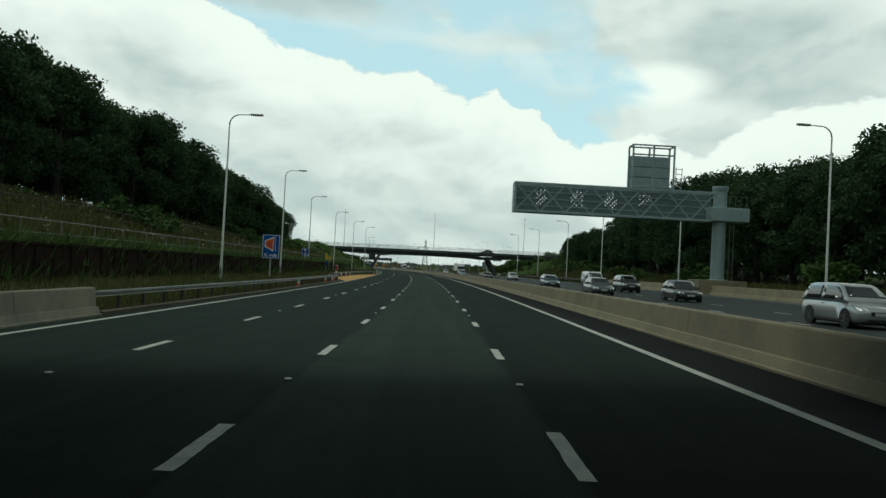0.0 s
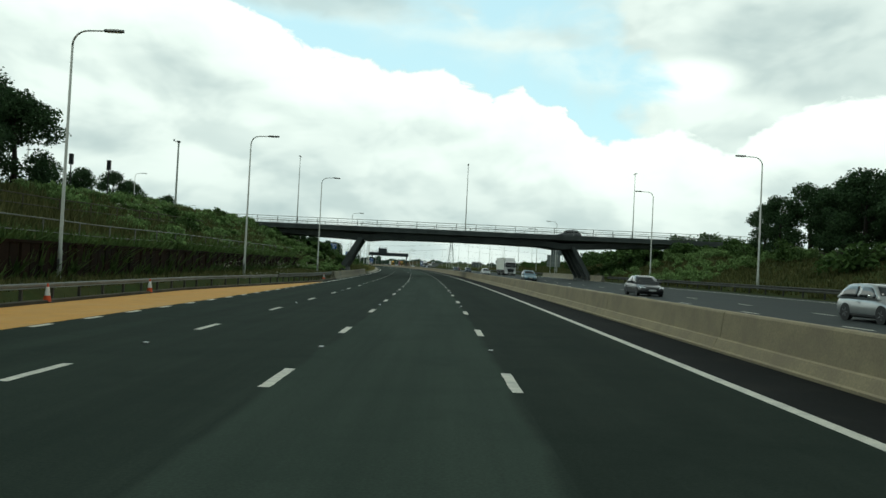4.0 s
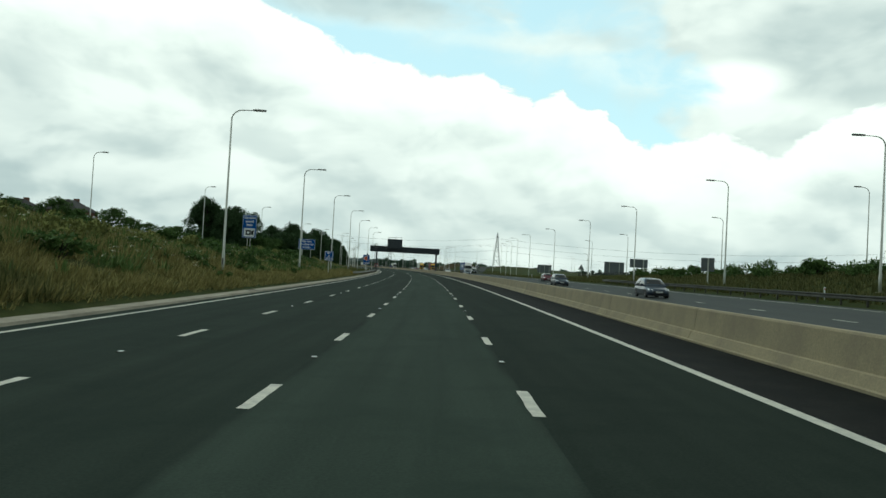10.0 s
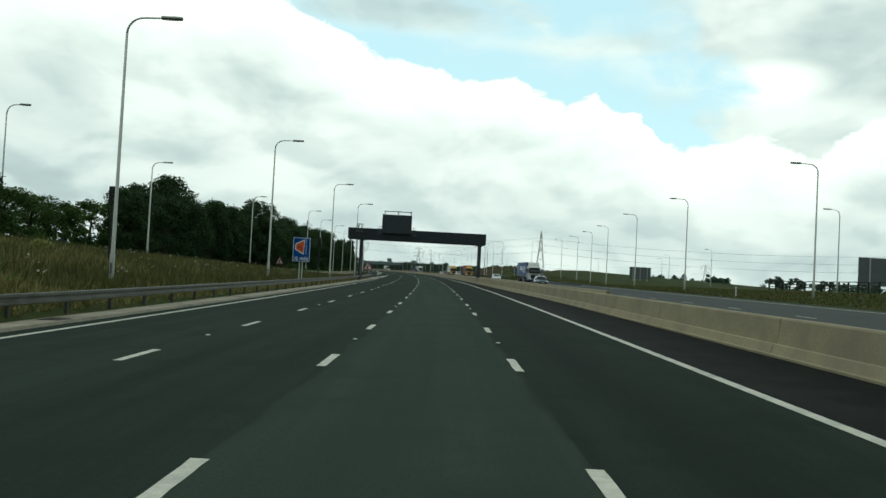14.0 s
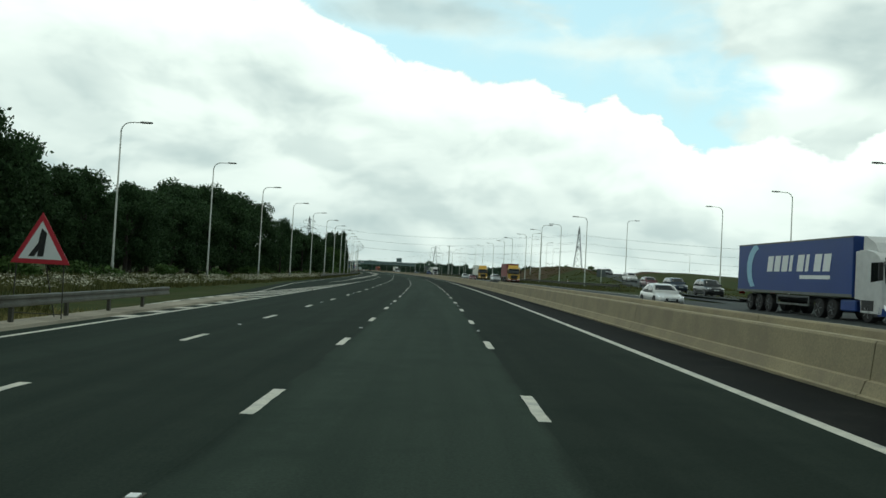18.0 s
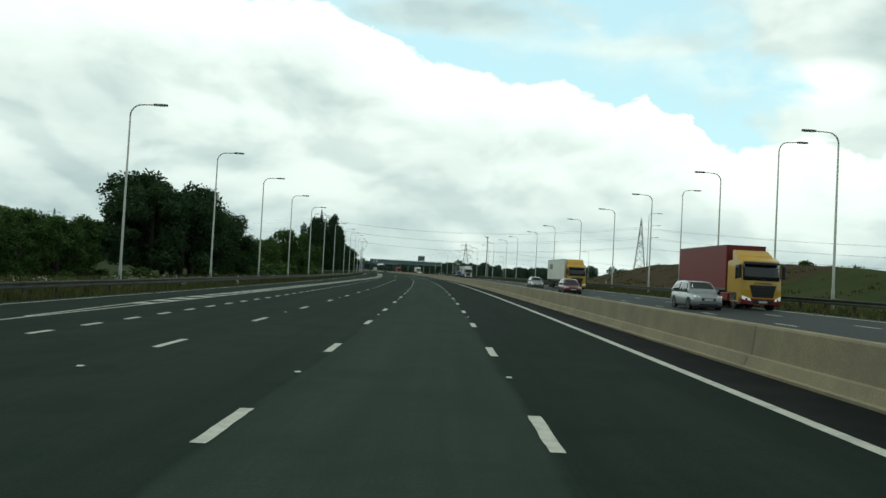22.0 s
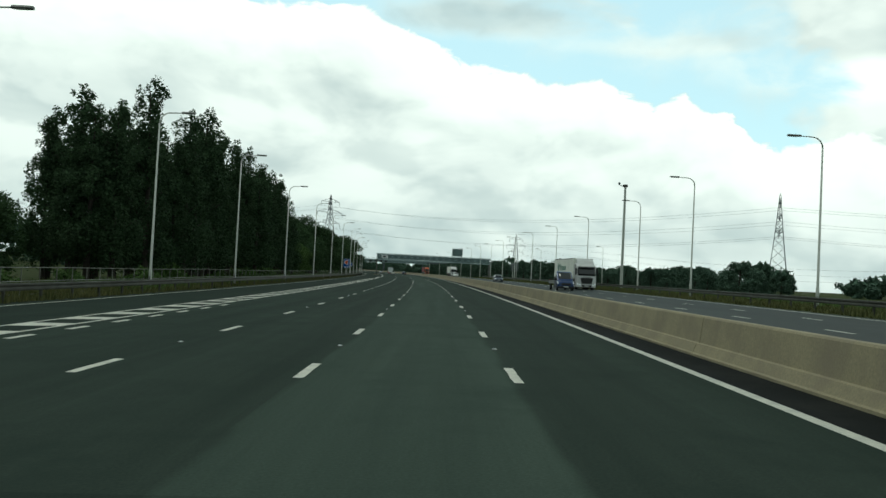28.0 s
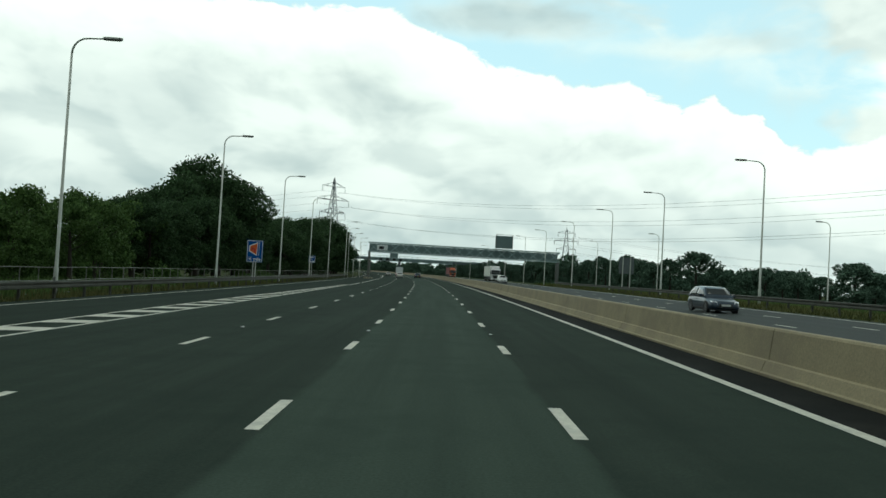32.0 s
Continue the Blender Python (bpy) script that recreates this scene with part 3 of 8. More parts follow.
# ---- carriageways ----
EDGE_L, LINE_C, LINE_A, LINE_B, EDGE_R = -9.55, -5.5, -1.8, 1.8, 5.3
S0, S1 = -60.0, 1700.0
BARRIER = [(-60, 6.9), (0, 6.95), (190, 7.03), (250, 7.02), (300, 7.24), (407, 8.17), (470, 8.07), (520, 7.32), (550, 7.10), (589, 7.10), (705, 6.7), (850, 6.45), (975, 6.55), (1700, 6.6)]
barrier_u = lambda s: lerp_table(BARRIER, s)
WIDEN = [(-60, 0.0), (560, 0.0), (600, 2.2), (640, 6.0), (700, 7.4), (1000, 6.9), (1100, 6.4), (1700, 6.4)]
widen = lambda s: lerp_table(WIDEN, s)


def lane_strip(name, u0, u1, mat, label, s0=S0, s1=S1):
    k = 4
    ob = strip(name, s0, s1, [(u0 + (u1 - u0) * i / k, 0.0) for i in range(k + 1)], mat, step=8)
    return tagged(ob, label, "road", kind="structure")


# metres along from which the lane asphalt is set paler
PALER_FROM = 846.0
for k, (u0, u1, early, late, which) in enumerate(((-10.3, LINE_C, "asphalt", "asphalt_late", "nearside lane"), (LINE_C, LINE_A, "asphalt", "asphalt_late", "second lane"),
                                                  (LINE_A, LINE_B, "asphalt_pale", "asphalt_pale_late", "third lane, worn pale,"), (LINE_B, EDGE_R + 0.1, "asphalt_offside", "asphalt_late", "offside lane"))):
    lane_strip(f"road_lane_{k + 1}", u0, u1, M[early], f"dark asphalt {which} of the motorway", s1=PALER_FROM)
    lane_strip(f"road_lane_{k + 5}", u0, u1, M[late], f"greyer asphalt {which} of the motorway further on", s0=PALER_FROM)
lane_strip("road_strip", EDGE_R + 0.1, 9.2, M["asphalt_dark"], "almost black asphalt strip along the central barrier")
lane_strip("road_opposite", 9.2, 22.4, M["asphalt_far"], "grey asphalt of the opposite carriageway")
lane_strip("road_opposite", 22.4, 28.0, M["asphalt_far"], "outer lane of the opposite carriageway", s1=606)


def merge_nose():
    """Where the ramp's tarmac narrows into the outer lane."""
    rows = [(606, 23.4, 28.0), (625, 25.4, 28.4), (642, 28.0, 29.2)]
    verts = [tuple(on_road(s, u, CROSSFALL * u)) for s, a, b in rows for u in (a, b)]
    me = raw_mesh("road_merge", verts, [(0, 1, 3, 2), (2, 3, 5, 4)], M["asphalt_far"])
    layer = me.uv_layers.new(name="uv")
    for loop in me.loops:
        r = rows[loop.vertex_index // 2]
        layer.data[loop.index].uv = (r[1 + loop.vertex_index % 2], r[0])
    tagged(new("road_merge", me), "asphalt where the ramp joins the opposite carriageway", "road", kind="structure")


merge_nose()


def slip_lane():
    n = 140
    verts, faces, uvs = [], [], []
    for i in range(n + 1):
        s = 560 + (S1 - 560) * i / n
        for j in range(5):
            u = -10.3 - (widen(s) + 0.8) * j / 4
            verts.append(tuple(on_road(s, u, CROSSFALL * u)))
            uvs.append((u, s))
    for i in range(n):
        for j in range(4):
            faces.append((i * 5 + j + 1, i * 5 + j, (i + 1) * 5 + j, (i + 1) * 5 + j + 1))
    me = raw_mesh("road_slip", verts, faces, M["asphalt"])
    layer = me.uv_layers.new(name="uv")
    for loop in me.loops:
        layer.data[loop.index].uv = uvs[loop.vertex_index]
    tagged(new("road_slip", me), "dark asphalt slip lane that joins beyond the hatching", "road", kind="structure")


slip_lane()


def slip_road_far():
    verts, faces, uvs = [], [], []
    n = 60
    for i in range(n + 1):
        s = 560 + 300 * i / n
        u, z = slip_at(min(s, 859.9))
        for j, off in enumerate((-3.6, 0.0, 3.6)):
            verts.append(tuple(on_road(s, u + off, z + 0.02)))
            uvs.append((u + off, s))
    for i in range(n):
        for j in range(2):
            faces.append((i * 3 + j, i * 3 + j + 1, (i + 1) * 3 + j + 1, (i + 1) * 3 + j))
    me = raw_mesh("road_ramp", verts, faces, M["asphalt_far"])
    layer = me.uv_layers.new(name="uv")
    for loop in me.loops:
        layer.data[loop.index].uv = uvs[loop.vertex_index]
    tagged(new("road_ramp", me), "grey asphalt ramp that climbs beside the opposite carriageway", "road", kind="structure")


slip_road_far()


def line(name, u, w, s0, s1, label="solid white edge line painted on the asphalt", shift=None, z=0.004):
    ob = strip(name, s0, s1, [(u - w / 2, z), (u + w / 2, z)], M["paint"], step=6, shift=shift)
    return tagged(ob, label, "road marking", kind="structure")


line("edge_line_right", EDGE_R, 0.2, S0, S1)
line("edge_line_left", EDGE_L, 0.2, S0, 100)
line("edge_line_left", EDGE_L, 0.2, 196, 668)
line("edge_line_left", EDGE_L, 0.2, 1056, S1)
line("edge_line_slip", -10.0, 0.15, 600, S1, "outer white edge line of the slip lane", shift=lambda s: -widen(s) + 0.3)
line("edge_line_opposite", 11.6, 0.2, S0, S1)
line("edge_line_opposite", 26.4, 0.2, S0, 560)
line("edge_line_opposite", 21.6, 0.2, 612, S1)

# lane dashes, 2 m long with 7 m gaps
DASH_FIRST = 6.68


def dash_mesh(length, width, seed):
    rnd = random.Random(seed)
    n = 8
    left = [(-width / 2 + rnd.uniform(-0.008, 0.008), length * i / n) for i in range(n + 1)]
    right = [(width / 2 + rnd.uniform(-0.008, 0.008), length * i / n) for i in range(n + 1)]
    verts = [(x, y, 0) for x, y in left] + [(x, y, 0) for x, y in right]
    faces = [(i, i + n + 1, i + n + 2, i + 1) for i in range(n)]
    return raw_mesh("lane_dash", verts, faces, M["paint"])


def dash_line(root, u, first, gap, length, width, s0, s1, seed):
    mesh = dash_mesh(length, width, seed)
    s = first
    while s < s1:
        if s >= s0:
            ob = new("lane_dash", mesh)
            ob.parent = root
            ob.matrix_basis = pose_road(s, u, CROSSFALL * u + 0.005)
        s += gap


dashes = thing("lane_marking", Matrix(), "broken white lane lines worn by traffic", "road marking", kind="structure")
for k, u in enumerate((LINE_C, LINE_A, LINE_B)):
    dash_line(dashes, u, DASH_FIRST - 27, 9.0, 2.0, 0.17, -30, 905, k)
dashes_near = thing("slip_marking", Matrix(), "short broken white lines beside the slip lane", "road marking", kind="structure")
dash_line(dashes_near, EDGE_L + 0.1, 669.0, 3.0, 1.2, 0.2, 669, 878, 5)


def joined_dashes(name, us, first, gap, length, width, s0, s1, label):
    verts, faces = [], []
    for u in us:
        s = first
        while s < s1:
            if s >= s0:
                b = len(verts)
                for a, c in ((0, -1), (0, 1), (length, 1), (length, -1)):
                    uu = u + c * width / 2
                    verts.append(tuple(on_road(s + a, uu, CROSSFALL * uu + 0.005)))
                faces.append((b, b + 1, b + 2, b + 3))
            s += gap
    tagged(new(name, raw_mesh(name, verts, faces, M["paint"])), label, "road marking", kind="stuff")


joined_dashes("lane_marking_far", (LINE_C, LINE_A, LINE_B), DASH_FIRST, 9.0, 2.0, 0.17, 906, 1700, "broken white lane lines running on into the distance")
joined_dashes("lane_marking_opposite", (15.0, 18.4), 3.0, 9.0, 2.0, 0.17, -60, 1700, "broken white lane lines of the opposite carriageway")

# chevron hatching between the slip lane and the main lanes
hatch = thing("hatching", Matrix(), "white diagonal hatching between two solid lines", "road marking", kind="structure")


def hatch_nose(u_of, w_of, s0, s1, gap, slant, name="hatch_bar"):
    s = s0
    while s < s1:
        w = w_of(s)
        if w > 0.25:
            u = u_of(s)
            verts = [tuple(on_road(s + a, uu, CROSSFALL * uu + 0.006)) for a, uu in ((0, u - w), (slant, u), (slant + 1.0, u), (1.35, u - w))]
            ob = new(name, raw_mesh(name, verts, [(0, 3, 2, 1)], M["paint"]))
            ob.parent = hatch
        s += gap


NOSE = [(560, 0.6), (585, 2.9), (600, 2.7), (612, 1.8), (640, 0.6), (652, 0.1)]
hatch_nose(lambda s: EDGE_L - 0.15, lambda s: lerp_table(NOSE, s), 572, 645, 3.05, 0.4)
line("hatch_line", EDGE_L - 0.1, 0.15, 570, 652, "white line that bounds the hatching", shift=lambda s: -lerp_table(NOSE, s))
INNER = [(652, -12.8), (700, -12.4), (750, -12.1), (800, -11.3), (860, -10.15), (900, -9.9), (1060, -9.8)]
NOSE2 = [(690, 0.2), (706, 1.2), (760, 1.3), (1010, 1.5), (1060, 0.3)]
hatch_nose(lambda s: lerp_table(INNER, s), lambda s: lerp_table(NOSE2, s), 700, 1056, 3.05, 0.4)
line("hatch_line", 0.0, 0.15, 652, 1058, "white line that bounds the hatching", shift=lambda s: lerp_table(INNER, s))
line("hatch_line", 0.0, 0.15, 690, 1058, "white line that bounds the hatching", shift=lambda s: lerp_table(INNER, s) - lerp_table(NOSE2, s))

# road studs
stud_body = Geo().box(-0.065, 0.065, -0.11, 0.11, -0.002, 0.010, 0.006).mesh("base", M["rail"])
stud_lens = Geo().box(-0.045, 0.045, -0.055, 0.055, 0.010, 0.022, 0.006).mesh("lens", M["sign_white"])
for u in (LINE_C, LINE_A, LINE_B):
    s = DASH_FIRST + 5.5
    while s < 985:
        st = thing("road_stud", pose_road(s, u, CROSSFALL * u + 0.004), "small white reflecting road stud set in the asphalt", "road stud", "studs along the lane lines")
        part("base", stud_body, None, st)
        part("lens", stud_lens, None, st)
        s += 18.0

# ---- orange refuge area ----
REFUGE = [(98, 0.2), (126, 4.4), (168, 4.4), (197, 0.2)]


def refuge():
    verts, faces = [], []
    n = 40
    for i in range(n + 1):
        s = 98 + 99 * i / n
        for j in range(4):
            u = -9.75 - lerp_table(REFUGE, s) * j / 3
            verts.append(tuple(on_road(s, u, CROSSFALL * u + 0.006)))
    for i in range(n):
        for j in range(3):
            faces.append((i * 4 + j + 1, i * 4 + j, (i + 1) * 4 + j, (i + 1) * 4 + j + 1))
    tagged(new("refuge_area", raw_mesh("refuge_area", verts, faces, M["orange"])), "orange surfaced emergency refuge area beside the road", "refuge area", kind="structure")


refuge()
for k in range(31):
    s = 101 + 3.1 * k
    ob = new("lane_dash", dash_mesh(1.1, 0.2, 9) if k == 0 else bpy.data.meshes[ref_dash])
    ref_dash = ob.data.name
    ob.parent = dashes_near
    ob.matrix_basis = pose_road(s, EDGE_L, CROSSFALL * EDGE_L + 0.008)

# ---- barriers ----
STEP_BARRIER = [(-0.09, -0.1), (-0.09, 0.05), (-0.02, 0.07), (0.06, 0.27), (0.13, 0.29), (0.20, 0.86), (0.23, 0.90), (0.42, 0.90), (0.45, 0.86), (0.52, 0.29), (0.59, 0.27), (0.67, 0.07), (0.74, 0.05), (0.74, -0.1)]


def concrete_barrier(name, s0, s1, shift, mat, label, mirror=False, gap=12.0):
    """Cast in lengths with narrow joints between them."""
    prof = [(-u, z) for u, z in reversed(STEP_BARRIER)] if mirror else STEP_BARRIER
    root = thing(name, Matrix(), label, "barrier", kind="structure")
    s, rnd = s0, random.Random(round(s0))
    while s < s1 - 0.5:
        e = min(s1, s + gap * rnd.uniform(0.8, 1.2))
        ob = strip("barrier_length", s, e - 0.03, prof, mat, step=4.0, closed=True, shift=shift)
        ob.parent = root
        s = e
    core = strip("joint_core", s0, s1 - 0.1, [(-0.28 if mirror else 0.28, 0.0), (-0.28 if mirror else 0.28, 0.8), (-0.37 if mirror else 0.37, 0.8), (-0.37 if mirror else 0.37, 0.0)], M["joint"], step=8, closed=True, shift=shift)
    core.parent = root
    return root


concrete_barrier("central_barrier", -40, 1240, barrier_u, M["concrete"], "tan concrete step barrier along the central reserve")
concrete_barrier("central_barrier", 1240, 1690, barrier_u, M["concrete"], "tan concrete step barrier far down the road", gap=60)
concrete_barrier("median_barrier", 470, 640, lambda s: barrier_u(s) + 1.75, M["concrete"], "second concrete barrier behind the gantry legs")
tagged(strip("median_fill", 470, 640, [(0.40, 0.62), (1.95, 0.62)], M["concrete_grey"], shift=barrier_u), "grey concrete fill between the two barriers", "median", kind="structure")
concrete_barrier("verge_barrier", -40, 25.5, lambda s: -10.4, M["concrete_grey"], "stained grey concrete barrier at the verge", mirror=True)
concrete_barrier("verge_barrier", 213.5, 272, lambda s: -10.35, M["concrete_grey"], "grey concrete barrier before the bridge pier", mirror=True)
concrete_barrier("verge_barrier", 240, 292, lambda s: 27.3, M["concrete_grey"], "grey concrete barrier beyond the opposite carriageway")
concrete_barrier("verge_barrier", -40, 122, lambda s: 27.6, M["concrete"], "low concrete barrier beyond the opposite carriageway")


def steel_barrier(s0, s1, u_of, label, gap=3.2, box=False, face=1, mat="rail"):
    """Corrugated beam on posts; the lengths are parts."""
    root = thing("safety_barrier", Matrix(), label, "safety barrier", "steel safety barriers", kind="structure")
    f = face
    prof = [(0.0, 0.50), (0.05 * f, 0.53), (0.05 * f, 0.60), (0.0, 0.65), (0.0, 0.69), (0.05 * f, 0.74), (0.05 * f, 0.81), (0.0, 0.84), (-0.03 * f, 0.84), (-0.03 * f, 0.50)]
    if box:
        prof = [(0.07 * f, 0.56), (0.04 * f, 0.60), (0.07 * f, 0.64), (0.07 * f, 0.72), (0.03 * f, 0.76), (-0.03 * f, 0.76), (-0.07 * f, 0.72), (-0.07 * f, 0.56)]
    s = s0
    while s < s1 - 0.5:
        e = min(s1, s + gap * 8)
        ob = strip("beam", s, e, prof, M[mat], step=gap, closed=True, shift=u_of)
        ob.parent = root
        s = e
    pm = Geo().box(-0.055, 0.055, -0.06, 0.06, -0.45, 0.78, 0.006).mesh("post", M["rail"])
    n = int((s1 - s0) / gap)
    for i in range(n + 1):
        s = s0 + gap * i
        ob = new("post", pm)
        ob.parent = root
        u = u_of(s) - 0.1 * f
        ob.matrix_basis = pose_road(s, u, CROSSFALL * u)
    return root


REAR = [(20, -10.8), (98, -10.8), (122, -14.6), (172, -14.6), (198, -11.2), (216, -10.7)]
steel_barrier(25.8, 188, lambda s: lerp_table(REAR, s), "weathered steel box beam barrier at the verge", gap=2.4, box=True, mat="rail_pale")
steel_barrier(188.4, 213, lambda s: lerp_table(REAR, s), "dark weathered corrugated steel barrier before the bridge", gap=1.6, mat="rail_mid")
steel_barrier(271.5, 287, lambda s: lerp_table([(271, -10.7), (287, -12.0)], s), "short weathered steel barrier beyond the bridge", gap=1.6)
steel_barrier(436.5, 580, lambda s: lerp_table([(436, -11.9), (450, -11.4), (580, -11.0)], s), "weathered steel safety barrier on the grass verge", gap=3.2, mat="rail_mid")


def end_marker(s, u):
    """Striped plate that closes the end of a safety barrier."""
    root = thing("barrier_end_marker", pose_road(s, u, CROSSFALL * u), "black and yellow striped plate on the barrier end", "marker plate")
    part("post", Geo().box(-0.04, 0.04, 0.03, 0.09, -0.4, 0.8, 0.006), M["rail"], root)
    plate = part("plate", Geo().box(-0.22, 0.22, -0.012, 0.012, 0.30, 0.88, 0.004), M["black"], root, "black plate with yellow diagonal stripes")
    for k in range(4):
        z = 0.32 + 0.13 * k
        part("stripe", Geo().loft([[(x, -0.018, zz), (x, -0.013, zz), (x, -0.013, zz + 0.045), (x, -0.018, zz + 0.045)] for x, zz in ((-0.21, z + 0.09), (0.21, z))]), M["sign_yellow"], plate)


end_marker(436.0, -11.95)
steel_barrier(688, 1150, lambda s: -10.9 - widen(s), "long weathered steel barrier beside the slip lane", gap=3.2)
steel_barrier(122, 240, lambda s: 28.3, "dark steel safety barrier beyond the opposite carriageway", face=-1, gap=3.2)
steel_barrier(292, 425, lambda s: 28.3, "weathered steel barrier below the grass bank", face=-1, gap=3.2)
steel_barrier(648, 1100, lambda s: lerp_table([(648, 25.6), (675, 24.2), (1100, 23.6)], s), "long dark steel barrier beyond the opposite carriageway", face=-1, gap=3.2)
steel_barrier(655, 790, lambda s: slip_at(s)[0] - 4.6, "dark steel barrier along the ramp", face=-1, gap=4.0)

# concrete channel along the verge
tagged(strip("verge_channel", 286, 592, [(-10.3, 0.0), (-10.35, 0.09), (-10.7, 0.10), (-11.7, 0.07), (-11.8, -0.2)], M["kerb"], step=5), "pale concrete drainage channel along the verge", "kerb", kind="structure")
tagged(strip("kerb", 25.5, 213, [(-10.3, -0.05), (-10.3, 0.10), (-10.42, 0.12), (-10.62, 0.12), (-10.62, -0.2)], M["kerb_dark"], step=5,
             shift=lambda s: min(0.0, lerp_table([(96, 0.0), (124, -4.0), (170, -4.0), (198, 0.0)], s))), "low grey kerb beside the road", "kerb", kind="structure")
for s in (316, 352, 398, 447):
    ob = thing("drain_gully", pose_road(s, -10.75, CROSSFALL * -10.75 + 0.10), "dark iron drain grating in the concrete channel", "drain")
    part("frame", Geo().box(-0.3, 0.3, -0.45, 0.45, 0.0, 0.012, 0.004), M["rail"], ob)
    for j in range(5):
        part("bar", Geo().box(-0.26, 0.26, -0.38 + j * 0.17, -0.30 + j * 0.17, 0.012, 0.02), M["joint"], ob)


# ---- street lamps ----
def lamp_master(name, height, arm, label):
    root = thing(name, Matrix(), label, "street lamp", "lamps along the motorway")
    part("base", Geo().box(-0.2, 0.2, -0.2, 0.2, -0.6, 0.02, 0.03), M["concrete_grey"], root)
    part("post", Geo().path([(0, 0, -0.3), (0, 0, 1.4), (0, 0, 1.45), (0, 0, height - 0.9)], [0.115, 0.115, 0.09, 0.055], 10), M["lamp_steel"], root, smooth=True)
    part("hatch", Geo().box(-0.05, 0.05, -0.125, -0.10, 0.5, 1.0, 0.004), M["galv"], root)
    pts = [(0, 0, height - 0.9)]
    for i in range(1, 7):
        a = math.pi / 2 * i / 6
        pts.append((0.75 * (1 - math.cos(a)), 0, height - 0.9 + 0.75 * math.sin(a)))
    pts.append((arm - 0.5, 0, height - 0.12))
    part("arm", Geo().path(pts, [0.055, 0.05, 0.05, 0.047, 0.045, 0.043, 0.04, 0.035], 8), M["lamp_steel"], root, smooth=True)
    head = part("lantern", Geo().loft([[(arm - 0.6 + x, y * w, height - 0.13 + z) for y, z in ((-1, 0.0), (-0.7, 0.09), (0.7, 0.09), (1, 0.0), (0.8, -0.04), (-0.8, -0.04))]
                                       for x, w in ((0.0, 0.05), (0.12, 0.13), (0.75, 0.15), (0.95, 0.09))]), M["galv"], root, "flat grey lantern head")
    part("lens", Geo().box(arm - 0.42, arm + 0.18, -0.09, 0.09, height - 0.185, height - 0.165, 0.005), M["sign_white"], head)
    return root


lamp_a = lamp_master("street_lamp", 12.4, 2.1, "tall galvanised street lamp with one curved arm")
lamp_far = lamp_master("slip_road_lamp", 11.0, 1.7, "tall slim street lamp on the slip road bank")
LEFT_LAMPS = [(57.7, -12.8), (91.5, -14.6), (125.7, -16.1), (159.7, -15.3), (190.3, -13.5), (226.7, -11.9), (291.3, -12.5), (326.3, -12.2), (359.5, -12.3), (393.5, -12.2), (426.5, -12.2), (459.3, -12.0), (492.4, -12.1), (526.3, -11.0), (556.2, -10.3), (580.0, -21.8), (608.7, -22.6), (631.5, -21.3), (655.9, -20.7), (674.9, -19.3), (695.8, -18.6), (717.0, -18.1), (738.3, -18.0), (758.1, -17.7), (779.6, -17.8), (801.6, -17.8), (822.8, -17.7), (848.1, -17.9), (872.8, -17.3), (894.8, -17.1), (917.3, -16.7), (945.6, -16.7), (972.0, -16.3), (999.8, -16.2), (1029.3, -16.3), (1057.8, -16.0), (1088.1, -16.5), (1117.0, -16.5), (1145.7, -15.3), (1175.0, -16.5), (1205.0, -16.5), (1238.9, -15.7), (1280.0, -16.5), (1320.0, -16.5)]
RIGHT_LAMPS = [(52.7, 25.3), (90.0, 27.5), (124.2, 26.6), (157.8, 27.9), (190.6, 27.8), (223.5, 27.9), (292.6, 28.3), (325.4, 29.9), (358.3, 30.5), (387.0, 30.5), (422.6, 30.6), (457.2, 31.5), (492.8, 31.5), (526.4, 31.3), (553.9, 32.3), (675.3, 25.2), (695.7, 24.9), (715.3, 24.5), (736.3, 24.7), (756.9, 24.4), (778.1, 25.3), (800.1, 25.1), (821.0, 24.4), (844.1, 24.7), (871.0, 24.3), (892.5, 24.5), (915.8, 23.8), (940.2, 25.4), (969.6, 25.2), (996.9, 25.1), (1023.6, 24.6), (1049.1, 24.4), (1073.1, 24.5), (1100.0, 24.5), (1128.0, 24.5), (1156.0, 24.5), (1190.0, 24.5), (1230.0, 24.5), (1280.0, 24.5), (1330.0, 24.5)]


def stand(s, u, turn=0.0):
    return pose_road(s, u, max(land(s, u), -9), turn)


def set_lamp(master, s, head_u, side, top, height, reach):
    """Stands a lamp on the ground so that its head hangs over head_u."""
    u = head_u - side * reach
    lamp = copy_thing(master, pose_road(s, u, land(s, u), 0 if side > 0 else 180))
    lamp.scale = (1, 1, max(0.8, (top - land(s, u)) / height))
    return lamp


for s, u in LEFT_LAMPS:
    set_lamp(lamp_a, s, u, 1, 13.1 if 220 < s < 230 else 12.1 if 660 < s < 790 else 12.2 if 790 < s < 900 else 12.9 if s > 1010 else 12.6, 12.4, 2.35)
for s, u in RIGHT_LAMPS:
    set_lamp(lamp_a, s, u, -1, 13.1 if s < 600 else 12.45, 12.4, 1.9)
for s, u in ((589.5, 36.4), (612.5, 38.5), (635.5, 40.3), (656.0, 40.3)):
    set_lamp(lamp_a, s, u, -1, 13.4, 12.4, 1.9)
for s, u, top in ((703.0, 43.7, 14.6), (730.5, 31.2, 14.6), (767.5, 35.4, 14.6), (806.0, 42.6, 14.8), (855.0, 58.6, 16.4), (885.0, 68.6, 15.3)):
    set_lamp(lamp_a, s, u, 1, top, 12.4, 1.9)
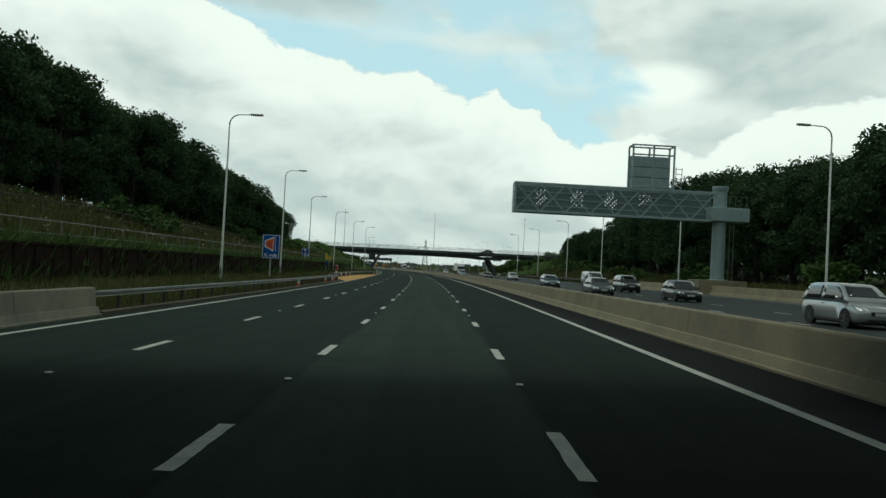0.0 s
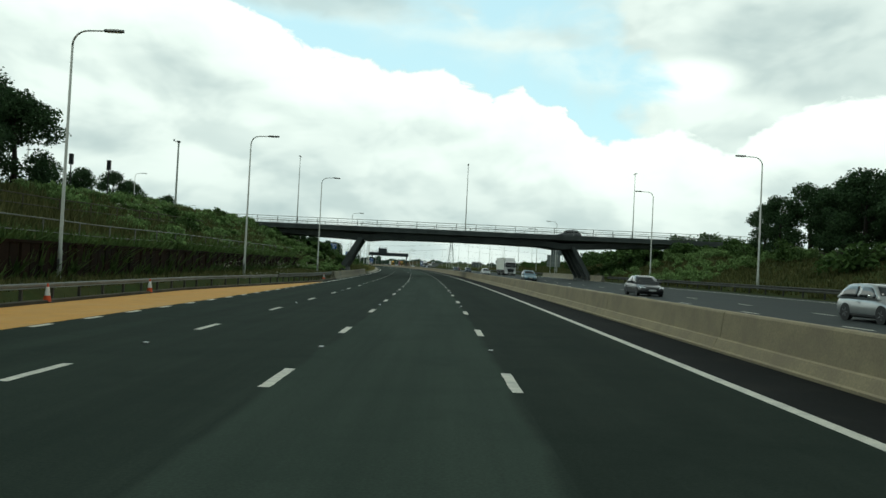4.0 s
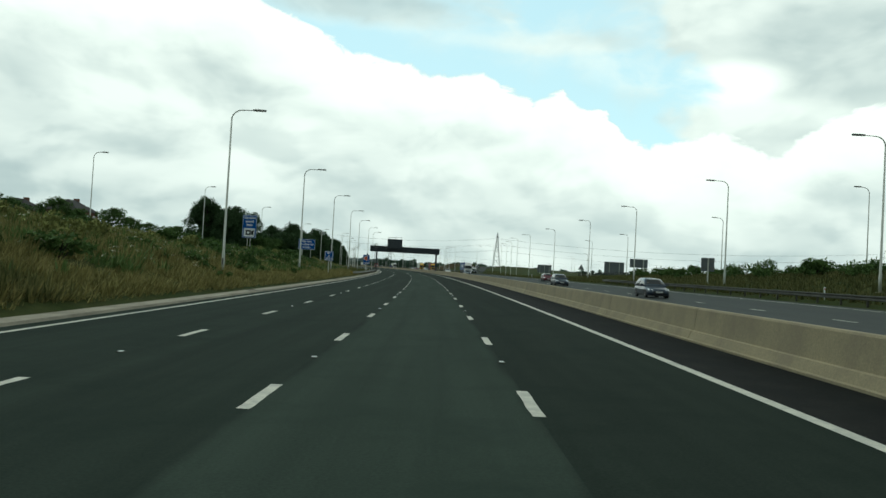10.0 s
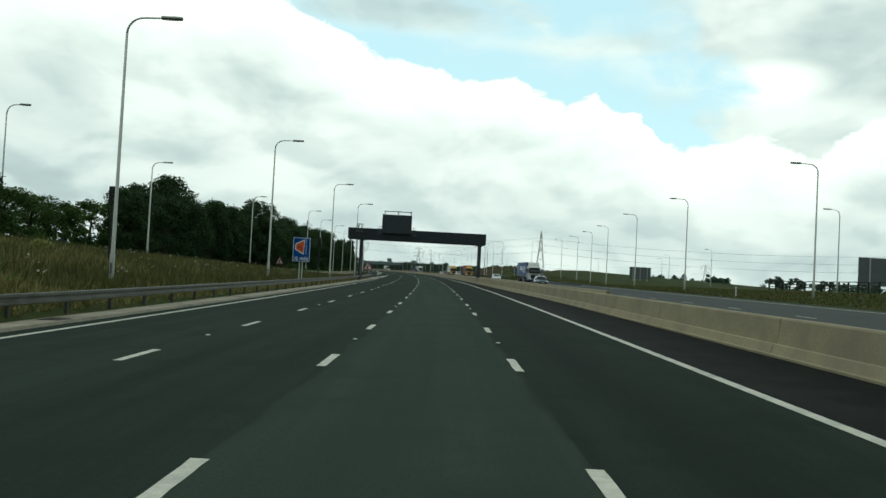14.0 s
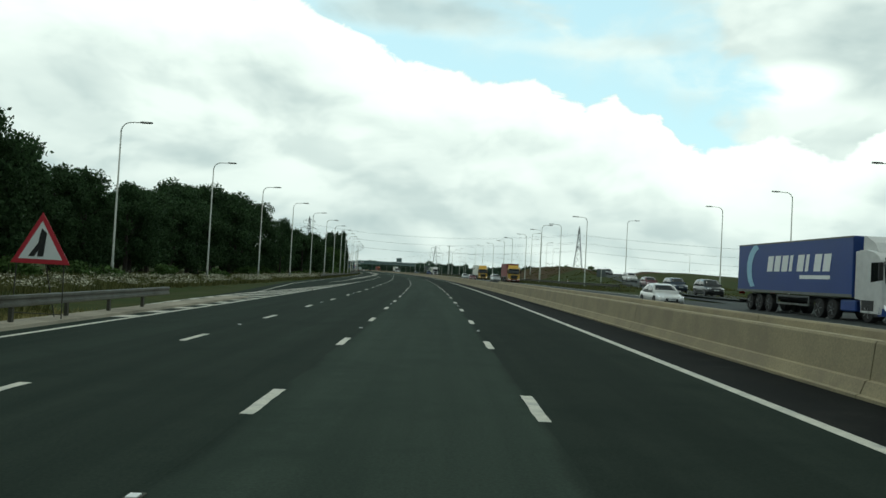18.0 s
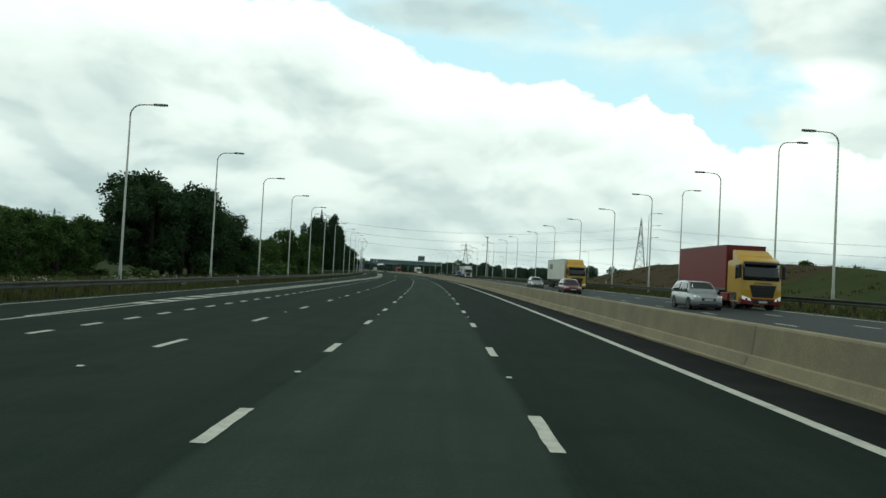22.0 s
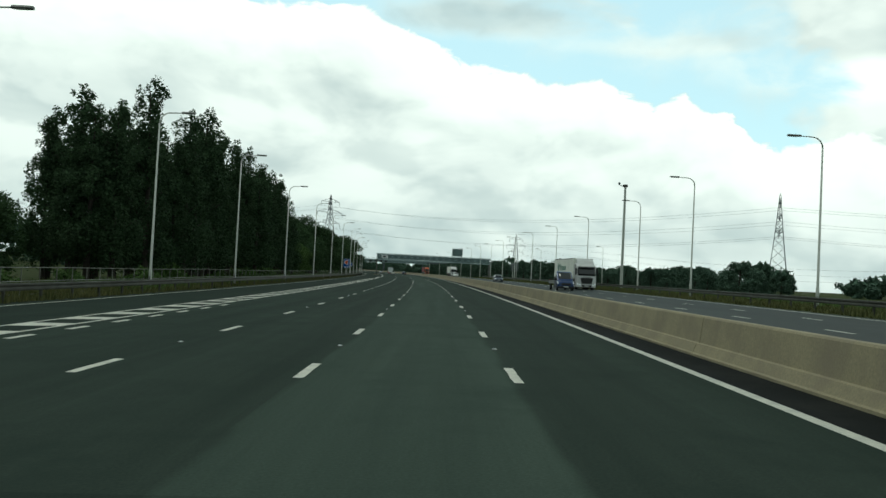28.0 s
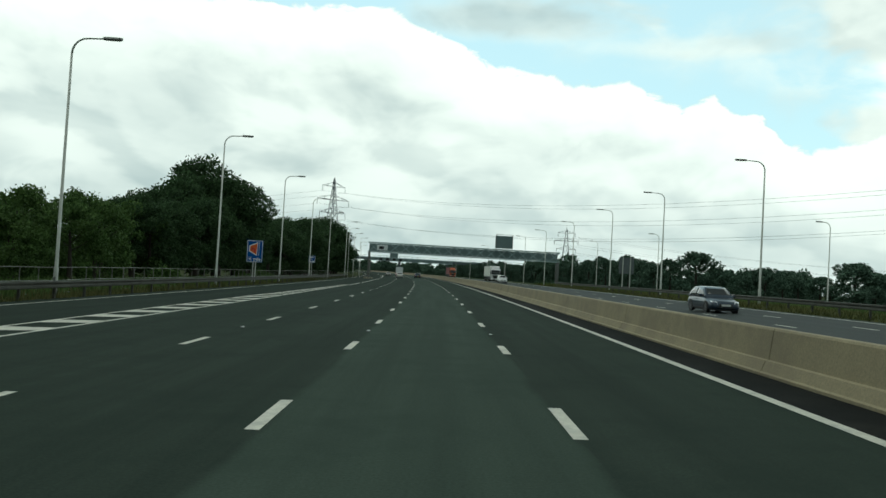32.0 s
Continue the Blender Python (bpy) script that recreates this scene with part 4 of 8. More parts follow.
for s, u, top in ((352, -40, 13.8), (417, -46.9, 16.1), (461.5, -42.4, 15.9), (492.5, -36.4, 14.5), (505, -28, 11.6), (548, -27, 12.2), (335, -60, 15.0), (372, -62, 15.5), (160, -60, 16), (215, -46, 17), (262, -50, 14.5)):
    set_lamp(lamp_far, s, u, 1, top, 11.0, 1.5)
for s, u, top in ((331, 45, 13.0), (402.6, 55.7, 15.5), (438, 50.9, 13.5), (479, 46, 12.0), (519, 48, 12.0), (700, 90, 12), (640, 80, 12), (760, 110, 12), (820, 100, 13), (897.7, 67, 8.8), (940, 62, 12.2), (1067, 53.7, 12), (1112, 44.3, 12), (1151, 42.1, 12)):
    set_lamp(lamp_far, s, u, -1, top, 11.0, 1.5)
for ob in (lamp_a, lamp_far):
    for o in (*ob.children_recursive, ob):
        bpy.data.objects.remove(o)


# ---- bridge over the motorway ----
def road_bridge():
    S_N, S_F = 247.5, 259.7
    root = thing("road_bridge", Matrix(), "dark concrete road bridge on raked legs across the motorway", "bridge")
    rise = lambda u: 7.75 + 0.006 * (u - 4)
    soff = [(-26, 6.1), (-13.5, 5.75), (-9.0, 5.55), (-6.5, 5.85), (0, 6.0), (6, 6.05), (13, 6.05), (20, 5.95), (22.6, 5.65), (27.0, 5.85), (34, 6.3), (46, 6.9), (58, 7.0)]
    deck = Geo()
    deck.loft([[tuple(on_road(s, u, z)) for s, z in ((S_N + 1.3, lerp_table(soff, u)), (S_F - 1.3, lerp_table(soff, u)), (S_F - 1.0, lerp_table(soff, u) + 0.9), (S_N + 1.0, lerp_table(soff, u) + 0.9))] for u, _ in soff])
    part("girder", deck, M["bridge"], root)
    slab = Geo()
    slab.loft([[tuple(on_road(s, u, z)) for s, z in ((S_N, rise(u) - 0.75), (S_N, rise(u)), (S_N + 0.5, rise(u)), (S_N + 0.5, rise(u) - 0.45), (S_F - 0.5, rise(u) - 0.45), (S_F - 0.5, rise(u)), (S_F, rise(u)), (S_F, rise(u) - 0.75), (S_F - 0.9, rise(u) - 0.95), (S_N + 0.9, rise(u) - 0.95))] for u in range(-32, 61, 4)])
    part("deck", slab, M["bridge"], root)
    ledge = Geo()
    ledge.loft([[tuple(on_road(s, u, z)) for s, z in ((S_N - 0.06, rise(u) - 0.32), (S_N - 0.06, rise(u) + 0.02), (S_N + 0.003, rise(u) + 0.02), (S_N + 0.003, rise(u) - 0.32))] for u in range(-28, 61, 8)])
    part("string_course", ledge, M["bridge"], root, "lighter weathered edge beam")
    for side, foot, top in ((-1, -13.4, -10.2), (1, 28.0, 24.6)):
        for k in range(4):
            s = S_N + 1.2 + k * (2.95 if side < 0 else 3.25)
            w = 0.95 if side < 0 else 0.75
            g = Geo()
            zf = land(s, foot) - 0.6
            zt = lerp_table(soff, top) + 0.3
            g.loft([[tuple(on_road(s + a, uu + b, z)) for a, b in ((-0.3, -w / 2), (0.3, -w / 2), (0.3, w / 2), (-0.3, w / 2))] for uu, z in ((foot, zf), (foot + (top - foot) * 0.5, (zf + zt) / 2), (top, zt))])
            part("leg", g, M["bridge"], root)
        g = Geo()
        g.loft([[tuple(on_road(s, foot + b, z)) for b, z in ((-1.0, land(s, foot) - 0.8), (1.0, land(s, foot) - 0.8), (0.8, land(s, foot) + 0.35), (-0.8, land(s, foot) + 0.35))] for s in (S_N - 0.2, S_F + 0.2)])
        part("footing", g, M["bridge"], root)
    for u0, u1 in ((-34, -25.5), (47, 62)):
        g = Geo()
        g.loft([[tuple(on_road(s, u, z)) for u, z in ((u0, 2.0), (u1, 2.0), (u1, 6.9), (u0, 6.9))] for s in (S_N + 0.2, S_F - 0.2)])
        part("abutment", g, M["bridge"], root)
    for s in (S_N + 0.2, S_F - 0.2):
        rail = part("parapet", Geo().path([on_road(s, u, rise(u) + 1.08) for u in range(-34, 61, 4)], 0.045, 6), M["parapet"], root, "grey tubular parapet railing")
        for h in (0.72, 0.38):
            part("rail", Geo().path([on_road(s, u, rise(u) + h) for u in range(-34, 61, 4)], 0.03, 6), M["parapet"], rail)
        pm = Geo().box(-0.045, 0.045, -0.05, 0.05, 0, 1.1, 0.006).mesh("post", M["parapet"])
        for i in range(30):
            u = -33.2 + 3.2 * i
            ob = new("post", pm)
            ob.parent = rail
            ob.matrix_basis = pose_road(s, u, rise(u) - 0.01)
    kerb = Geo()
    part("kerb", kerb.loft([[tuple(on_road(s, u, z)) for s, z in ((S_F - 2.2, rise(u) - 0.5), (S_F - 2.2, rise(u) - 0.33), (S_F - 0.52, rise(u) - 0.33), (S_F - 0.52, rise(u) - 0.5))] for u in (-32, 0, 30, 58)]), M["concrete_grey"], root)
    return rise


bridge_z = road_bridge()


def start_bridge():
    """The drive comes out from under it; only its shade falls into view."""
    # deck run back out of view to deepen the shade on the road
    a, b = -34.0, 12.6
    root = thing("road_bridge", Matrix(), "dark concrete road bridge over the start of the drive", "bridge")
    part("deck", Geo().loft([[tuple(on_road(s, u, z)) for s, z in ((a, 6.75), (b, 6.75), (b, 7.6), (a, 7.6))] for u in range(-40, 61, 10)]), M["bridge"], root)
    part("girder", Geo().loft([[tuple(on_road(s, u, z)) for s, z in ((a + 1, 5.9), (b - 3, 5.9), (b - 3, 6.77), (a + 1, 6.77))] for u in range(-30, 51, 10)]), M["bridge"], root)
    for foot, top in ((-13.4, -11.6), (29.5, 27.6)):
        for k in range(4):
            s = a + 2.0 + k * 12.8
            part("leg", Geo().loft([[tuple(on_road(s + p, uu + q, z)) for p, q in ((-0.45, -0.5), (0.45, -0.5), (0.45, 0.5), (-0.45, 0.5))] for uu, z in ((foot, land(s, foot) - 0.6), (top, 6.1))]), M["bridge"], root)
    # side walls added out of view to block side light under the deck
    for u0, u1 in ((-15.6, -14.6), (30.6, 31.6)):
        part("abutment", Geo().loft([[tuple(on_road(s, u, z)) for u, z in ((u0, -1.0), (u1, -1.0), (u1, 6.74), (u0, 6.74))] for s in (a, -10.0, b - 1.0)]), M["bridge"], root)


start_bridge()
pole = thing("bridge_lamp", Matrix(), "slim lamp column with a small twin head on the bridge", "street lamp", "lamps on the bridge")
part("post", Geo().path([(0, 0, 0), (0, 0, 1.2), (0, 0, 12.4)], [0.11, 0.10, 0.05], 8), M["lamp_steel"], pole, smooth=True)
for d in (-1, 1):
    part("lantern", Geo().box(-0.11, 0.11, min(0, d * 0.75), max(0, d * 0.75), 12.36, 12.52, 0.03), M["galv"], pole)
for u in (-22.3, 7.5, 38.2):
    copy_thing(pole, pose_road(260.0 if u < 20 else 262.0, u, bridge_z(u) + 0.0 if u > -23 else 7.4, 0))
for o in (*pole.children, pole):
    bpy.data.objects.remove(o)
for u in (-22.3, 7.5, 38.2):
    g = Geo().box(-0.35, 0.35, -1.6, 0.6, -0.5, 0.004, 0.02)
    ob = part("lamp_bracket", g, M["bridge"], bpy.data.objects["road_bridge"])
    ob.matrix_basis = pose_road(260.0 if u < 20 else 262.0, u, bridge_z(u))
    if u > 30:
        e = part("lamp_bracket", Geo().box(-0.3, 0.3, -3.4, -1.5, -0.4, -0.1, 0.02), M["bridge"], bpy.data.objects["road_bridge"])
        e.matrix_basis = ob.matrix_basis


# ---- gantries ----
def lattice(g, x0, x1, y, z0, z1, n, w=0.12, d=0.06):
    """Crossed braces along x between two chords."""
    for i in range(n):
        a, b = x0 + (x1 - x0) * i / n, x0 + (x1 - x0) * (i + 1) / n
        g.append(((a, y, z0), (b, y, z1), w, d))
        g.append(((a, y, z1), (b, y, z0), w, d))


def perforated(x0, x1, y0, y1, z0, z1, seed, nx=15, nz=25):
    """One plate with rows of square holes that go right through."""
    g = Geo()
    xs = [x0 + (x1 - x0) * i / nx for i in range(nx + 1)]
    zs = [z0 + (z1 - z0) * k / nz for k in range(nz + 1)]
    at = {}
    for y in (y0, y1):
        for i, x in enumerate(xs):
            for k, zz in enumerate(zs):
                at[y, i, k] = len(g.v)
                g.v.append((x, y, zz))
    for i in range(nx):
        for k in range(nz):
            hole = i % 2 == 1 and k % 2 == 1 and 4 < k < nz - 3 and (i * 7 + k * 3 + seed) % 5 in (1, 3)
            quad = [(i, k), (i + 1, k), (i + 1, k + 1), (i, k + 1)]
            if not hole:
                g.f.append(tuple(at[y0, a, b] for a, b in quad))
                g.f.append(tuple(at[y1, a, b] for a, b in reversed(quad)))
            else:
                for (a, b), (c, d) in zip(quad, quad[1:] + quad[:1]):
                    g.f.append((at[y0, a, b], at[y0, c, d], at[y1, c, d], at[y1, a, b]))
    return g


def cantilever_gantry():
    """Reaches from a column beyond the opposite carriageway; x runs away from it towards the road's middle."""
    base = pose_road(77.0, 28.9, land(77.0, 28.9))
    up = -land(77.0, 28.9)
    root = thing("cantilever_gantry", base, "grey steel cantilever gantry with crossed braces and a sign box", "gantry")
    z0, z1 = 8.0 + up, 10.75 + up
    part("plinth", Geo().box(-2.4, 2.4, -1.6, 1.6, -1.0, 1.4, 0.05), M["concrete"], root, "stained tan concrete plinth")
    part("column", Geo().lathe([(1.3, 0.95), (1.45, 0.95), (1.5, 0.66), (z0 + 0.2, 0.66), (z0 + 2.9, 0.66), (z0 + 3.3, 0.8), (z0 + 3.5, 0.8)], "z", 20), M["grey_paint"], root, smooth=False)
    part("end_box", Geo().box(-1.2, 2.6, -1.1, 1.1, z0, z0 + 1.35, 0.04), M["grey_paint"], root, "plain grey steel end box")
    x0, x1 = -20.6, -0.7
    for y in (-0.75, 0.75):
        for z in (z0, z1):
            part("chord", Geo().box(x0, x1, y - 0.11, y + 0.11, z - 0.11, z + 0.11, 0.01), M["grey_paint"], root)
        br = []
        lattice(br, x0, x1, y, z0, z1, 8)
        for p, q, w, d in br:
            part("brace", Geo().bar(p, q, d, w), M["grey_paint"], root)
    # plain back plates, with perforated screens between them
    x = x0 + 0.1
    for i in range(6):
        holes = 1.35 if i < 5 else 0.0
        plate = min(x1, x + 2.1 if i < 5 else x1)
        part("back_plate", Geo().box(x, plate, 0.5, 0.56, z0 + 0.15, z1 - 0.15), M["mesh_back"], root)
        if holes:
            screen = perforated(plate, plate + holes, 0.51, 0.55, z0 + 0.15, z1 - 0.15, i)
            part("perforated_screen", screen, M["mesh_back"], root, "screen with rows of open holes")
        x = plate + holes
    for k in range(1, 4):
        z = z0 + (z1 - z0) * k / 4
        part("back_rail", Geo().box(x0 + 0.1, x1, 0.44, 0.498, z - 0.04, z + 0.04, 0.005), M["grey_paint"], root)
    part("walkway", Geo().box(x0, x1, -0.7, 0.7, z0 + 0.1, z0 + 0.16), M["galv"], root)
    for i in range(9):
        x = x0 + (x1 - x0) * i / 8
        part("tie", Geo().bar((x, -0.75, z1), (x, 0.75, z1), 0.08, 0.08), M["grey_paint"], root)
    part("end_frame", Geo().box(x0 - 0.1, x0 + 0.1, -0.8, 0.8, z0 - 0.1, z1 + 0.1, 0.01), M["grey_paint"], root)
    bx0, bx1, bz0, bz1 = -9.1, -5.0, z1 + 0.25, z1 + 4.4
    part("sign_box", Geo().box(bx0, bx1, 0.7, 1.3, bz0 + 0.1, bz1 - 1.0, 0.03), M["mesh_back"], root, "louvred back of the message sign")
    for i in range(3):
        z = bz0 + 0.1 + i * 1.05
        part("louvre", Geo().box(bx0 + 0.05, bx1 - 0.05, 0.64, 0.70, z, z + 0.95, 0.01), M["grey_paint"], root)
    for x in (bx0, (bx0 + bx1) / 2, bx1):
        for y in (-0.7, 0.9):
            part("upright", Geo().box(x - 0.08, x + 0.08, y - 0.08, y + 0.08, z1, bz1, 0.006), M["grey_paint"], root)
    for y in (-0.7, 0.9):
        for z in (bz1, bz1 - 0.95, bz0):
            part("cross_rail", Geo().box(bx0, bx1, y - 0.06, y + 0.06, z - 0.07, z + 0.07, 0.005), M["grey_paint"], root)
    for x in (bx0, bx1):
        part("cross_rail", Geo().box(x - 0.06, x + 0.06, -0.7, 0.9, bz1 - 0.07, bz1 + 0.07, 0.005), M["grey_paint"], root)
    for k in range(5):
        part("guard_rail", Geo().box(bx1 + 0.35, bx1 + 0.95, -0.3, -0.26, z1 + 0.2 + k * 0.5, z1 + 0.25 + k * 0.5), M["galv"], root)
    for x in (bx1 + 0.35, bx1 + 0.95):
        part("guard_post", Geo().box(x - 0.03, x + 0.03, -0.31, -0.25, z1, z1 + 2.4), M["galv"], root)
    for k in range(4):
        part("guard_post", Geo().box(0.6 + k * 0.55, 0.64 + k * 0.55, -1.0, -0.96, z0 + 1.35, z0 + 2.5), M["galv"], root)
    part("guard_rail", Geo().box(0.6, 2.4, -1.0, -0.96, z0 + 2.45, z0 + 2.5), M["galv"], root)
    part("ladder", Geo().bar((0.9, -0.5, 1.4), (0.9, -0.5, z0), 0.05, 0.05).bar((1.3, -0.5, 1.4), (1.3, -0.5, z0), 0.05, 0.05), M["galv"], root)


cantilever_gantry()


def portal_gantry():
    base = pose_road(547.4, 0.0, 0.0)
    root = thing("portal_gantry", base, "dark slate portal gantry clad in ribbed panels with a sign box", "gantry")
    x0, x1, z0, z1 = -13.2, 8.4, 6.3, 7.95
    y0, y1 = -0.9, 1.5
    part("beam", Geo().box(x0, x1, y0, y1, z0, z1, 0.02), M["slate_paint"], root)
    part("soffit", Geo().box(x0 + 0.1, x1 - 0.1, y0 + 0.1, y1 - 0.1, z0 - 0.14, z0 - 0.003, 0.01), M["slate_paint"], root)
    rib = Geo().box(-0.035, 0.035, -0.05, 0.0, z0 + 0.05, z1 - 0.05, 0.01).mesh("rib", M["slate_paint"])
    for i in range(104):
        ob = new("rib", rib)
        ob.parent = root
        ob.matrix_basis = pose(x0 + 0.1 + i * (x1 - x0 - 0.2) / 103, y0 - 0.002, 0)
    for x, foot in ((7.5, CROSSFALL * 7.5), (-11.1, land(547, -11.1))):
        for y in (y0 + 0.15, y1 - 0.15):
            part("column", Geo().box(x - 0.2, x + 0.2, y - 0.2, y + 0.2, foot - 0.4, z0 - 0.12, 0.015), M["slate_paint"], root)
            part("head_plate", Geo().box(x - 0.45, x + 0.45, y - 0.3, y + 0.3, z0 - 0.24, z0 - 0.145, 0.01), M["slate_paint"], root)
        for z in (1.9, 4.3):
            part("tie", Geo().box(x - 0.13, x + 0.13, y0 + 0.35, y1 - 0.35, z - 0.15, z + 0.15, 0.01), M["slate_paint"], root)
    box = part("sign_box", Geo().box(-7.95, -3.35, y0 - 0.75, y0 - 0.06, 7.25, 10.2, 0.05), M["slate_paint"], root, "large plain dark message sign box")
    for x in (-7.6, -5.5, -3.5):
        part("stay", Geo().box(x - 0.06, x + 0.06, y0 - 0.65, y0 - 0.53, 10.15, 10.7, 0.005), M["galv"], box)
    part("top_rail", Geo().box(-7.7, -3.4, y0 - 0.65, y0 - 0.55, 10.65, 10.77, 0.01), M["galv"], box)
    for x in (-8.25, -2.95):
        cage = part("access_cage", Geo().box(x - 0.28, x + 0.28, y0 - 0.8, y0 - 0.75, 7.05, 7.12), M["galv"], root, "light grey access cage")
        for i in range(4):
            part("cage_bar", Geo().box(x - 0.28, x + 0.28, y0 - 0.82, y0 - 0.78, 7.2 + i * 0.36, 7.24 + i * 0.36), M["galv"], cage)
        for dx in (-0.28, -0.09, 0.09, 0.28):
            part("cage_bar", Geo().box(x + dx - 0.015, x + dx + 0.015, y0 - 0.82, y0 - 0.78, 7.05, 8.35), M["galv"], cage)
    lad = part("ladder", Geo().bar((-11.65, y0 - 0.5, 0.2), (-11.65, y0 - 0.5, 8.4), 0.09, 0.09).bar((-11.1, y0 - 0.5, 0.2), (-11.1, y0 - 0.5, 8.4), 0.09, 0.09), M["slate_paint"], root, "caged access ladder")
    for i in range(26):
        part("rung", Geo().tube((-11.65, y0 - 0.5, 0.4 + i * 0.3), (-11.1, y0 - 0.5, 0.4 + i * 0.3), 0.015, n=6), M["galv"], lad)
    for i in range(8):
        z = 7.3 + i * 0.17
        ring = [(-11.37 + 0.5 * math.cos(a), y0 - 0.85 + 0.5 * math.sin(a), z) for a in (2 * math.pi * k / 12 for k in range(13))]
        if i in (0, 3, 7):
            part("hoop", Geo().path(ring, 0.04, 5), M["galv"], lad)
    for k in range(7):
        a = 2 * math.pi * k / 7
        p = (-11.37 + 0.5 * math.cos(a), y0 - 0.85 + 0.5 * math.sin(a))
        part("hoop_bar", Geo().tube((*p, 7.25), (*p, 8.5), 0.03, n=5), M["galv"], lad)
    part("ladder_gate", Geo().bar((-11.9, y0 - 1.1, 0.3), (-11.9, y0 - 1.1, 3.0), 0.09, 0.09).bar((-10.9, y0 - 1.1, 0.3), (-10.9, y0 - 1.1, 3.0), 0.09, 0.09).bar((-11.9, y0 - 1.1, 3.0), (-10.9, y0 - 1.1, 3.0), 0.09, 0.09).bar((-11.9, y0 - 1.1, 1.6), (-10.9, y0 - 1.1, 1.6), 0.05, 0.05), M["galv"], root)


portal_gantry()


def truss_gantry(s, x0, x1, z0, z1, label, box_at=None, bays=18):
    base = pose_road(s, 0.0, 0.0)
    root = thing("truss_gantry", base, label, "gantry")
    y0, y1 = -0.9, 0.9
    for y in (y0, y1):
        for z in (z0, z1):
            part("chord", Geo().box(x0, x1, y - 0.12, y + 0.12, z - 0.12, z + 0.12, 0.01), M["grey_paint"], root)
        br = []
        lattice(br, x0, x1, y, z0, z1, bays, 0.14, 0.07)
        for p, q, w, d in br:
            part("brace", Geo().bar(p, q, d, w), M["grey_paint"], root)
    part("walkway", Geo().box(x0, x1, y0 + 0.15, y1 - 0.15, z0 - 0.02, z0 + 0.06), M["galv"], root)
    part("panel", Geo().box(x0 + 0.2, x1 - 0.2, y1 - 0.3, y1 - 0.2, z0 + 0.2, z1 - 0.2), M["mesh_back"], root, "grey mesh panels inside the truss")
    for x in (x0 + 0.3, x1 - 0.3):
        foot = land(s, x)
        for y in (y0, y1):
            part("column", Geo().box(x - 0.2, x + 0.2, y - 0.2, y + 0.2, foot - 0.3, z0, 0.015), M["galv"], root)
        part("plinth", Geo().box(x - 0.9, x + 0.9, y0 - 0.8, y1 + 0.8, foot - 0.5, foot + 0.5, 0.03), M["concrete_grey"], root)
    if box_at:
        a, b, h = box_at
        part("sign_box", Geo().box(a, b, y0, y1 - 0.4, z1 + 0.35, h, 0.04), M["mesh_back"], root, "grey message sign box seen from behind")
        part("top_rail", Geo().box(a, b, y0 - 0.05, y0 + 0.05, h + 0.25, h + 0.33), M["galv"], root)
        for x in (a + 0.1, b - 0.1):
            part("stay", Geo().box(x - 0.06, x + 0.06, y0 - 0.05, y0 + 0.07, z1, h + 0.3), M["galv"], root)
    return root


tg = truss_gantry(1140.0, -12.2, 31.8, 5.9, 8.0, "long pale grey lattice gantry spanning both carriageways", (16.9, 20.8, 11.2))
part("camera_sign", Geo().box(-10.2, -7.8, -1.12, -1.04, 6.3, 7.5, 0.02), M["sign_white"], tg, "white camera symbol panel")
part("symbol", Geo().box(-9.7, -8.6, -1.16, -1.125, 6.55, 7.2, 0.05), M["black"], tg)
tg2 = truss_gantry(1400.0, -13.0, 34.0, 7.2, 8.8, "far grey sign gantry over all lanes", (-2.0, 2.5, 11.5), bays=14)
for k in range(4):
    part("signal", Geo().box(-7.8 + k * 3.7, -6.2 + k * 3.7, -1.2, -1.0, 7.3, 8.7, 0.03), M["black"], tg2)


def far_bridge():
    root = thing("far_bridge", pose_road(1470.0, 0.0, 0.0, -8), "distant blue-grey bridge beyond the gantries", "bridge")
    part("deck", Geo().box(-95, 120, -5, 5, 8.3, 9.9, 0.05), M["far_bridge"], root)
    part("fascia", Geo().box(-95, 120, -5.12, -5.02, 9.5, 10.2), M["grey_paint"], root)
    for x in (-24, 9, 40, 72):
        for y in (-3, 3):
            part("pier", Geo().box(x - 0.6, x + 0.6, y - 0.7, y + 0.7, -1.5, 8.3, 0.05), M["far_bridge"], root)
    for i in range(54):
        part("post", Geo().box(-95 + i * 4, -94.85 + i * 4, -5.0, -4.9, 9.9, 11.2), M["galv"], root)
    part("rail", Geo().box(-95, 120, -5.0, -4.9, 11.15, 11.25), M["galv"], root)


far_bridge()


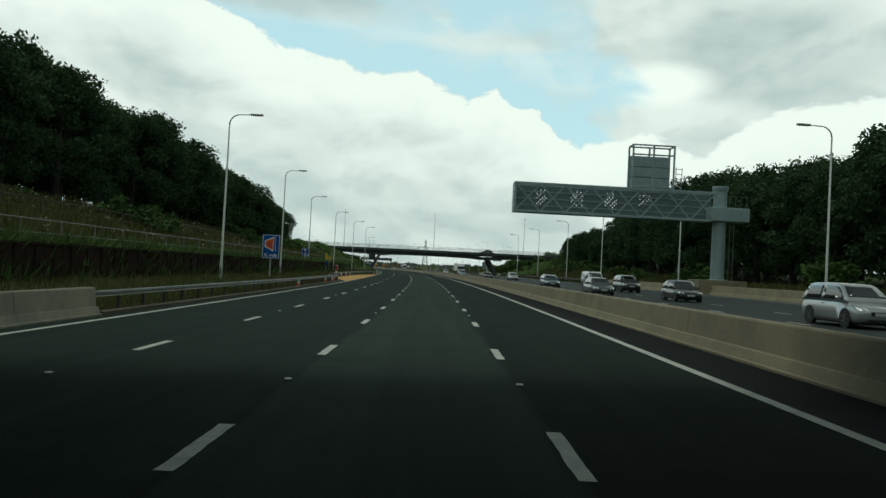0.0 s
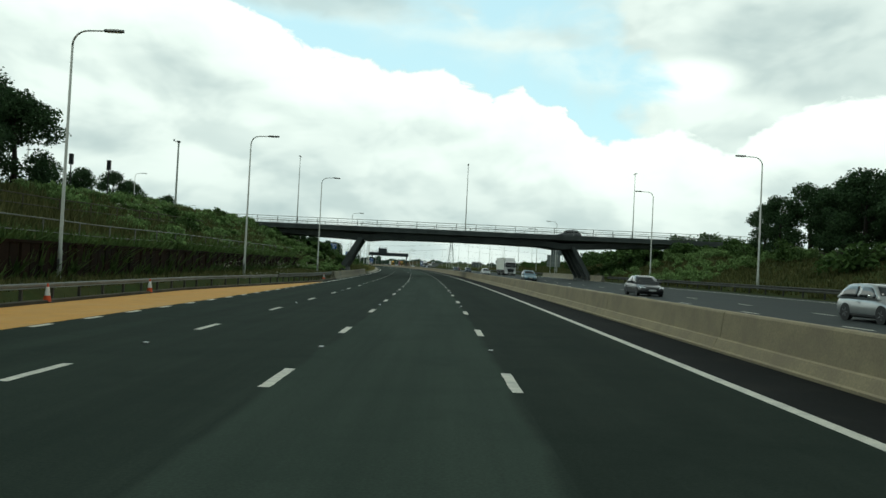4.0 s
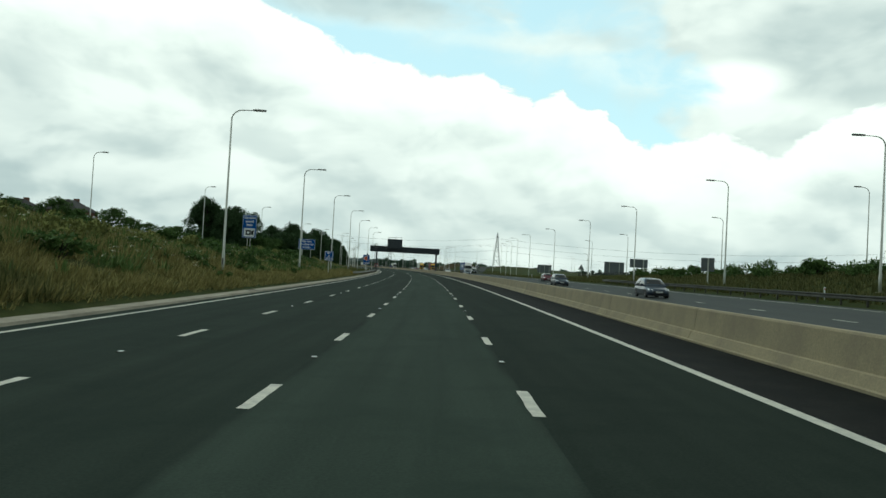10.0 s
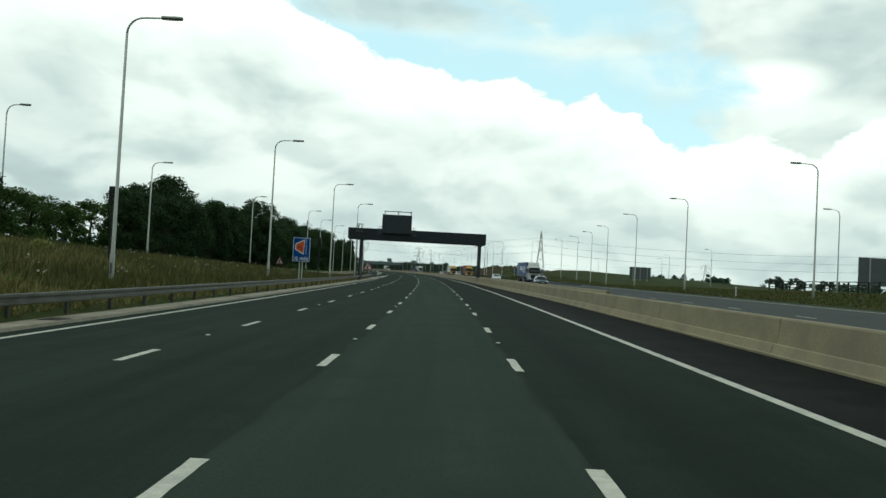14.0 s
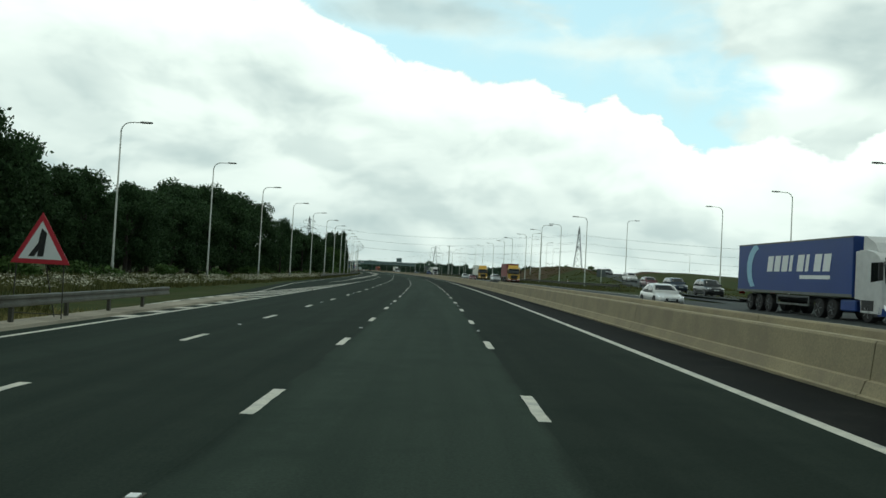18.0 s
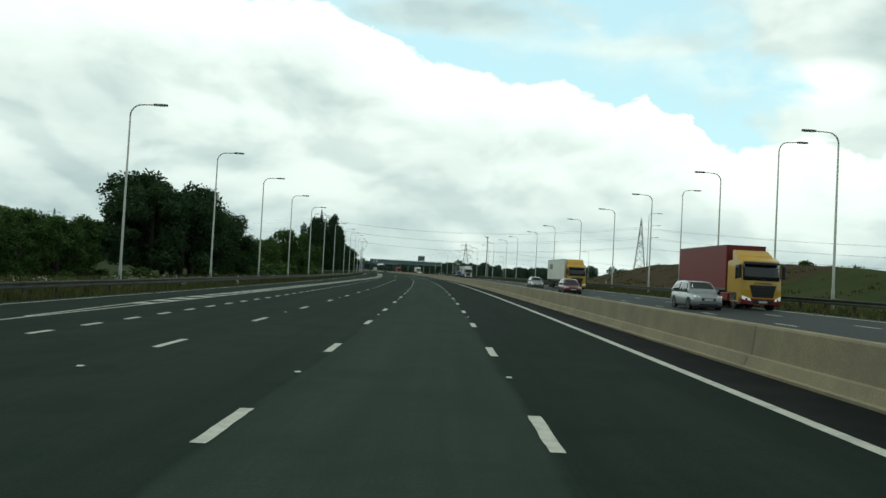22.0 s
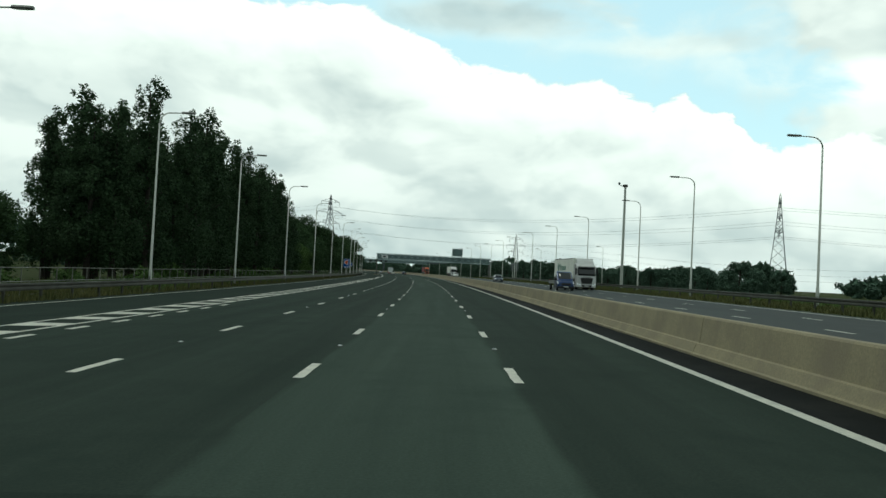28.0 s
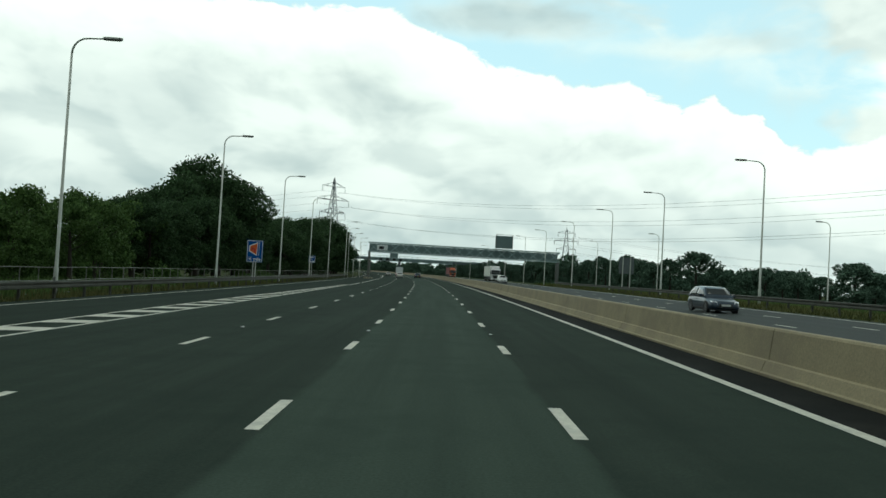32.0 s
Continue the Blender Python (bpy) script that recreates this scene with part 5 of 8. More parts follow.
# ---- pylons and cables ----
def pylon(s, u, top, label, turn=0.0, arms=((0.62, 8.5), (0.76, 10.5), (0.90, 7.5)), foot_z=-1.0):
    root = thing("electricity_pylon", pose_road(s, u, foot_z, turn), label, "pylon", "pylons of the power line")
    h = top - foot_z
    half = lambda t: (h * 0.088) * (1 - t) ** 1.25 + 0.8 * (1 - t * 0.6)
    r = 0.11 if h < 45 else 0.16
    levels = [0, 0.12, 0.24, 0.35, 0.46, 0.55, 0.63, 0.70, 0.77, 0.84, 0.91, 0.96]
    for sx in (-1, 1):
        for sy in (-1, 1):
            pts = [(sx * half(a), sy * half(a), a * h) for a in levels] + [(0, 0, h)]
            part("leg", Geo().path(pts, [r * 1.3] * len(levels) + [r * 0.5], 4), M["pylon"], root)
    corner = [(1, 1), (1, -1), (-1, -1), (-1, 1)]
    for a, b in zip(levels, levels[1:]):
        at = lambda c, f: (c[0] * half(f), c[1] * half(f), f * h)
        pts = []
        for i in range(4):
            p, q = corner[i], corner[(i + 1) % 4]
            pts += [at(p, a), at(q, b), at(p, b), at(q, a)][0 if i == 0 else 1:]
        part("bracing", Geo().path(pts, r * 0.62, 4), M["pylon"], root)
    ends = []
    for t, w in arms:
        w = w * h / 52
        g = Geo()
        for d in (-1, 1):
            for sy in (-1, 1):
                g.bar((d * half(t), sy * half(t), t * h), (d * w, 0, t * h + 0.2), r * 1.4, r * 1.4)
                g.bar((d * half(t + 0.05), sy * half(t + 0.05), (t + 0.045) * h), (d * w, 0, t * h + 0.2), r, r)
            g.bar((d * w * 0.55, 0, t * h), (d * w * 0.55, 0, t * h + 0.03 * h), r, r)
            part("insulator", Geo().tube((d * w, 0, t * h + 0.1), (d * w, 0, t * h - 0.055 * h), 0.14, n=6), M["pylon"], root)
            ends.append((d * w, t * h - 0.055 * h))
        part("cross_arm", g, M["pylon"], root)
    m = pose_road(s, u, foot_z, turn)
    return [m @ Vector((x, 0, z)) for x, z in ends]


def cables(a, b, sag, label, r=0.06):
    root = thing("power_line", Matrix(), label, "cable", "cables of the power line")
    for p, q in zip(a, b):
        pts = [p.lerp(q, i / 16) - Vector((0, 0, 4 * sag * (i / 16) * (1 - i / 16))) for i in range(17)]
        part("cable", Geo().path(pts, r, 4), M["wire"], root)


line_l = pylon(1468, -36, 59.7, "tall grey lattice pylon beside the road ahead", turn=35)
line_r = pylon(1210, 188, 50.0, "grey lattice pylon in the fields", turn=62)
line_m = pylon(1398, 98.5, 32.3, "smaller grey lattice pylon beyond the trees", turn=-20)
line_x = pylon(980, 520, 48.0, "grey lattice pylon far across the fields", turn=-55)
line_y = pylon(1700, -330, 55.0, "distant grey lattice pylon", turn=40)
line_z = pylon(1413, 525, 33.0, "slender grey lattice pylon far off", turn=-30)
cables(line_l, line_r, 9.0, "thin power cables strung between pylons")
cables(line_r, line_x, 9.0, "thin power cables over the fields")
cables(line_l, line_y, 8.0, "thin power cables beyond the trees")
cables(line_m, line_z, 9.0, "thin power cables behind the slip road", 0.045)


# ---- signs ----
def text_geo(name, body, size, mat):
    cu = bpy.data.curves.new(name, "FONT")
    cu.body, cu.size, cu.extrude, cu.align_x, cu.align_y = body, size, 0.004, "CENTER", "CENTER"
    cu.offset = size * 0.022
    ob = bpy.data.objects.new(name, cu)
    me = bpy.data.meshes.new_from_object(ob)
    me.transform(Matrix.Rotation(radians(90), 4, "X"))
    bpy.data.objects.remove(ob)
    bpy.data.curves.remove(cu)
    me.materials.clear()
    me.materials.append(mat)
    me.name = name
    return me


def put(ob, x, y, z):
    ob.matrix_basis = pose(x, y, z)
    return ob


def plate_sign(name, s, u, w, h, z_low, label, colour, border=True, posts=2, turn=0.0, inset=0.25):
    z = land(s, u)
    root = thing(name, pose_road(s, u, z, turn), label, "sign")
    lo, hi = z_low - z, z_low - z + h
    part("plate", Geo().box(-w / 2, w / 2, -0.02, 0.02, lo, hi, 0.008), M[colour], root)
    if border:
        for x0, x1, a, b in ((-w / 2 + 0.03, w / 2 - 0.03, hi - 0.09, hi - 0.04), (-w / 2 + 0.03, w / 2 - 0.03, lo + 0.04, lo + 0.09), (-w / 2 + 0.03, -w / 2 + 0.08, lo + 0.09, hi - 0.09), (w / 2 - 0.08, w / 2 - 0.03, lo + 0.09, hi - 0.09)):
            part("border", Geo().box(x0, x1, -0.026, -0.022, a, b), M["sign_white"], root)
    xs = (0.0,) if posts == 1 else tuple(-w / 2 + w * inset + i * w * (1 - 2 * inset) / (posts - 1) for i in range(posts))
    for x in xs:
        part("post", Geo().tube((x, 0.07, -0.4), (x, 0.07, hi - 0.1), 0.06 if posts > 1 else 0.055, n=10), M["lamp_steel"], root)
    for zz in (lo + h * 0.25, lo + h * 0.75):
        part("clip_rail", Geo().box(-w / 2 + 0.1, w / 2 - 0.1, 0.022, 0.06, zz - 0.03, zz + 0.03), M["galv"], root)
    return root, lo, hi


def bars(root, x0, x1, z, h, mat, n=1):
    w = (x1 - x0) / n
    for i in range(n):
        part("bar", Geo().box(x0 + i * w, x0 + (i + 0.75) * w, -0.027, -0.022, z - h / 2, z + h / 2), mat, root)


def refuge_sign(s, u, z_low, label):
    w, h = 1.65, 2.3
    root, lo, hi = plate_sign("refuge_sign", s, u, w, h, z_low, label, "sign_blue", posts=1 if s < 100 else 2, inset=0.42)
    o = lambda pts, y, name, mat: part(name, Geo().prism(pts, y, y + 0.004), mat, root)
    zc = lo + 1.4
    o([(-0.62, zc - 0.28), (0.22, zc - 0.72), (0.30, zc + 0.72), (-0.58, zc + 0.32)], -0.028, "symbol_edge", M["sign_white"])
    o([(-0.52, zc - 0.22), (0.17, zc - 0.58), (0.24, zc + 0.58), (-0.48, zc + 0.26)], -0.034, "symbol", M["sign_orange"])
    o([(-0.36, zc - 0.12), (-0.10, zc - 0.05), (-0.02, zc - 0.34), (0.10, zc - 0.38), (0.02, zc + 0.04), (-0.34, zc + 0.06)], -0.040, "telephone", M["sign_red"])
    for k in range(6):
        z = zc - 0.66 + k * 0.24
        part("lane_line", Geo().box(0.40, 0.46, -0.028, -0.023, z, z + 0.14), M["sign_white"], root)
    tx = part("wording", text_geo("wording", "½ mile", 0.46, M["sign_white"]), None, root)
    put(tx, 0.0, -0.027, lo + 0.32)


refuge_sign(75.0, -15.0, 2.0, "blue refuge area sign with an orange symbol on one post")
refuge_sign(498.0, -12.6, 2.0, "blue half mile refuge area sign with an orange symbol")
refuge_sign(1043.0, -18.4, 1.85, "blue half mile refuge area sign behind the barrier")


def location_sign(s, u, z_low, label, rows=()):
    root, lo, hi = plate_sign("location_sign", s, u, 1.15, 1.25, z_low, label, "sign_blue", posts=1)
    for k, body in enumerate(rows):
        tx = part("wording", text_geo("wording", body, 0.36, M["sign_white"]), None, root)
        put(tx, 0.0, -0.027, hi - 0.27 - 0.36 * k)
    if not rows:
        for k, (a, n) in enumerate(((0.26, 2), (0.10, 1), (0.42, 4))):
            bars(root, -a, a, hi - 0.27 - 0.36 * k, 0.2, M["sign_white"], n)


location_sign(120.7, -18.3, 2.75, "small blue driver location sign with white letters", ("M1", "A", "185.2"))
location_sign(408.6, -12.95, 2.1, "small blue driver location sign on a thin post", ("M1", "A", "185.5"))
location_sign(1103.0, -20.4, 2.4, "small blue driver location sign behind the barrier")

root, lo, hi = plate_sign("hard_shoulder_sign", 459.0, -22.75, 3.25, 2.05, 4.2, "large blue sign about the missing hard shoulder on two posts", "sign_blue", posts=2)
for i, words in enumerate(("No hard", "shoulder for", "6 miles")):
    put(part("wording", text_geo("wording", words, 0.54, M["sign_white"]), None, root), 0, -0.027, hi - 0.45 - i * 0.57)
root, lo, hi = plate_sign("speed_limit_sign", 429.5, -28.2, 2.25, 3.65, 5.1, "tall blue variable speed limit sign with a camera symbol", "sign_blue", posts=2, inset=0.4)
for i, words in enumerate(("Variable", "speed", "limit")):
    put(part("wording", text_geo("wording", words, 0.56, M["sign_white"]), None, root), 0, -0.027, hi - 0.42 - i * 0.58)
part("symbol_panel", Geo().box(-0.85, 0.85, -0.03, -0.022, lo + 0.2, lo + 1.55, 0.01), M["sign_white"], root)
part("camera_body", Geo().box(-0.55, 0.25, -0.036, -0.031, lo + 0.45, lo + 1.25), M["black"], root)
part("camera_lens", Geo().lathe([(-0.042, 0.2), (-0.037, 0.2)], "y", 16, (-0.15, 0, lo + 0.85)), M["sign_white"], root)
part("camera_flash", Geo().prism([(0.30, lo + 0.6), (0.70, lo + 0.4), (0.70, lo + 1.3), (0.30, lo + 1.1)], -0.036, -0.031), M["black"], root)


def board_back(s, u, w, h, z_low, label, posts=2, mat="sign_back"):
    """A sign for the other direction, seen from behind."""
    z = land(s, u)
    root = thing("direction_sign", pose_road(s, u, z, 180), label, "sign", "signs for the other direction")
    lo, hi = z_low - z, z_low - z + h
    part("plate", Geo().box(-w / 2, w / 2, -0.02, 0.02, lo, hi, 0.01), M[mat], root)
    for i in range(posts):
        x = -w / 2 + w * (i + 0.5) / posts
        part("post", Geo().tube((x, 0.14, -0.4), (x, 0.14, hi), 0.09, n=8), M["lamp_steel"], root)
    n = max(2, int(h / 0.8))
    for i in range(n):
        zz = lo + h * (i + 0.5) / n
        part("stiffener", Geo().box(-w / 2 + 0.05, w / 2 - 0.05, 0.022, 0.06, zz - 0.04, zz + 0.04), M["galv"], root)


board_back(367.0, 46.5, 4.4, 2.7, 7.2, "wide direction sign on three posts seen from behind", 3)
board_back(294.7, 30.2, 3.0, 2.6, 3.0, "pale grey sign panel on two posts seen from behind", 2, "galv_plate")
board_back(523.0, 57.2, 5.8, 3.5, 2.9, "large dark direction sign seen from behind", 2)
board_back(448.2, 40.8, 3.4, 1.6, 4.0, "small grey sign on two posts seen from behind")
board_back(395.0, 33.5, 1.6, 1.6, 3.2, "small grey sign on a post seen from behind", 1)
board_back(690.0, 33.5, 1.6, 1.5, 2.6, "small triangular sign back beside the ramp", 1)
board_back(655.0, 66.0, 6.5, 3.6, 2.6, "large blue-backed direction sign near the ramp", 3)
board_back(1085.0, 32.0, 2.4, 2.6, 3.4, "dark sign panel on two posts beyond the barrier", 2)


def triangle_back(s, u, z_low, size, label):
    """A warning sign for the other direction, seen from behind."""
    z = land(s, u)
    root = thing("warning_sign", pose_road(s, u, z), label, "sign", "signs for the other direction")
    lo = z_low - z
    part("plate", Geo().prism([(-size / 2, lo), (size / 2, lo), (0, lo + size * 0.87)], 0.0, 0.02), M["sign_back"], root)
    part("post", Geo().tube((0, -0.06, -0.4), (0, -0.06, lo + size * 0.6), 0.05, n=8), M["lamp_steel"], root)
    for f in (0.15, 0.5):
        part("clip_rail", Geo().box(-size * 0.3 * (1 - f), size * 0.3 * (1 - f), -0.03, -0.002, lo + size * f, lo + size * f + 0.06), M["galv"], root)


triangle_back(489.5, 39.5, 3.4, 1.5, "triangular warning sign on a post seen from behind")
triangle_back(297.5, 31.6, 5.3, 1.3, "triangular warning sign seen from behind over a panel")


def triangle_sign(s, u, z_low, size, label, turn=0.0):
    z = land(s, u)
    root = thing("warning_sign", pose_road(s, u, z, turn), label, "sign", "temporary warning signs")
    lo = z_low - z
    t = lambda k, y, name, mat: part(name, Geo().prism([(-size / 2 * k, lo + size * 0.29 * (1 - k)), (size / 2 * k, lo + size * 0.29 * (1 - k)), (0, lo + size * 0.29 * (1 - k) + size * 0.87 * k)], y, y + 0.02), mat, root)
    t(1.0, 0.0, "plate", M["sign_red"])
    t(0.74, -0.008, "face", M["sign_white"])
    part("symbol", Geo().prism([(-0.05 * size, lo + 0.12 * size), (0.05 * size, lo + 0.12 * size), (0.09 * size, lo + 0.52 * size), (0.0, lo + 0.60 * size), (-0.04 * size, lo + 0.42 * size)], -0.014, -0.009), M["black"], root)
    part("symbol", Geo().prism([(-0.20 * size, lo + 0.12 * size), (-0.10 * size, lo + 0.12 * size), (0.02 * size, lo + 0.34 * size), (0.0, lo + 0.42 * size)], -0.021, -0.0145), M["black"], root)
    for x in (-size * 0.4, size * 0.4):
        part("leg", Geo().tube((x, 0.03, lo + 0.05), (x * 1.05, 0.0, -0.05), 0.018, n=6), M["rail"], root)
    part("leg", Geo().tube((0, 0.03, lo + 0.4 * size), (0.1, 1.0, -0.05), 0.018, n=6), M["rail"], root)
    for z in (0.35, 0.02):
        part("stretcher", Geo().tube((-size * 0.42, 0.0, z), (size * 0.42, 0.0, z), 0.015, n=6), M["rail"], root)


triangle_sign(569.4, -11.3, 1.42, 1.75, "red bordered triangular warning sign on a folding frame")
triangle_sign(565.0, -26.8, 1.6, 1.6, "red bordered warning sign standing in long grass", turn=-12)


# ---- fences, wall and small roadside things ----
def sheet_wall():
    root = thing("retaining_wall", Matrix(), "rust-brown sheet pile wall at the foot of the bank", "wall", kind="structure")
    s = 24.0
    k = 0
    while s < 233.0:
        u = -17.92 + (0.05 if k % 2 else 0.0)
        z0 = land(s, -17.8) - 0.3
        top = 1.95
        g = Geo()
        g.loft([[tuple(on_road(s + a, u + b, z)) for a, b in ((0.02, 0.0), (0.86, 0.0), (0.80, 0.10), (0.08, 0.10))] for z in (z0, top)])
        part("pile", g, M["sheet_pile"], root)
        s += 0.9
        k += 1
    cap = strip("capping", 24, 233, [(-18.05, 1.95 + 0.45), (-18.05, 2.07 + 0.45), (-17.72, 2.07 + 0.45), (-17.72, 1.95 + 0.45)], M["sheet_pile"], step=5, closed=True)
    cap.parent = root


sheet_wall()


def rail_fence(s0, s1, u_of, base_of, h, rails, gap, mat, label, r=0.028, half=0.035):
    root = thing("fence", Matrix(), label, "fence")
    n = max(1, int((s1 - s0) / gap))
    for k, f in enumerate(rails):
        pts = [on_road(s0 + gap * i, u_of(s0 + gap * i), base_of(s0 + gap * i) + h * f) for i in range(n + 1)]
        part("rail", Geo().path(pts, r, 5), mat, root)
    pm = Geo().box(-half, half, -half, half, -0.4, h + 0.02, 0.005).mesh("post", mat)
    for i in range(n + 1):
        s = s0 + gap * i
        ob = new("post", pm)
        ob.parent = root
        ob.matrix_basis = pose_road(s, u_of(s), base_of(s))
    return root


rail_fence(24, 232, lambda s: -18.7, lambda s: land(s, -18.7) - 0.05, 1.3, (1.0, 0.5), 4.0, M["rail_pale"], "thin two-rail steel fence above the retaining wall", r=0.035)
rail_fence(20, 205, lambda s: -23.5, lambda s: land(s, -23.5) - 0.05, 1.25, (1.0, 0.55), 4.6, M["timber"], "weathered two-rail timber fence among the weeds of the bank", r=0.04)
rail_fence(813, 1130, lambda s: -19.6, lambda s: land(s, -19.6), 1.5, (1.0, 0.55, 0.12), 1.8, M["rail_pale"], "slim grey steel railing behind the slip lane barrier", r=0.022, half=0.02)
rail_fence(455, 545, lambda s: 52.0, lambda s: land(s, 52.0), 1.35, (1.0, 0.7, 0.4), 2.2, M["timber_dark"], "dark timber post and rail fence on the bank", r=0.055, half=0.09)
crest_u = lambda s: 37.0 + (s - 818) * 0.36
rail_fence(818, 853, crest_u, lambda s: land(s, crest_u(s)), 0.85, (1.0, 0.62), 1.8, M["rail_pale"], "low grey parapet along the crest of the mound", r=0.04)
for k in range(19):
    sa = 818 + 1.8 * k
    panel = Geo().loft([[tuple(on_road(q, crest_u(q) + d, land(q, crest_u(q)) + z)) for d, z in ((-0.02, 0.02), (0.02, 0.02), (0.02, 0.50), (-0.02, 0.50))] for q in (sa + 0.06, sa + 1.74)])
    part("panel", panel, M["concrete_grey"], bpy.data.objects["fence.003" if "fence.003" in bpy.data.objects else "fence"])


def marker_post(s, u, label):
    root = thing("marker_post", stand(s, u), label, "marker post", "verge marker posts")
    part("post", Geo().box(-0.05, 0.05, -0.03, 0.03, -0.2, 0.95, 0.01), M["sign_white"], root)
    part("reflector", Geo().box(-0.035, 0.035, -0.036, -0.031, 0.72, 0.86), M["sign_red"], root)


for s, u in ((466, 28.9), (500, 29.4), (640, 29.6), (700, 29.4), (790, 29.3), (360, 29.3), (990, -18.9), (846, -18.9), (743, -18.9), (120, 31), (60, 31)):
    marker_post(s, u, "short white marker post with a red reflector")


def traffic_cone(s, u, label):
    root = thing("traffic_cone", pose_road(s, u, CROSSFALL * u if u > -10.6 else max(land(s, u), CROSSFALL * u)), label, "traffic cone", "cones along the barrier")
    part("base", Geo().box(-0.19, 0.19, -0.19, 0.19, 0, 0.05, 0.02), M["black"], root)
    part("cone", Geo().lathe([(0.05, 0.15), (0.30, 0.105), (0.55, 0.06), (0.74, 0.028), (0.76, 0.0)], "z", 14), M["cone_orange"], root)
    part("sleeve", Geo().lathe([(0.28, 0.116), (0.62, 0.054)], "z", 14), M["sign_white"], root, "white reflective sleeve")


for s, u in ((66, -10.75), (84.5, -10.8), (91, -10.8), (98.5, -11.4), (107, -12.6), (114, -13.7), (122, -14.3), (131, -14.4), (141, -14.4), (152, -14.4), (163, -14.4), (206.5, -10.9)):
    traffic_cone(s, u, "orange and white traffic cone beside the barrier")

# emergency telephone and notices behind the refuge
root = thing("emergency_telephone", stand(137.5, -15.0), "tall narrow red and white emergency telephone behind the refuge", "telephone")
part("cabinet", Geo().box(-0.2, 0.2, -0.16, 0.16, -0.2, 2.1, 0.04), M["sign_white"], root, "white lower cabinet")
part("front_panel", Geo().box(-0.195, 0.195, -0.176, -0.163, 1.05, 2.04, 0.005), M["sign_red"], root, "red upper panel")
part("handset_hood", Geo().box(-0.12, 0.12, -0.23, -0.178, 1.55, 1.80, 0.02), M["black"], root)
root = thing("notice_board", stand(139.9, -17.1), "tall narrow yellow and blue notice on a post", "sign")
part("post", Geo().tube((0, 0, -0.3), (0, 0, 3.4), 0.04, n=8), M["lamp_steel"], root)
part("plate", Geo().box(-0.16, 0.16, -0.07, -0.045, 2.2, 3.4, 0.006), M["sign_yellow"], root)
part("plate", Geo().box(-0.16, 0.16, -0.07, -0.045, 1.3, 2.1, 0.006), M["sign_blue"], root)
root = thing("notice_board", stand(149.9, -17.6), "small yellow notice on a thin post", "sign")
part("post", Geo().tube((0, 0, -0.3), (0, 0, 2.9), 0.035, n=8), M["lamp_steel"], root)
part("plate", Geo().box(-0.45, 0.45, -0.06, -0.04, 2.3, 2.85, 0.006), M["sign_yellow"], root)
for k in range(2):
    part("bar", Geo().box(-0.36, 0.36, -0.066, -0.061, 2.42 + k * 0.2, 2.5 + k * 0.2), M["black"], root)


def camera_mast(s, u, top, label):
    z = land(s, u)
    root = thing("camera_mast", pose_road(s, u, z), label, "camera mast")
    h = top - z
    part("column", Geo().path([(0, 0, -0.4), (0, 0, h * 0.5), (0, 0, h - 0.3)], [0.22, 0.19, 0.16], 10), M["lamp_steel"], root)
    part("head", Geo().box(-0.3, 0.3, -0.3, 0.3, h - 0.35, h, 0.03), M["galv"], root)
    part("arm", Geo().path([(-0.2, 0, h - 0.2), (-0.7, 0, h - 0.2), (-0.85, 0, h + 0.1)], 0.05, 6), M["galv"], root)
    part("camera", Geo().lathe([(h - 0.1, 0.0), (h - 0.05, 0.16), (h + 0.25, 0.18), (h + 0.3, 0.0)], "z", 12, (-0.9, 0, 0)), M["sign_back"], root)


camera_mast(952.0, 28.3, 15.9, "thick grey camera mast beside the opposite carriageway")
camera_mast(277.0, -48.6, 24.0, "tall grey camera mast on the bank above the road")


def signal_head(s, u, z0, label, posts=True):
    root = thing("traffic_signal", stand(s, u), label, "traffic signal", "traffic signals")
    part("post", Geo().tube((0, 0, -0.3), (0, 0, z0), 0.06, n=8), M["black"], root)
    part("head", Geo().box(-0.18, 0.18, -0.15, 0.15, z0, z0 + 1.0, 0.03), M["black"], root)
    for k in range(3):
        part("hood", Geo().lathe([(-0.30, 0.11), (-0.15, 0.11)], "y", 10, (0, 0, z0 + 0.2 + k * 0.3)), M["black"], root)


signal_head(195, -33.5, 3.0, "black traffic signal seen above the bank")
signal_head(200, -32.0, 3.2, "black traffic signal above the bank")
signal_head(470, -19.0, 3.6, "dark signal cabinet post on the verge")
signal_head(512, -12.9, 3.9, "tall dark signal post beside the refuge sign")

# houses whose roofs show over the bank
def house(s, u, label, turn, eave=5.0):
    z = land(s, u)
    root = thing("house", pose_road(s, u, z - 0.3, turn), label, "house")
    part("wall", Geo().box(-5, 5, -4, 4, 0, eave, 0.02), M["brick"], root)
    part("roof", Geo().loft([[(x * 5.4, y * 4.5, eave) for x, y in ((-1, -1), (1, -1), (1, 1), (-1, 1))], [(x * 1.6, y * 0.15, eave + 2.6) for x, y in ((-1, -1), (1, -1), (1, 1), (-1, 1))]]), M["roof"], root)
    part("chimney", Geo().box(2.2, 3.0, -0.5, 0.5, eave + 0.5, eave + 3.0, 0.02), M["brick"], root)
    for x in (-3, 0, 3):
        w = part("window", Geo().box(x - 0.6, x + 0.6, -4.04, -4.005, eave - 2.1, eave - 0.8), M["sign_white"], root)
        part("pane", Geo().box(x - 0.5, x + 0.5, -4.06, -4.045, eave - 2.0, eave - 0.9), M["car_glass"], w)


house(480, -89, "brick house with a hipped tile roof beyond the bank", 80, 8.3)
house(482, -78.5, "brick house with a hipped roof behind trees", 86, 8.4)


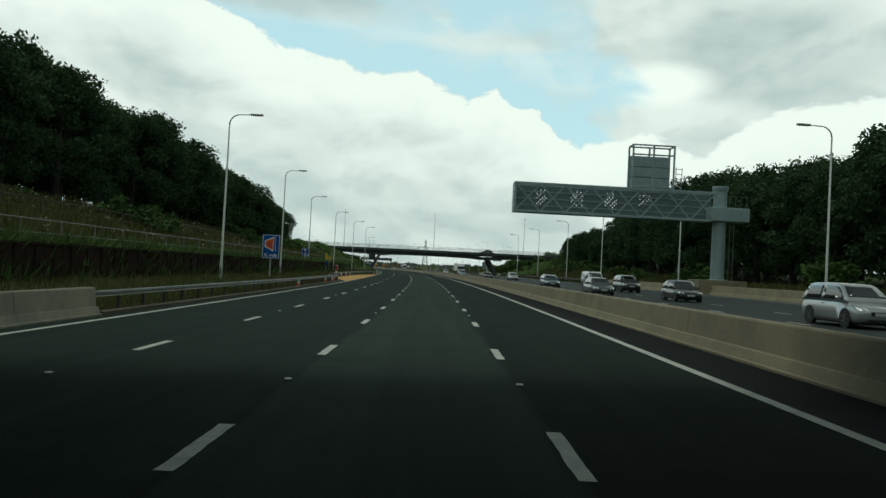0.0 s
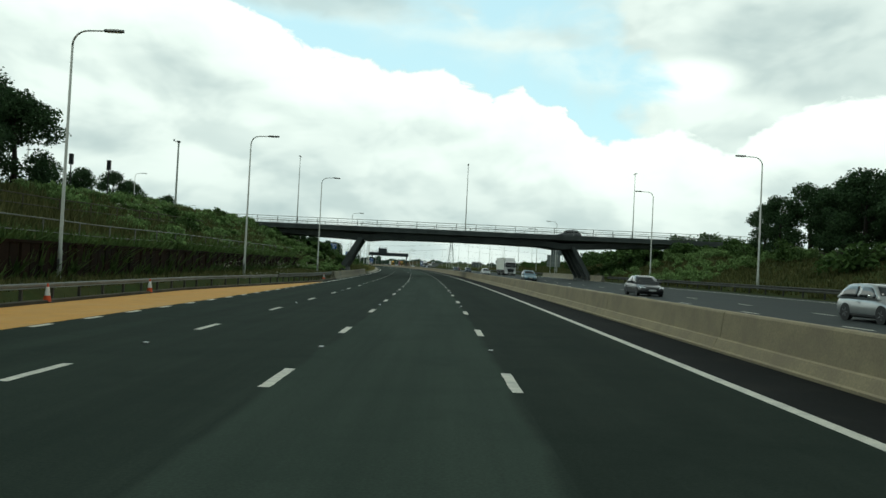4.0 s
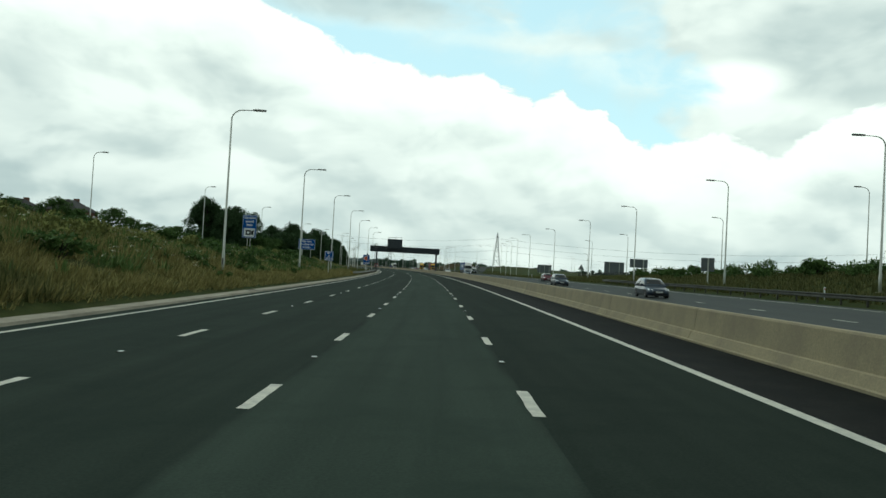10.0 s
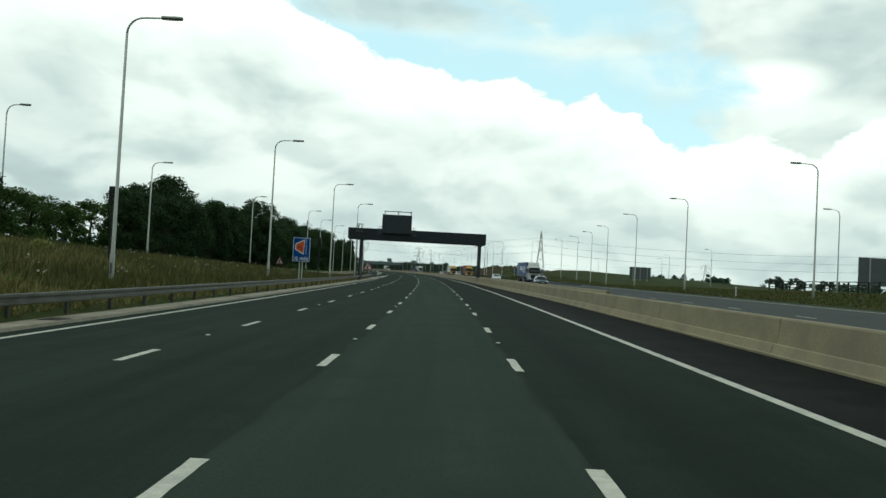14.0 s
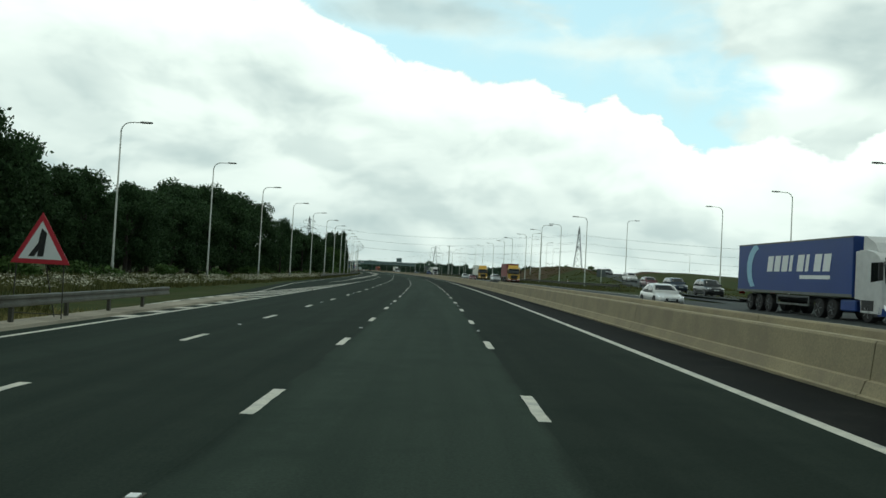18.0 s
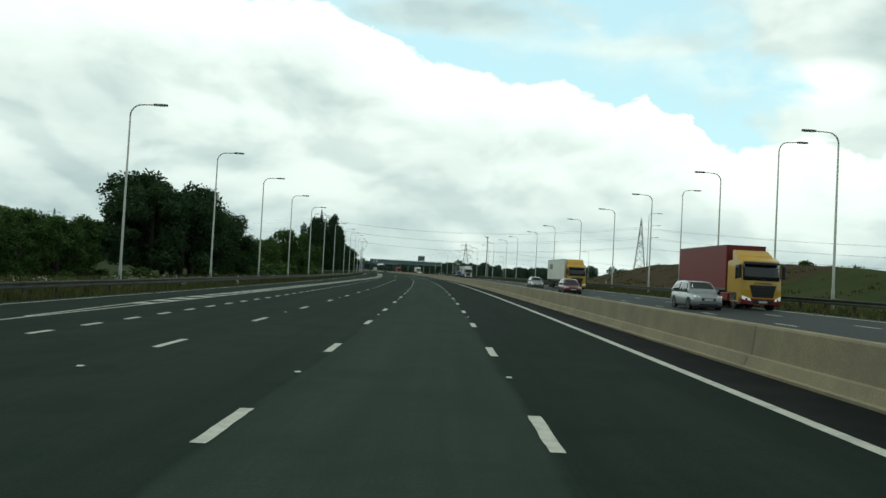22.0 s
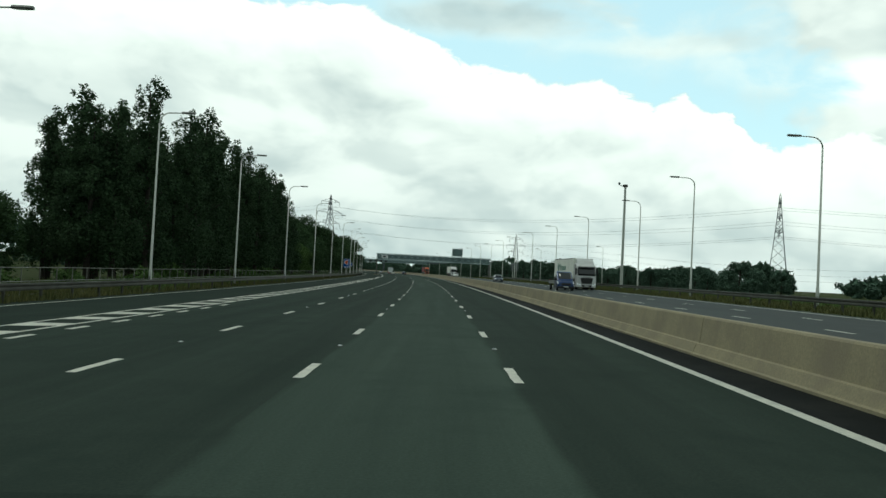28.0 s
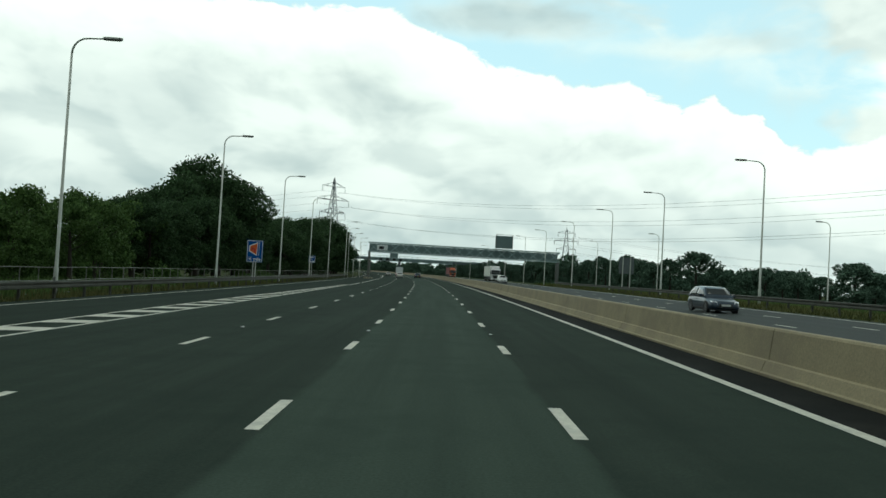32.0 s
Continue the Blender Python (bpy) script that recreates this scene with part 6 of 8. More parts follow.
# ---- vehicles ----
def wheel(parent, x, y, r, w, side, meshes={}):
    key = (round(r, 2), round(w, 2))
    if key not in meshes:
        tyre = Geo().lathe([(-w / 2, r * 0.66), (-w / 2, r * 0.93), (-w / 2 + 0.03, r), (w / 2 - 0.03, r), (w / 2, r * 0.93), (w / 2, r * 0.66)], "x", 18).mesh("tyre", M["rubber"])
        rim = Geo().lathe([(w / 2 - 0.10, r * 0.66), (w / 2 - 0.02, r * 0.66), (w / 2 - 0.03, r * 0.58), (w / 2 - 0.07, r * 0.55), (w / 2 - 0.05, r * 0.16), (w / 2 - 0.02, r * 0.13), (w / 2 - 0.02, 0.0)], "x", 18)
        for k in range(5):
            a = 2 * math.pi * k / 5
            rim.bar((w / 2 - 0.035, 0.1 * r * math.cos(a), 0.1 * r * math.sin(a)), (w / 2 - 0.025, r * 0.62 * math.cos(a), r * 0.62 * math.sin(a)), 0.08 * r / 0.33, 0.02)
        meshes[key] = (tyre, rim.mesh("rim", M["alloy"]))
    t = new("wheel", meshes[key][0])
    t.parent = parent
    t.matrix_basis = pose(x, y, r, 0, 0, 0 if side > 0 else 180)
    rm = new("rim", meshes[key][1])
    rm.parent = t
    return t


CAR_SHAPES = dict(
    # length, width, height, bonnet end, windscreen top, roof end, tail base, belt, nose height, tail height
    hatch=(4.2, 1.78, 1.48, 0.26, 0.42, 0.84, 0.97, 0.90, 0.66, 0.92),
    small=(3.65, 1.70, 1.42, 0.25, 0.37, 0.88, 0.985, 0.90, 0.70, 0.92),
    saloon=(4.7, 1.84, 1.43, 0.28, 0.43, 0.72, 0.86, 0.90, 0.64, 0.95),
    estate=(4.75, 1.84, 1.47, 0.27, 0.42, 0.88, 0.98, 0.92, 0.66, 0.98),
    suv=(4.5, 1.88, 1.68, 0.25, 0.38, 0.88, 0.98, 1.05, 0.82, 1.08),
    mpv=(4.5, 1.84, 1.66, 0.20, 0.38, 0.90, 0.98, 1.00, 0.76, 1.02),
)


BODY_SIDE = [(0.0, 0.90), (0.06, 0.965), (0.25, 1.0), (0.5, 0.998), (0.72, 0.975), (0.86, 0.935), (0.95, 0.88), (1.0, 0.80)]
VAN_SIDE = [(0.0, 0.93), (0.05, 0.975), (0.2, 1.0), (0.45, 1.0), (0.62, 0.98), (0.85, 0.935), (0.95, 0.90), (0.985, 0.86), (1.0, 0.78)]


def shell_ring(y, w, low, top, side, crown=0.015):
    """One cross-section of a pressed steel body, from sill to sill over the top."""
    left = [(-w * k, y, low + (top - low) * v) for v, k in side]
    return left + [(0.0, y, top + crown)] + [(-x, yy, z) for x, yy, z in reversed(left)]


def slab(outer, inward):
    """A thin curved pane: rows of points on the outer face, thickened inwards."""
    g = Geo()
    g.loft([row + [tuple(a + b for a, b in zip(q, inward)) for q in reversed(row)] for row in outer])
    return g


def steps(a, b, n):
    return [a + (b - a) * i / n for i in range(n + 1)]


def car(shape, paint, s, u, label, turn=180, lights=True, z=None, group="cars on the motorway", tilt=0.0):
    """The nose looks along +y; s is where the nose stands."""
    L, W, H, bon, wtop, rend, tail, belt, nose, tz = CAR_SHAPES[shape]
    fwd = 1 if turn == 180 else -1
    z = CROSSFALL * u + 0.004 if z is None else z
    root = thing("car", pose_road(s + fwd * L / 2, u, z, turn), label, "car", group)
    root.matrix_basis = root.matrix_basis @ pose(0, 0, 0, tilt, 0, 0)
    Y = lambda f: L / 2 - f * L
    hw = W / 2
    tops = [(0.0, nose - 0.16), (0.012, nose - 0.06), (0.035, nose + 0.0), (0.08, nose + 0.06), (0.15, nose + 0.12), (bon, belt - 0.01), (0.5, belt + 0.01), (0.8, belt + 0.03), (tail - 0.05, tz), (0.975, tz - 0.04), (0.99, tz - 0.10), (1.0, tz - 0.22)]
    wide = [(0.0, 0.74), (0.012, 0.83), (0.035, 0.905), (0.08, 0.965), (0.15, 0.99), (0.3, 1.0), (0.8, 1.0), (0.92, 0.975), (0.97, 0.93), (0.99, 0.88), (1.0, 0.82)]
    lows = [(0.0, 0.32), (0.02, 0.24), (0.08, 0.20), (0.9, 0.21), (0.97, 0.27), (1.0, 0.36)]
    fs = [0.0, 0.012, 0.035, 0.06, 0.08, 0.115, 0.15, 0.2, bon, 0.35, 0.42, 0.5, 0.6, 0.7, 0.8, 0.87, 0.92, 0.95, 0.975, 0.99, 1.0]
    body = Geo().loft([shell_ring(Y(f), hw * lerp_table(wide, f), lerp_table(lows, f), lerp_table(tops, f), BODY_SIDE) for f in sorted(fs)])
    part("body", body, paint, root, smooth=True)
    wb = L * 0.60
    yf = L / 2 - L * 0.19
    yr = yf - wb
    r = 0.335 if H > 1.6 else 0.315
    for y in (yf, yr):
        for sd in (-1, 1):
            part("wheel_arch", Geo().lathe([(0.0, r * 1.16), (0.012, r * 1.16), (0.012, 0.0)], "x", 18, (sd * (hw - 0.004) - (0.012 if sd < 0 else 0.0), y, r + 0.01)), M["black"], root)
            wheel(root, sd * (hw - 0.10), y, r, 0.21, sd)
    # glasshouse: a rounded shell above the belt, with the panes lying on it
    base_w, roof_w = hw * 0.925, hw * 0.70
    roof = [(bon - 0.01, belt), (bon + (wtop - bon) * 0.5, belt + (H - belt) * 0.56), (wtop - 0.02, H - 0.075), (wtop + 0.03, H - 0.02), ((wtop + rend) / 2, H + 0.01), (rend - 0.05, H - 0.015), (rend, H - 0.05), ((rend + tail) / 2, belt + (H - belt) * 0.52), (tail, belt + 0.02)]
    height = lambda f: lerp_table(roof, f)
    width = lambda f, zz: base_w + (roof_w - base_w) * max(0.0, min(1.0, (zz - belt) / (H - belt))) ** 1.25
    edge = lambda f: width(f, height(f)) * 0.90

    def cabin_ring(f):
        t = height(f)
        lo = belt - 0.04
        hh = t - lo
        left = [(-width(f, lo + hh * v) * k, Y(f), lo + hh * v) for v, k in ((0.0, 1.0), (0.3, 1.0), (0.6, 1.0), (0.82, 1.0), (0.93, 0.985), (0.98, 0.95))] + [(-edge(f), Y(f), t), (-edge(f) * 0.5, Y(f), t + 0.012)]
        return left + [(0.0, Y(f), t + 0.016)] + [(-x, y, zz) for x, y, zz in reversed(left)]

    cf = sorted(set([f for f, _ in roof] + [bon + 0.03, wtop - 0.06, rend + 0.03]))
    part("roof", Geo().loft([cabin_ring(f) for f in cf]), paint, root, smooth=True)

    def screen(name, fa, fb, n=5):
        rows = []
        for f in sorted(set(steps(fa, fb, n) + [f for f, _ in roof if fa < f < fb])):
            e, t = edge(f) * 0.94, height(f)
            rows.append([(e * k, Y(f), t + 0.026 + 0.006 * (1 - k * k)) for k in (-1.0, -0.6, 0.0, 0.6, 1.0)])
        part(name, slab(rows, (0, 0, -0.012)), M["car_glass"], root, smooth=True)

    screen("windscreen", bon + 0.025, wtop - 0.025)
    screen("rear_window", rend + 0.02, tail - 0.035)
    mid = (wtop + rend) / 2 - 0.02
    for sd in (-1, 1):
        for fa, fb in ((bon + 0.055, mid - 0.008), (mid + 0.008, tail - 0.06)):
            rows = []
            for f in steps(fa, fb, 7):
                hi, lo = min(H - 0.10, height(f) - 0.10), belt + 0.03
                hi = max(hi, lo + 0.012)
                rows.append([(sd * (width(f, zz) + 0.010), Y(f), zz) for zz in steps(lo, hi, 3)])
            part("side_window", slab(rows, (-sd * 0.014, 0, 0)), M["car_glass"], root, smooth=True)
        part("mirror", Geo().box(sd * (hw - 0.02), sd * (hw + 0.17), Y(bon + 0.08) - 0.05, Y(bon + 0.08) + 0.07, belt + 0.02, belt + 0.15, 0.04), paint, root)
        hl = Geo().loft([[(sd * hw * 0.54, L / 2 - 0.06, nose - 0.10), (sd * hw * 0.84, L / 2 - 0.20, nose - 0.08), (sd * hw * 0.90, L / 2 - 0.34, nose + 0.03), (sd * hw * 0.58, L / 2 - 0.14, nose - 0.01)], [(sd * hw * 0.54, L / 2 - 0.018, nose - 0.10), (sd * hw * 0.86, L / 2 - 0.14, nose - 0.08), (sd * hw * 0.935, L / 2 - 0.28, nose + 0.03), (sd * hw * 0.58, L / 2 - 0.06, nose - 0.01)]])
        part("headlight", hl, M["headlamp"] if lights else M["headlamp_off"], root, "lit headlight" if lights else "")
        part("tail_light", Geo().box(sd * hw * 0.60, sd * hw * 0.84, -L / 2 - 0.010, -L / 2 + 0.10, tz - 0.32, tz - 0.14, 0.02), M["tail"], root)
        part("sill", Geo().box(sd * (hw - 0.05), sd * (hw + 0.004), yr + r * 1.2, yf - r * 1.2, 0.21, 0.30, 0.01), M["black"], root)
        part("door_handle", Geo().box(sd * (hw - 0.03), sd * (hw + 0.012), Y(mid - 0.04) - 0.09, Y(mid - 0.04) + 0.09, belt - 0.16, belt - 0.12, 0.01), paint, root)
        if shape == "estate":
            part("roof_rail", Geo().path([(sd * roof_w * 0.86, Y(f), height(f) + 0.04) for f in steps(wtop + 0.05, rend - 0.04, 4)], 0.018, 6), M["galv"], root, "thin silver roof rail")
    part("grille", Geo().box(-hw * 0.44, hw * 0.44, L / 2 - 0.06, L / 2 + 0.008, nose - 0.27, nose - 0.12, 0.015), M["black"], root)
    part("lower_grille", Geo().box(-hw * 0.58, hw * 0.58, L / 2 - 0.06, L / 2 + 0.006, 0.30, 0.38, 0.02), M["black"], root)
    part("number_plate", Geo().box(-0.26, 0.26, L / 2 + 0.008, L / 2 + 0.020, nose - 0.26, nose - 0.15), M["plate_white"], root)
    part("rear_plate", Geo().box(-0.26, 0.26, -L / 2 - 0.014, -L / 2 + 0.002, 0.55, 0.66), M["plate_yellow"], root)
    part("underbody", Geo().box(-hw * 0.86, hw * 0.86, -L / 2 + 0.2, L / 2 - 0.2, 0.15, 0.24, 0.02), M["black"], root)
    return root


def van(paint, s, u, label, turn=180, L=5.0, W=1.95, H=2.0, box=None, z=None):
    fwd = 1 if turn == 180 else -1
    root = thing("van", pose_road(s + fwd * L / 2, u, CROSSFALL * u + 0.004, turn), label, "van", "vans on the motorway")
    hw = W / 2
    end = -L / 2 if box is None else L / 2 - 2.3
    body_l = L / 2 - end
    Y = lambda d: L / 2 - d
    tops = [(0.0, 0.86), (0.03, 0.94), (0.10, 1.00), (0.75, 1.20), (1.15, 1.20 + (H - 1.20) * 0.52), (1.55, H - 0.12), (1.8, H - 0.02), (body_l - 0.1, H), (body_l, H - 0.05)]
    wide = [(0.0, 0.80), (0.03, 0.87), (0.10, 0.93), (0.3, 0.98), (0.7, 1.0), (body_l - 0.1, 1.0), (body_l, 0.97)]
    lows = [(0.0, 0.40), (0.1, 0.30), (body_l, 0.32)]
    ds = [0.0, 0.03, 0.10, 0.3, 0.5, 0.75, 0.95, 1.15, 1.35, 1.55, 1.8, body_l - 0.1, body_l]
    body = Geo().loft([shell_ring(Y(d), hw * lerp_table(wide, d), lerp_table(lows, d), lerp_table(tops, d), VAN_SIDE) for d in ds])
    part("body", body, paint, root, smooth=True)
    rows = []
    for d in (0.86, 1.0, 1.15, 1.35, 1.52):
        e, t = hw * lerp_table(wide, d) * 0.77, lerp_table(tops, d)
        rows.append([(e * k, Y(d), t + 0.034 - 0.012 * abs(k)) for k in (-1.0, -0.5, 0.0, 0.5, 1.0)])
    part("windscreen", slab(rows, (0, 0, -0.014)), M["car_glass"], root, smooth=True)
    for sd in (-1, 1):
        rows = []
        for d in steps(1.02, 2.0, 5):
            lo, t = 1.20, lerp_table(tops, d)
            hi = max(lo + 0.02, min(H - 0.24, t - 0.16))
            lw = lerp_table(lows, d)
            rows.append([(sd * (hw * lerp_table(VAN_SIDE, (zz - lw) / (t - lw)) + 0.008), Y(d), zz) for zz in steps(lo, hi, 3)])
        part("side_window", slab(rows, (-sd * 0.014, 0, 0)), M["car_glass"], root, smooth=True)
        if box is None:
            part("rubbing_strip", Geo().box(sd * (hw - 0.02), sd * (hw + 0.012), Y(3.9), Y(1.45), 0.62, 0.70, 0.01), M["black"], root)
            part("emblem", Geo().box(min(sd * (hw - 0.01), sd * (hw + 0.003)), max(sd * (hw - 0.01), sd * (hw + 0.003)), Y(2.75), Y(2.25), 1.02, 1.42, 0.002), M["sign_blue"], root, "blue round-cornered emblem")
            for k in range(2):
                part("lettering_bar", Geo().box(min(sd * (hw - 0.03), sd * (hw - 0.012)), max(sd * (hw - 0.03), sd * (hw - 0.012)), Y(3.9), Y(3.3), 1.32 + 0.14 * k, 1.40 + 0.14 * k), M["sign_back"], root)
        part("headlight", Geo().loft([[(sd * hw * 0.60, L / 2 - 0.10, 0.74), (sd * hw * 0.93, L / 2 - 0.30, 0.76), (sd * hw * 0.93, L / 2 - 0.42, 1.02), (sd * hw * 0.66, L / 2 - 0.20, 0.94)], [(sd * hw * 0.60, L / 2 - 0.015, 0.74), (sd * hw * 0.95, L / 2 - 0.15, 0.76), (sd * hw * 0.955, L / 2 - 0.32, 1.02), (sd * hw * 0.66, L / 2 - 0.08, 0.94)]]), M["headlamp"], root, "lit headlight")
        part("mirror", Geo().box(sd * hw, sd * (hw + 0.2), L / 2 - 1.2, L / 2 - 1.05, 1.2, 1.5, 0.04), M["black"], root)
        part("tail_light", Geo().box(sd * hw * 0.82, sd * hw * 0.97, -L / 2 - 0.015, -L / 2 + 0.05, 0.8, 1.2, 0.02), M["tail"], root)
        for y in (L / 2 - 0.95, -L / 2 + 0.95):
            part("wheel_arch", Geo().lathe([(0.0, 0.40), (0.012, 0.40), (0.012, 0.0)], "x", 18, (sd * (hw + 0.001) - (0.012 if sd < 0 else 0), y, 0.35)), M["black"], root)
            wheel(root, sd * (hw - 0.10), y, 0.34, 0.22, sd)
    part("grille", Geo().box(-hw * 0.55, hw * 0.55, L / 2 - 0.1, L / 2 + 0.012, 0.62, 0.90, 0.02), M["black"], root)
    part("bumper", Geo().box(-hw * 0.95, hw * 0.95, L / 2 - 0.2, L / 2 + 0.03, 0.28, 0.52, 0.04), M["black"], root)
    part("number_plate", Geo().box(-0.26, 0.26, L / 2 + 0.031, L / 2 + 0.045, 0.40, 0.51), M["plate_white"], root)
    if box == "flat":
        bed = part("flat_bed", Geo().box(-hw, hw, -L / 2, end - 0.1, 0.75, 0.88, 0.02), M["galv"], root, "low galvanised load bed")
        for sd in (-1, 1):
            part("side_board", Geo().box(sd * hw - 0.02, sd * hw + 0.02, -L / 2, end - 0.1, 0.885, 1.15), M["galv"], bed)
        part("headboard", Geo().box(-hw, hw, end - 0.12, end - 0.06, 0.885, 1.6), M["galv"], bed)
        part("chassis", Geo().box(-0.4, 0.4, -L / 2 + 0.1, end + 0.4, 0.45, 0.745), M["black"], root)
    elif box:
        part("box_body", Geo().box(-1.1, 1.1, -L / 2, end - 0.06, 0.85, box, 0.03), M["sign_white"], root, "white box body")
        part("chassis", Geo().box(-0.4, 0.4, -L / 2 + 0.1, end + 0.4, 0.45, 0.845), M["black"], root)
        for sd in (-1, 1):
            part("tail_light", Geo().box(sd * 0.75, sd * 1.0, -L / 2 - 0.02, -L / 2 + 0.02, 0.62, 0.80), M["tail_on"], root)
    return root


def lorry(cab_paint, trailer_mat, s, u, label, turn=180, trailer_label="", marks=None, high=4.1, second=None, TL=16.4):
    """A tractor unit with a three-axle trailer; the nose looks along +y."""
    fwd = 1 if turn == 180 else -1
    root = thing("lorry", pose_road(s + fwd * TL / 2, u, CROSSFALL * u + 0.004, turn), label, "lorry", "lorries on the motorway")
    n = TL / 2
    hw = 1.24
    # the front is bowed: its corners lie further back than its middle
    bow = lambda x: 0.30 * max(0.0, abs(x) - 0.55) ** 1.6 / 0.69 ** 1.6
    front = [(0.42, -0.06), (0.60, 0.0), (1.20, 0.0), (1.72, -0.05), (2.85, -0.24), (3.02, -0.36), (3.22, -0.80), (high - 0.78, -1.30)]
    prof = lambda x: [(n + d - bow(x), z) for z, d in front] + [(n - 2.2, high - 0.76), (n - 2.26, high - 0.80), (n - 2.26, 1.02), (n - 2.05, 1.02), (n - 2.0, 0.46)]
    cab = Geo().loft([[(x, y, z) for y, z in prof(x)] for x in (-hw, -hw + 0.05, -0.95, -0.55, 0.55, 0.95, hw - 0.05, hw)])
    part("cab", cab, cab_paint, root)
    roof_line = [(n - 1.00, high - 0.86), (n - 1.35, high - 0.42), (n - 2.05, high - 0.10), (n - 2.24, high - 0.08), (n - 2.24, high - 0.86)]
    part("roof_deflector", Geo().loft([[(x, y, z) for y, z in roof_line] for x in (-1.06, -0.98, 0.98, 1.06)]), cab_paint, root, "raised wind deflector on the cab roof")
    rows = [[(x, n - 0.05 - 0.19 * (z - 1.72) / 1.13 - bow(x) + 0.02, z) for x in (-1.13, -0.95, -0.55, 0.0, 0.55, 0.95, 1.13)] for z in (1.80, 2.1, 2.45, 2.80)]
    part("windscreen", slab(rows, (0, -0.03, 0)), M["car_glass"], root, smooth=True)
    part("sun_visor", Geo().loft([[(x, n - 0.20 - bow(x) + dy, z) for dy, z in ((0.0, 2.83), (0.16, 2.80), (0.14, 2.90), (-0.04, 2.96))] for x in (-1.1, -0.55, 0.55, 1.1)]), M["black"], root)
    part("grille", Geo().loft([[(x * w, n + d, z) for x, z, w in ((-0.62, 0.78, 1), (0.62, 0.78, 1), (0.80, 1.52, 1), (-0.80, 1.52, 1))] for d, w in ((-0.08, 1), (0.016, 1))]), M["black"], root)
    for k in range(4):
        z = 0.86 + k * 0.18
        half_w = 0.60 + 0.20 * (z - 0.78) / 0.74
        part("grille_bar", Geo().box(-half_w, half_w, n + 0.017, n + 0.03, z - 0.012, z + 0.012), M["rail"], root)
    part("badge_strip", Geo().box(-0.55, 0.55, n - 0.06, n + 0.005, 1.60, 1.67, 0.01), M["galv"], root)
    part("bumper", Geo().loft([[(x, n - bow(x) + d, z) for d, z in ((-0.3, 0.34), (0.04, 0.36), (0.05, 0.70), (-0.3, 0.74))] for x in (-hw, -0.95, -0.55, 0.55, 0.95, hw)]), second or cab_paint, root)
    part("lower_grille", Geo().box(-0.62, 0.62, n - 0.1, n + 0.058, 0.40, 0.62, 0.02), M["black"], root)
    part("number_plate", Geo().box(-0.26, 0.26, n + 0.06, n + 0.074, 0.45, 0.57), M["plate_white"], root)
    for sd in (-1, 1):
        part("side_fairing", Geo().box(sd * 1.12, sd * 1.22, n - 2.62, n - 2.28, 1.05, high - 0.8, 0.03), cab_paint, root)
        part("step", Geo().box(sd * 0.95, sd * 1.22, n - 1.0, n - 0.5, 0.30, 0.40, 0.02), M["black"], root)
        part("wheel_arch", Geo().box(sd * 0.85, sd * 1.245, n - 2.02, n - 0.92, 0.50, 1.06, 0.05), M["black"], root)
    for sd in (-1, 1):
        part("headlight", Geo().loft([[(sd * x, n - bow(x) + d, z) for x, z in ((0.70, 0.56), (1.17, 0.62), (1.19, 0.86), (0.78, 0.70))] for d in (-0.06, 0.062)]), M["headlamp"], root, "lit headlight")
        part("mirror", Geo().box(sd * (hw + 0.02), sd * (hw + 0.22), n - 0.35, n - 0.2, 1.95, 2.75, 0.04), M["black"], root)
        part("side_window", Geo().loft([[(sd * (hw - 0.05), y, z) for y, z in ((n - 0.35, 1.95), (n - 1.25, 1.85), (n - 1.25, 2.75), (n - 0.5, 2.75))], [(sd * (hw + 0.006), y, z) for y, z in ((n - 0.35, 1.95), (n - 1.25, 1.85), (n - 1.25, 2.75), (n - 0.5, 2.75))]]), M["car_glass"], root)
        for y in (n - 1.45, n - 4.6, n - 5.9):
            wheel(root, sd * 1.06, y, 0.50, 0.34, sd)
        for y in (-n + 1.9, -n + 3.25, -n + 4.6):
            wheel(root, sd * 1.05, y, 0.50, 0.38, sd)
        if TL > 14:
            part("side_guard", Geo().box(sd * 1.16, sd * 1.22, -n + 5.6, n - 7.0, 0.95, 1.05).box(sd * 1.16, sd * 1.22, -n + 5.6, n - 7.0, 0.52, 0.62).box(sd * 1.16, sd * 1.22, -n + 5.6, -n + 5.7, 0.52, 1.05).box(sd * 1.16, sd * 1.22, n - 7.1, n - 7.0, 0.52, 1.05), M["galv"], root)
        part("fuel_tank", Geo().box(sd * 0.6, sd * 1.2, n - 3.9, n - 2.5, 0.45, 1.0, 0.06), second or M["black"], root)
        part("mudguard", Geo().box(sd * 0.8, sd * 1.24, n - 6.5, n - 3.95, 1.04, 1.10, 0.02), M["black"], root)
        part("tail_light", Geo().box(sd * 0.8, sd * 1.15, -n - 0.01, -n + 0.05, 0.95, 1.1), M["tail"], root)
    part("chassis", Geo().box(-0.45, 0.45, -n + 0.3, n - 1.0, 0.72, 1.08, 0.03), M["black"], root)
    part("rear_bar", Geo().box(-1.15, 1.15, -n, -n + 0.12, 0.45, 0.6, 0.02), M["black"], root)
    box = part("trailer", Geo().box(-1.27, 1.27, -n, n - 2.75, 1.12, 4.05, 0.03), trailer_mat, root, trailer_label)
    for sd in (-1, 1):
        part("lower_rail", Geo().box(sd * 1.272, sd * 1.29, -n, n - 2.75, 1.12, 1.26), M["galv"], box)
        part("upper_rail", Geo().box(sd * 1.272, sd * 1.285, -n, n - 2.75, 3.97, 4.05), M["galv"], box)
    if marks:
        marks(box, n)
    return root


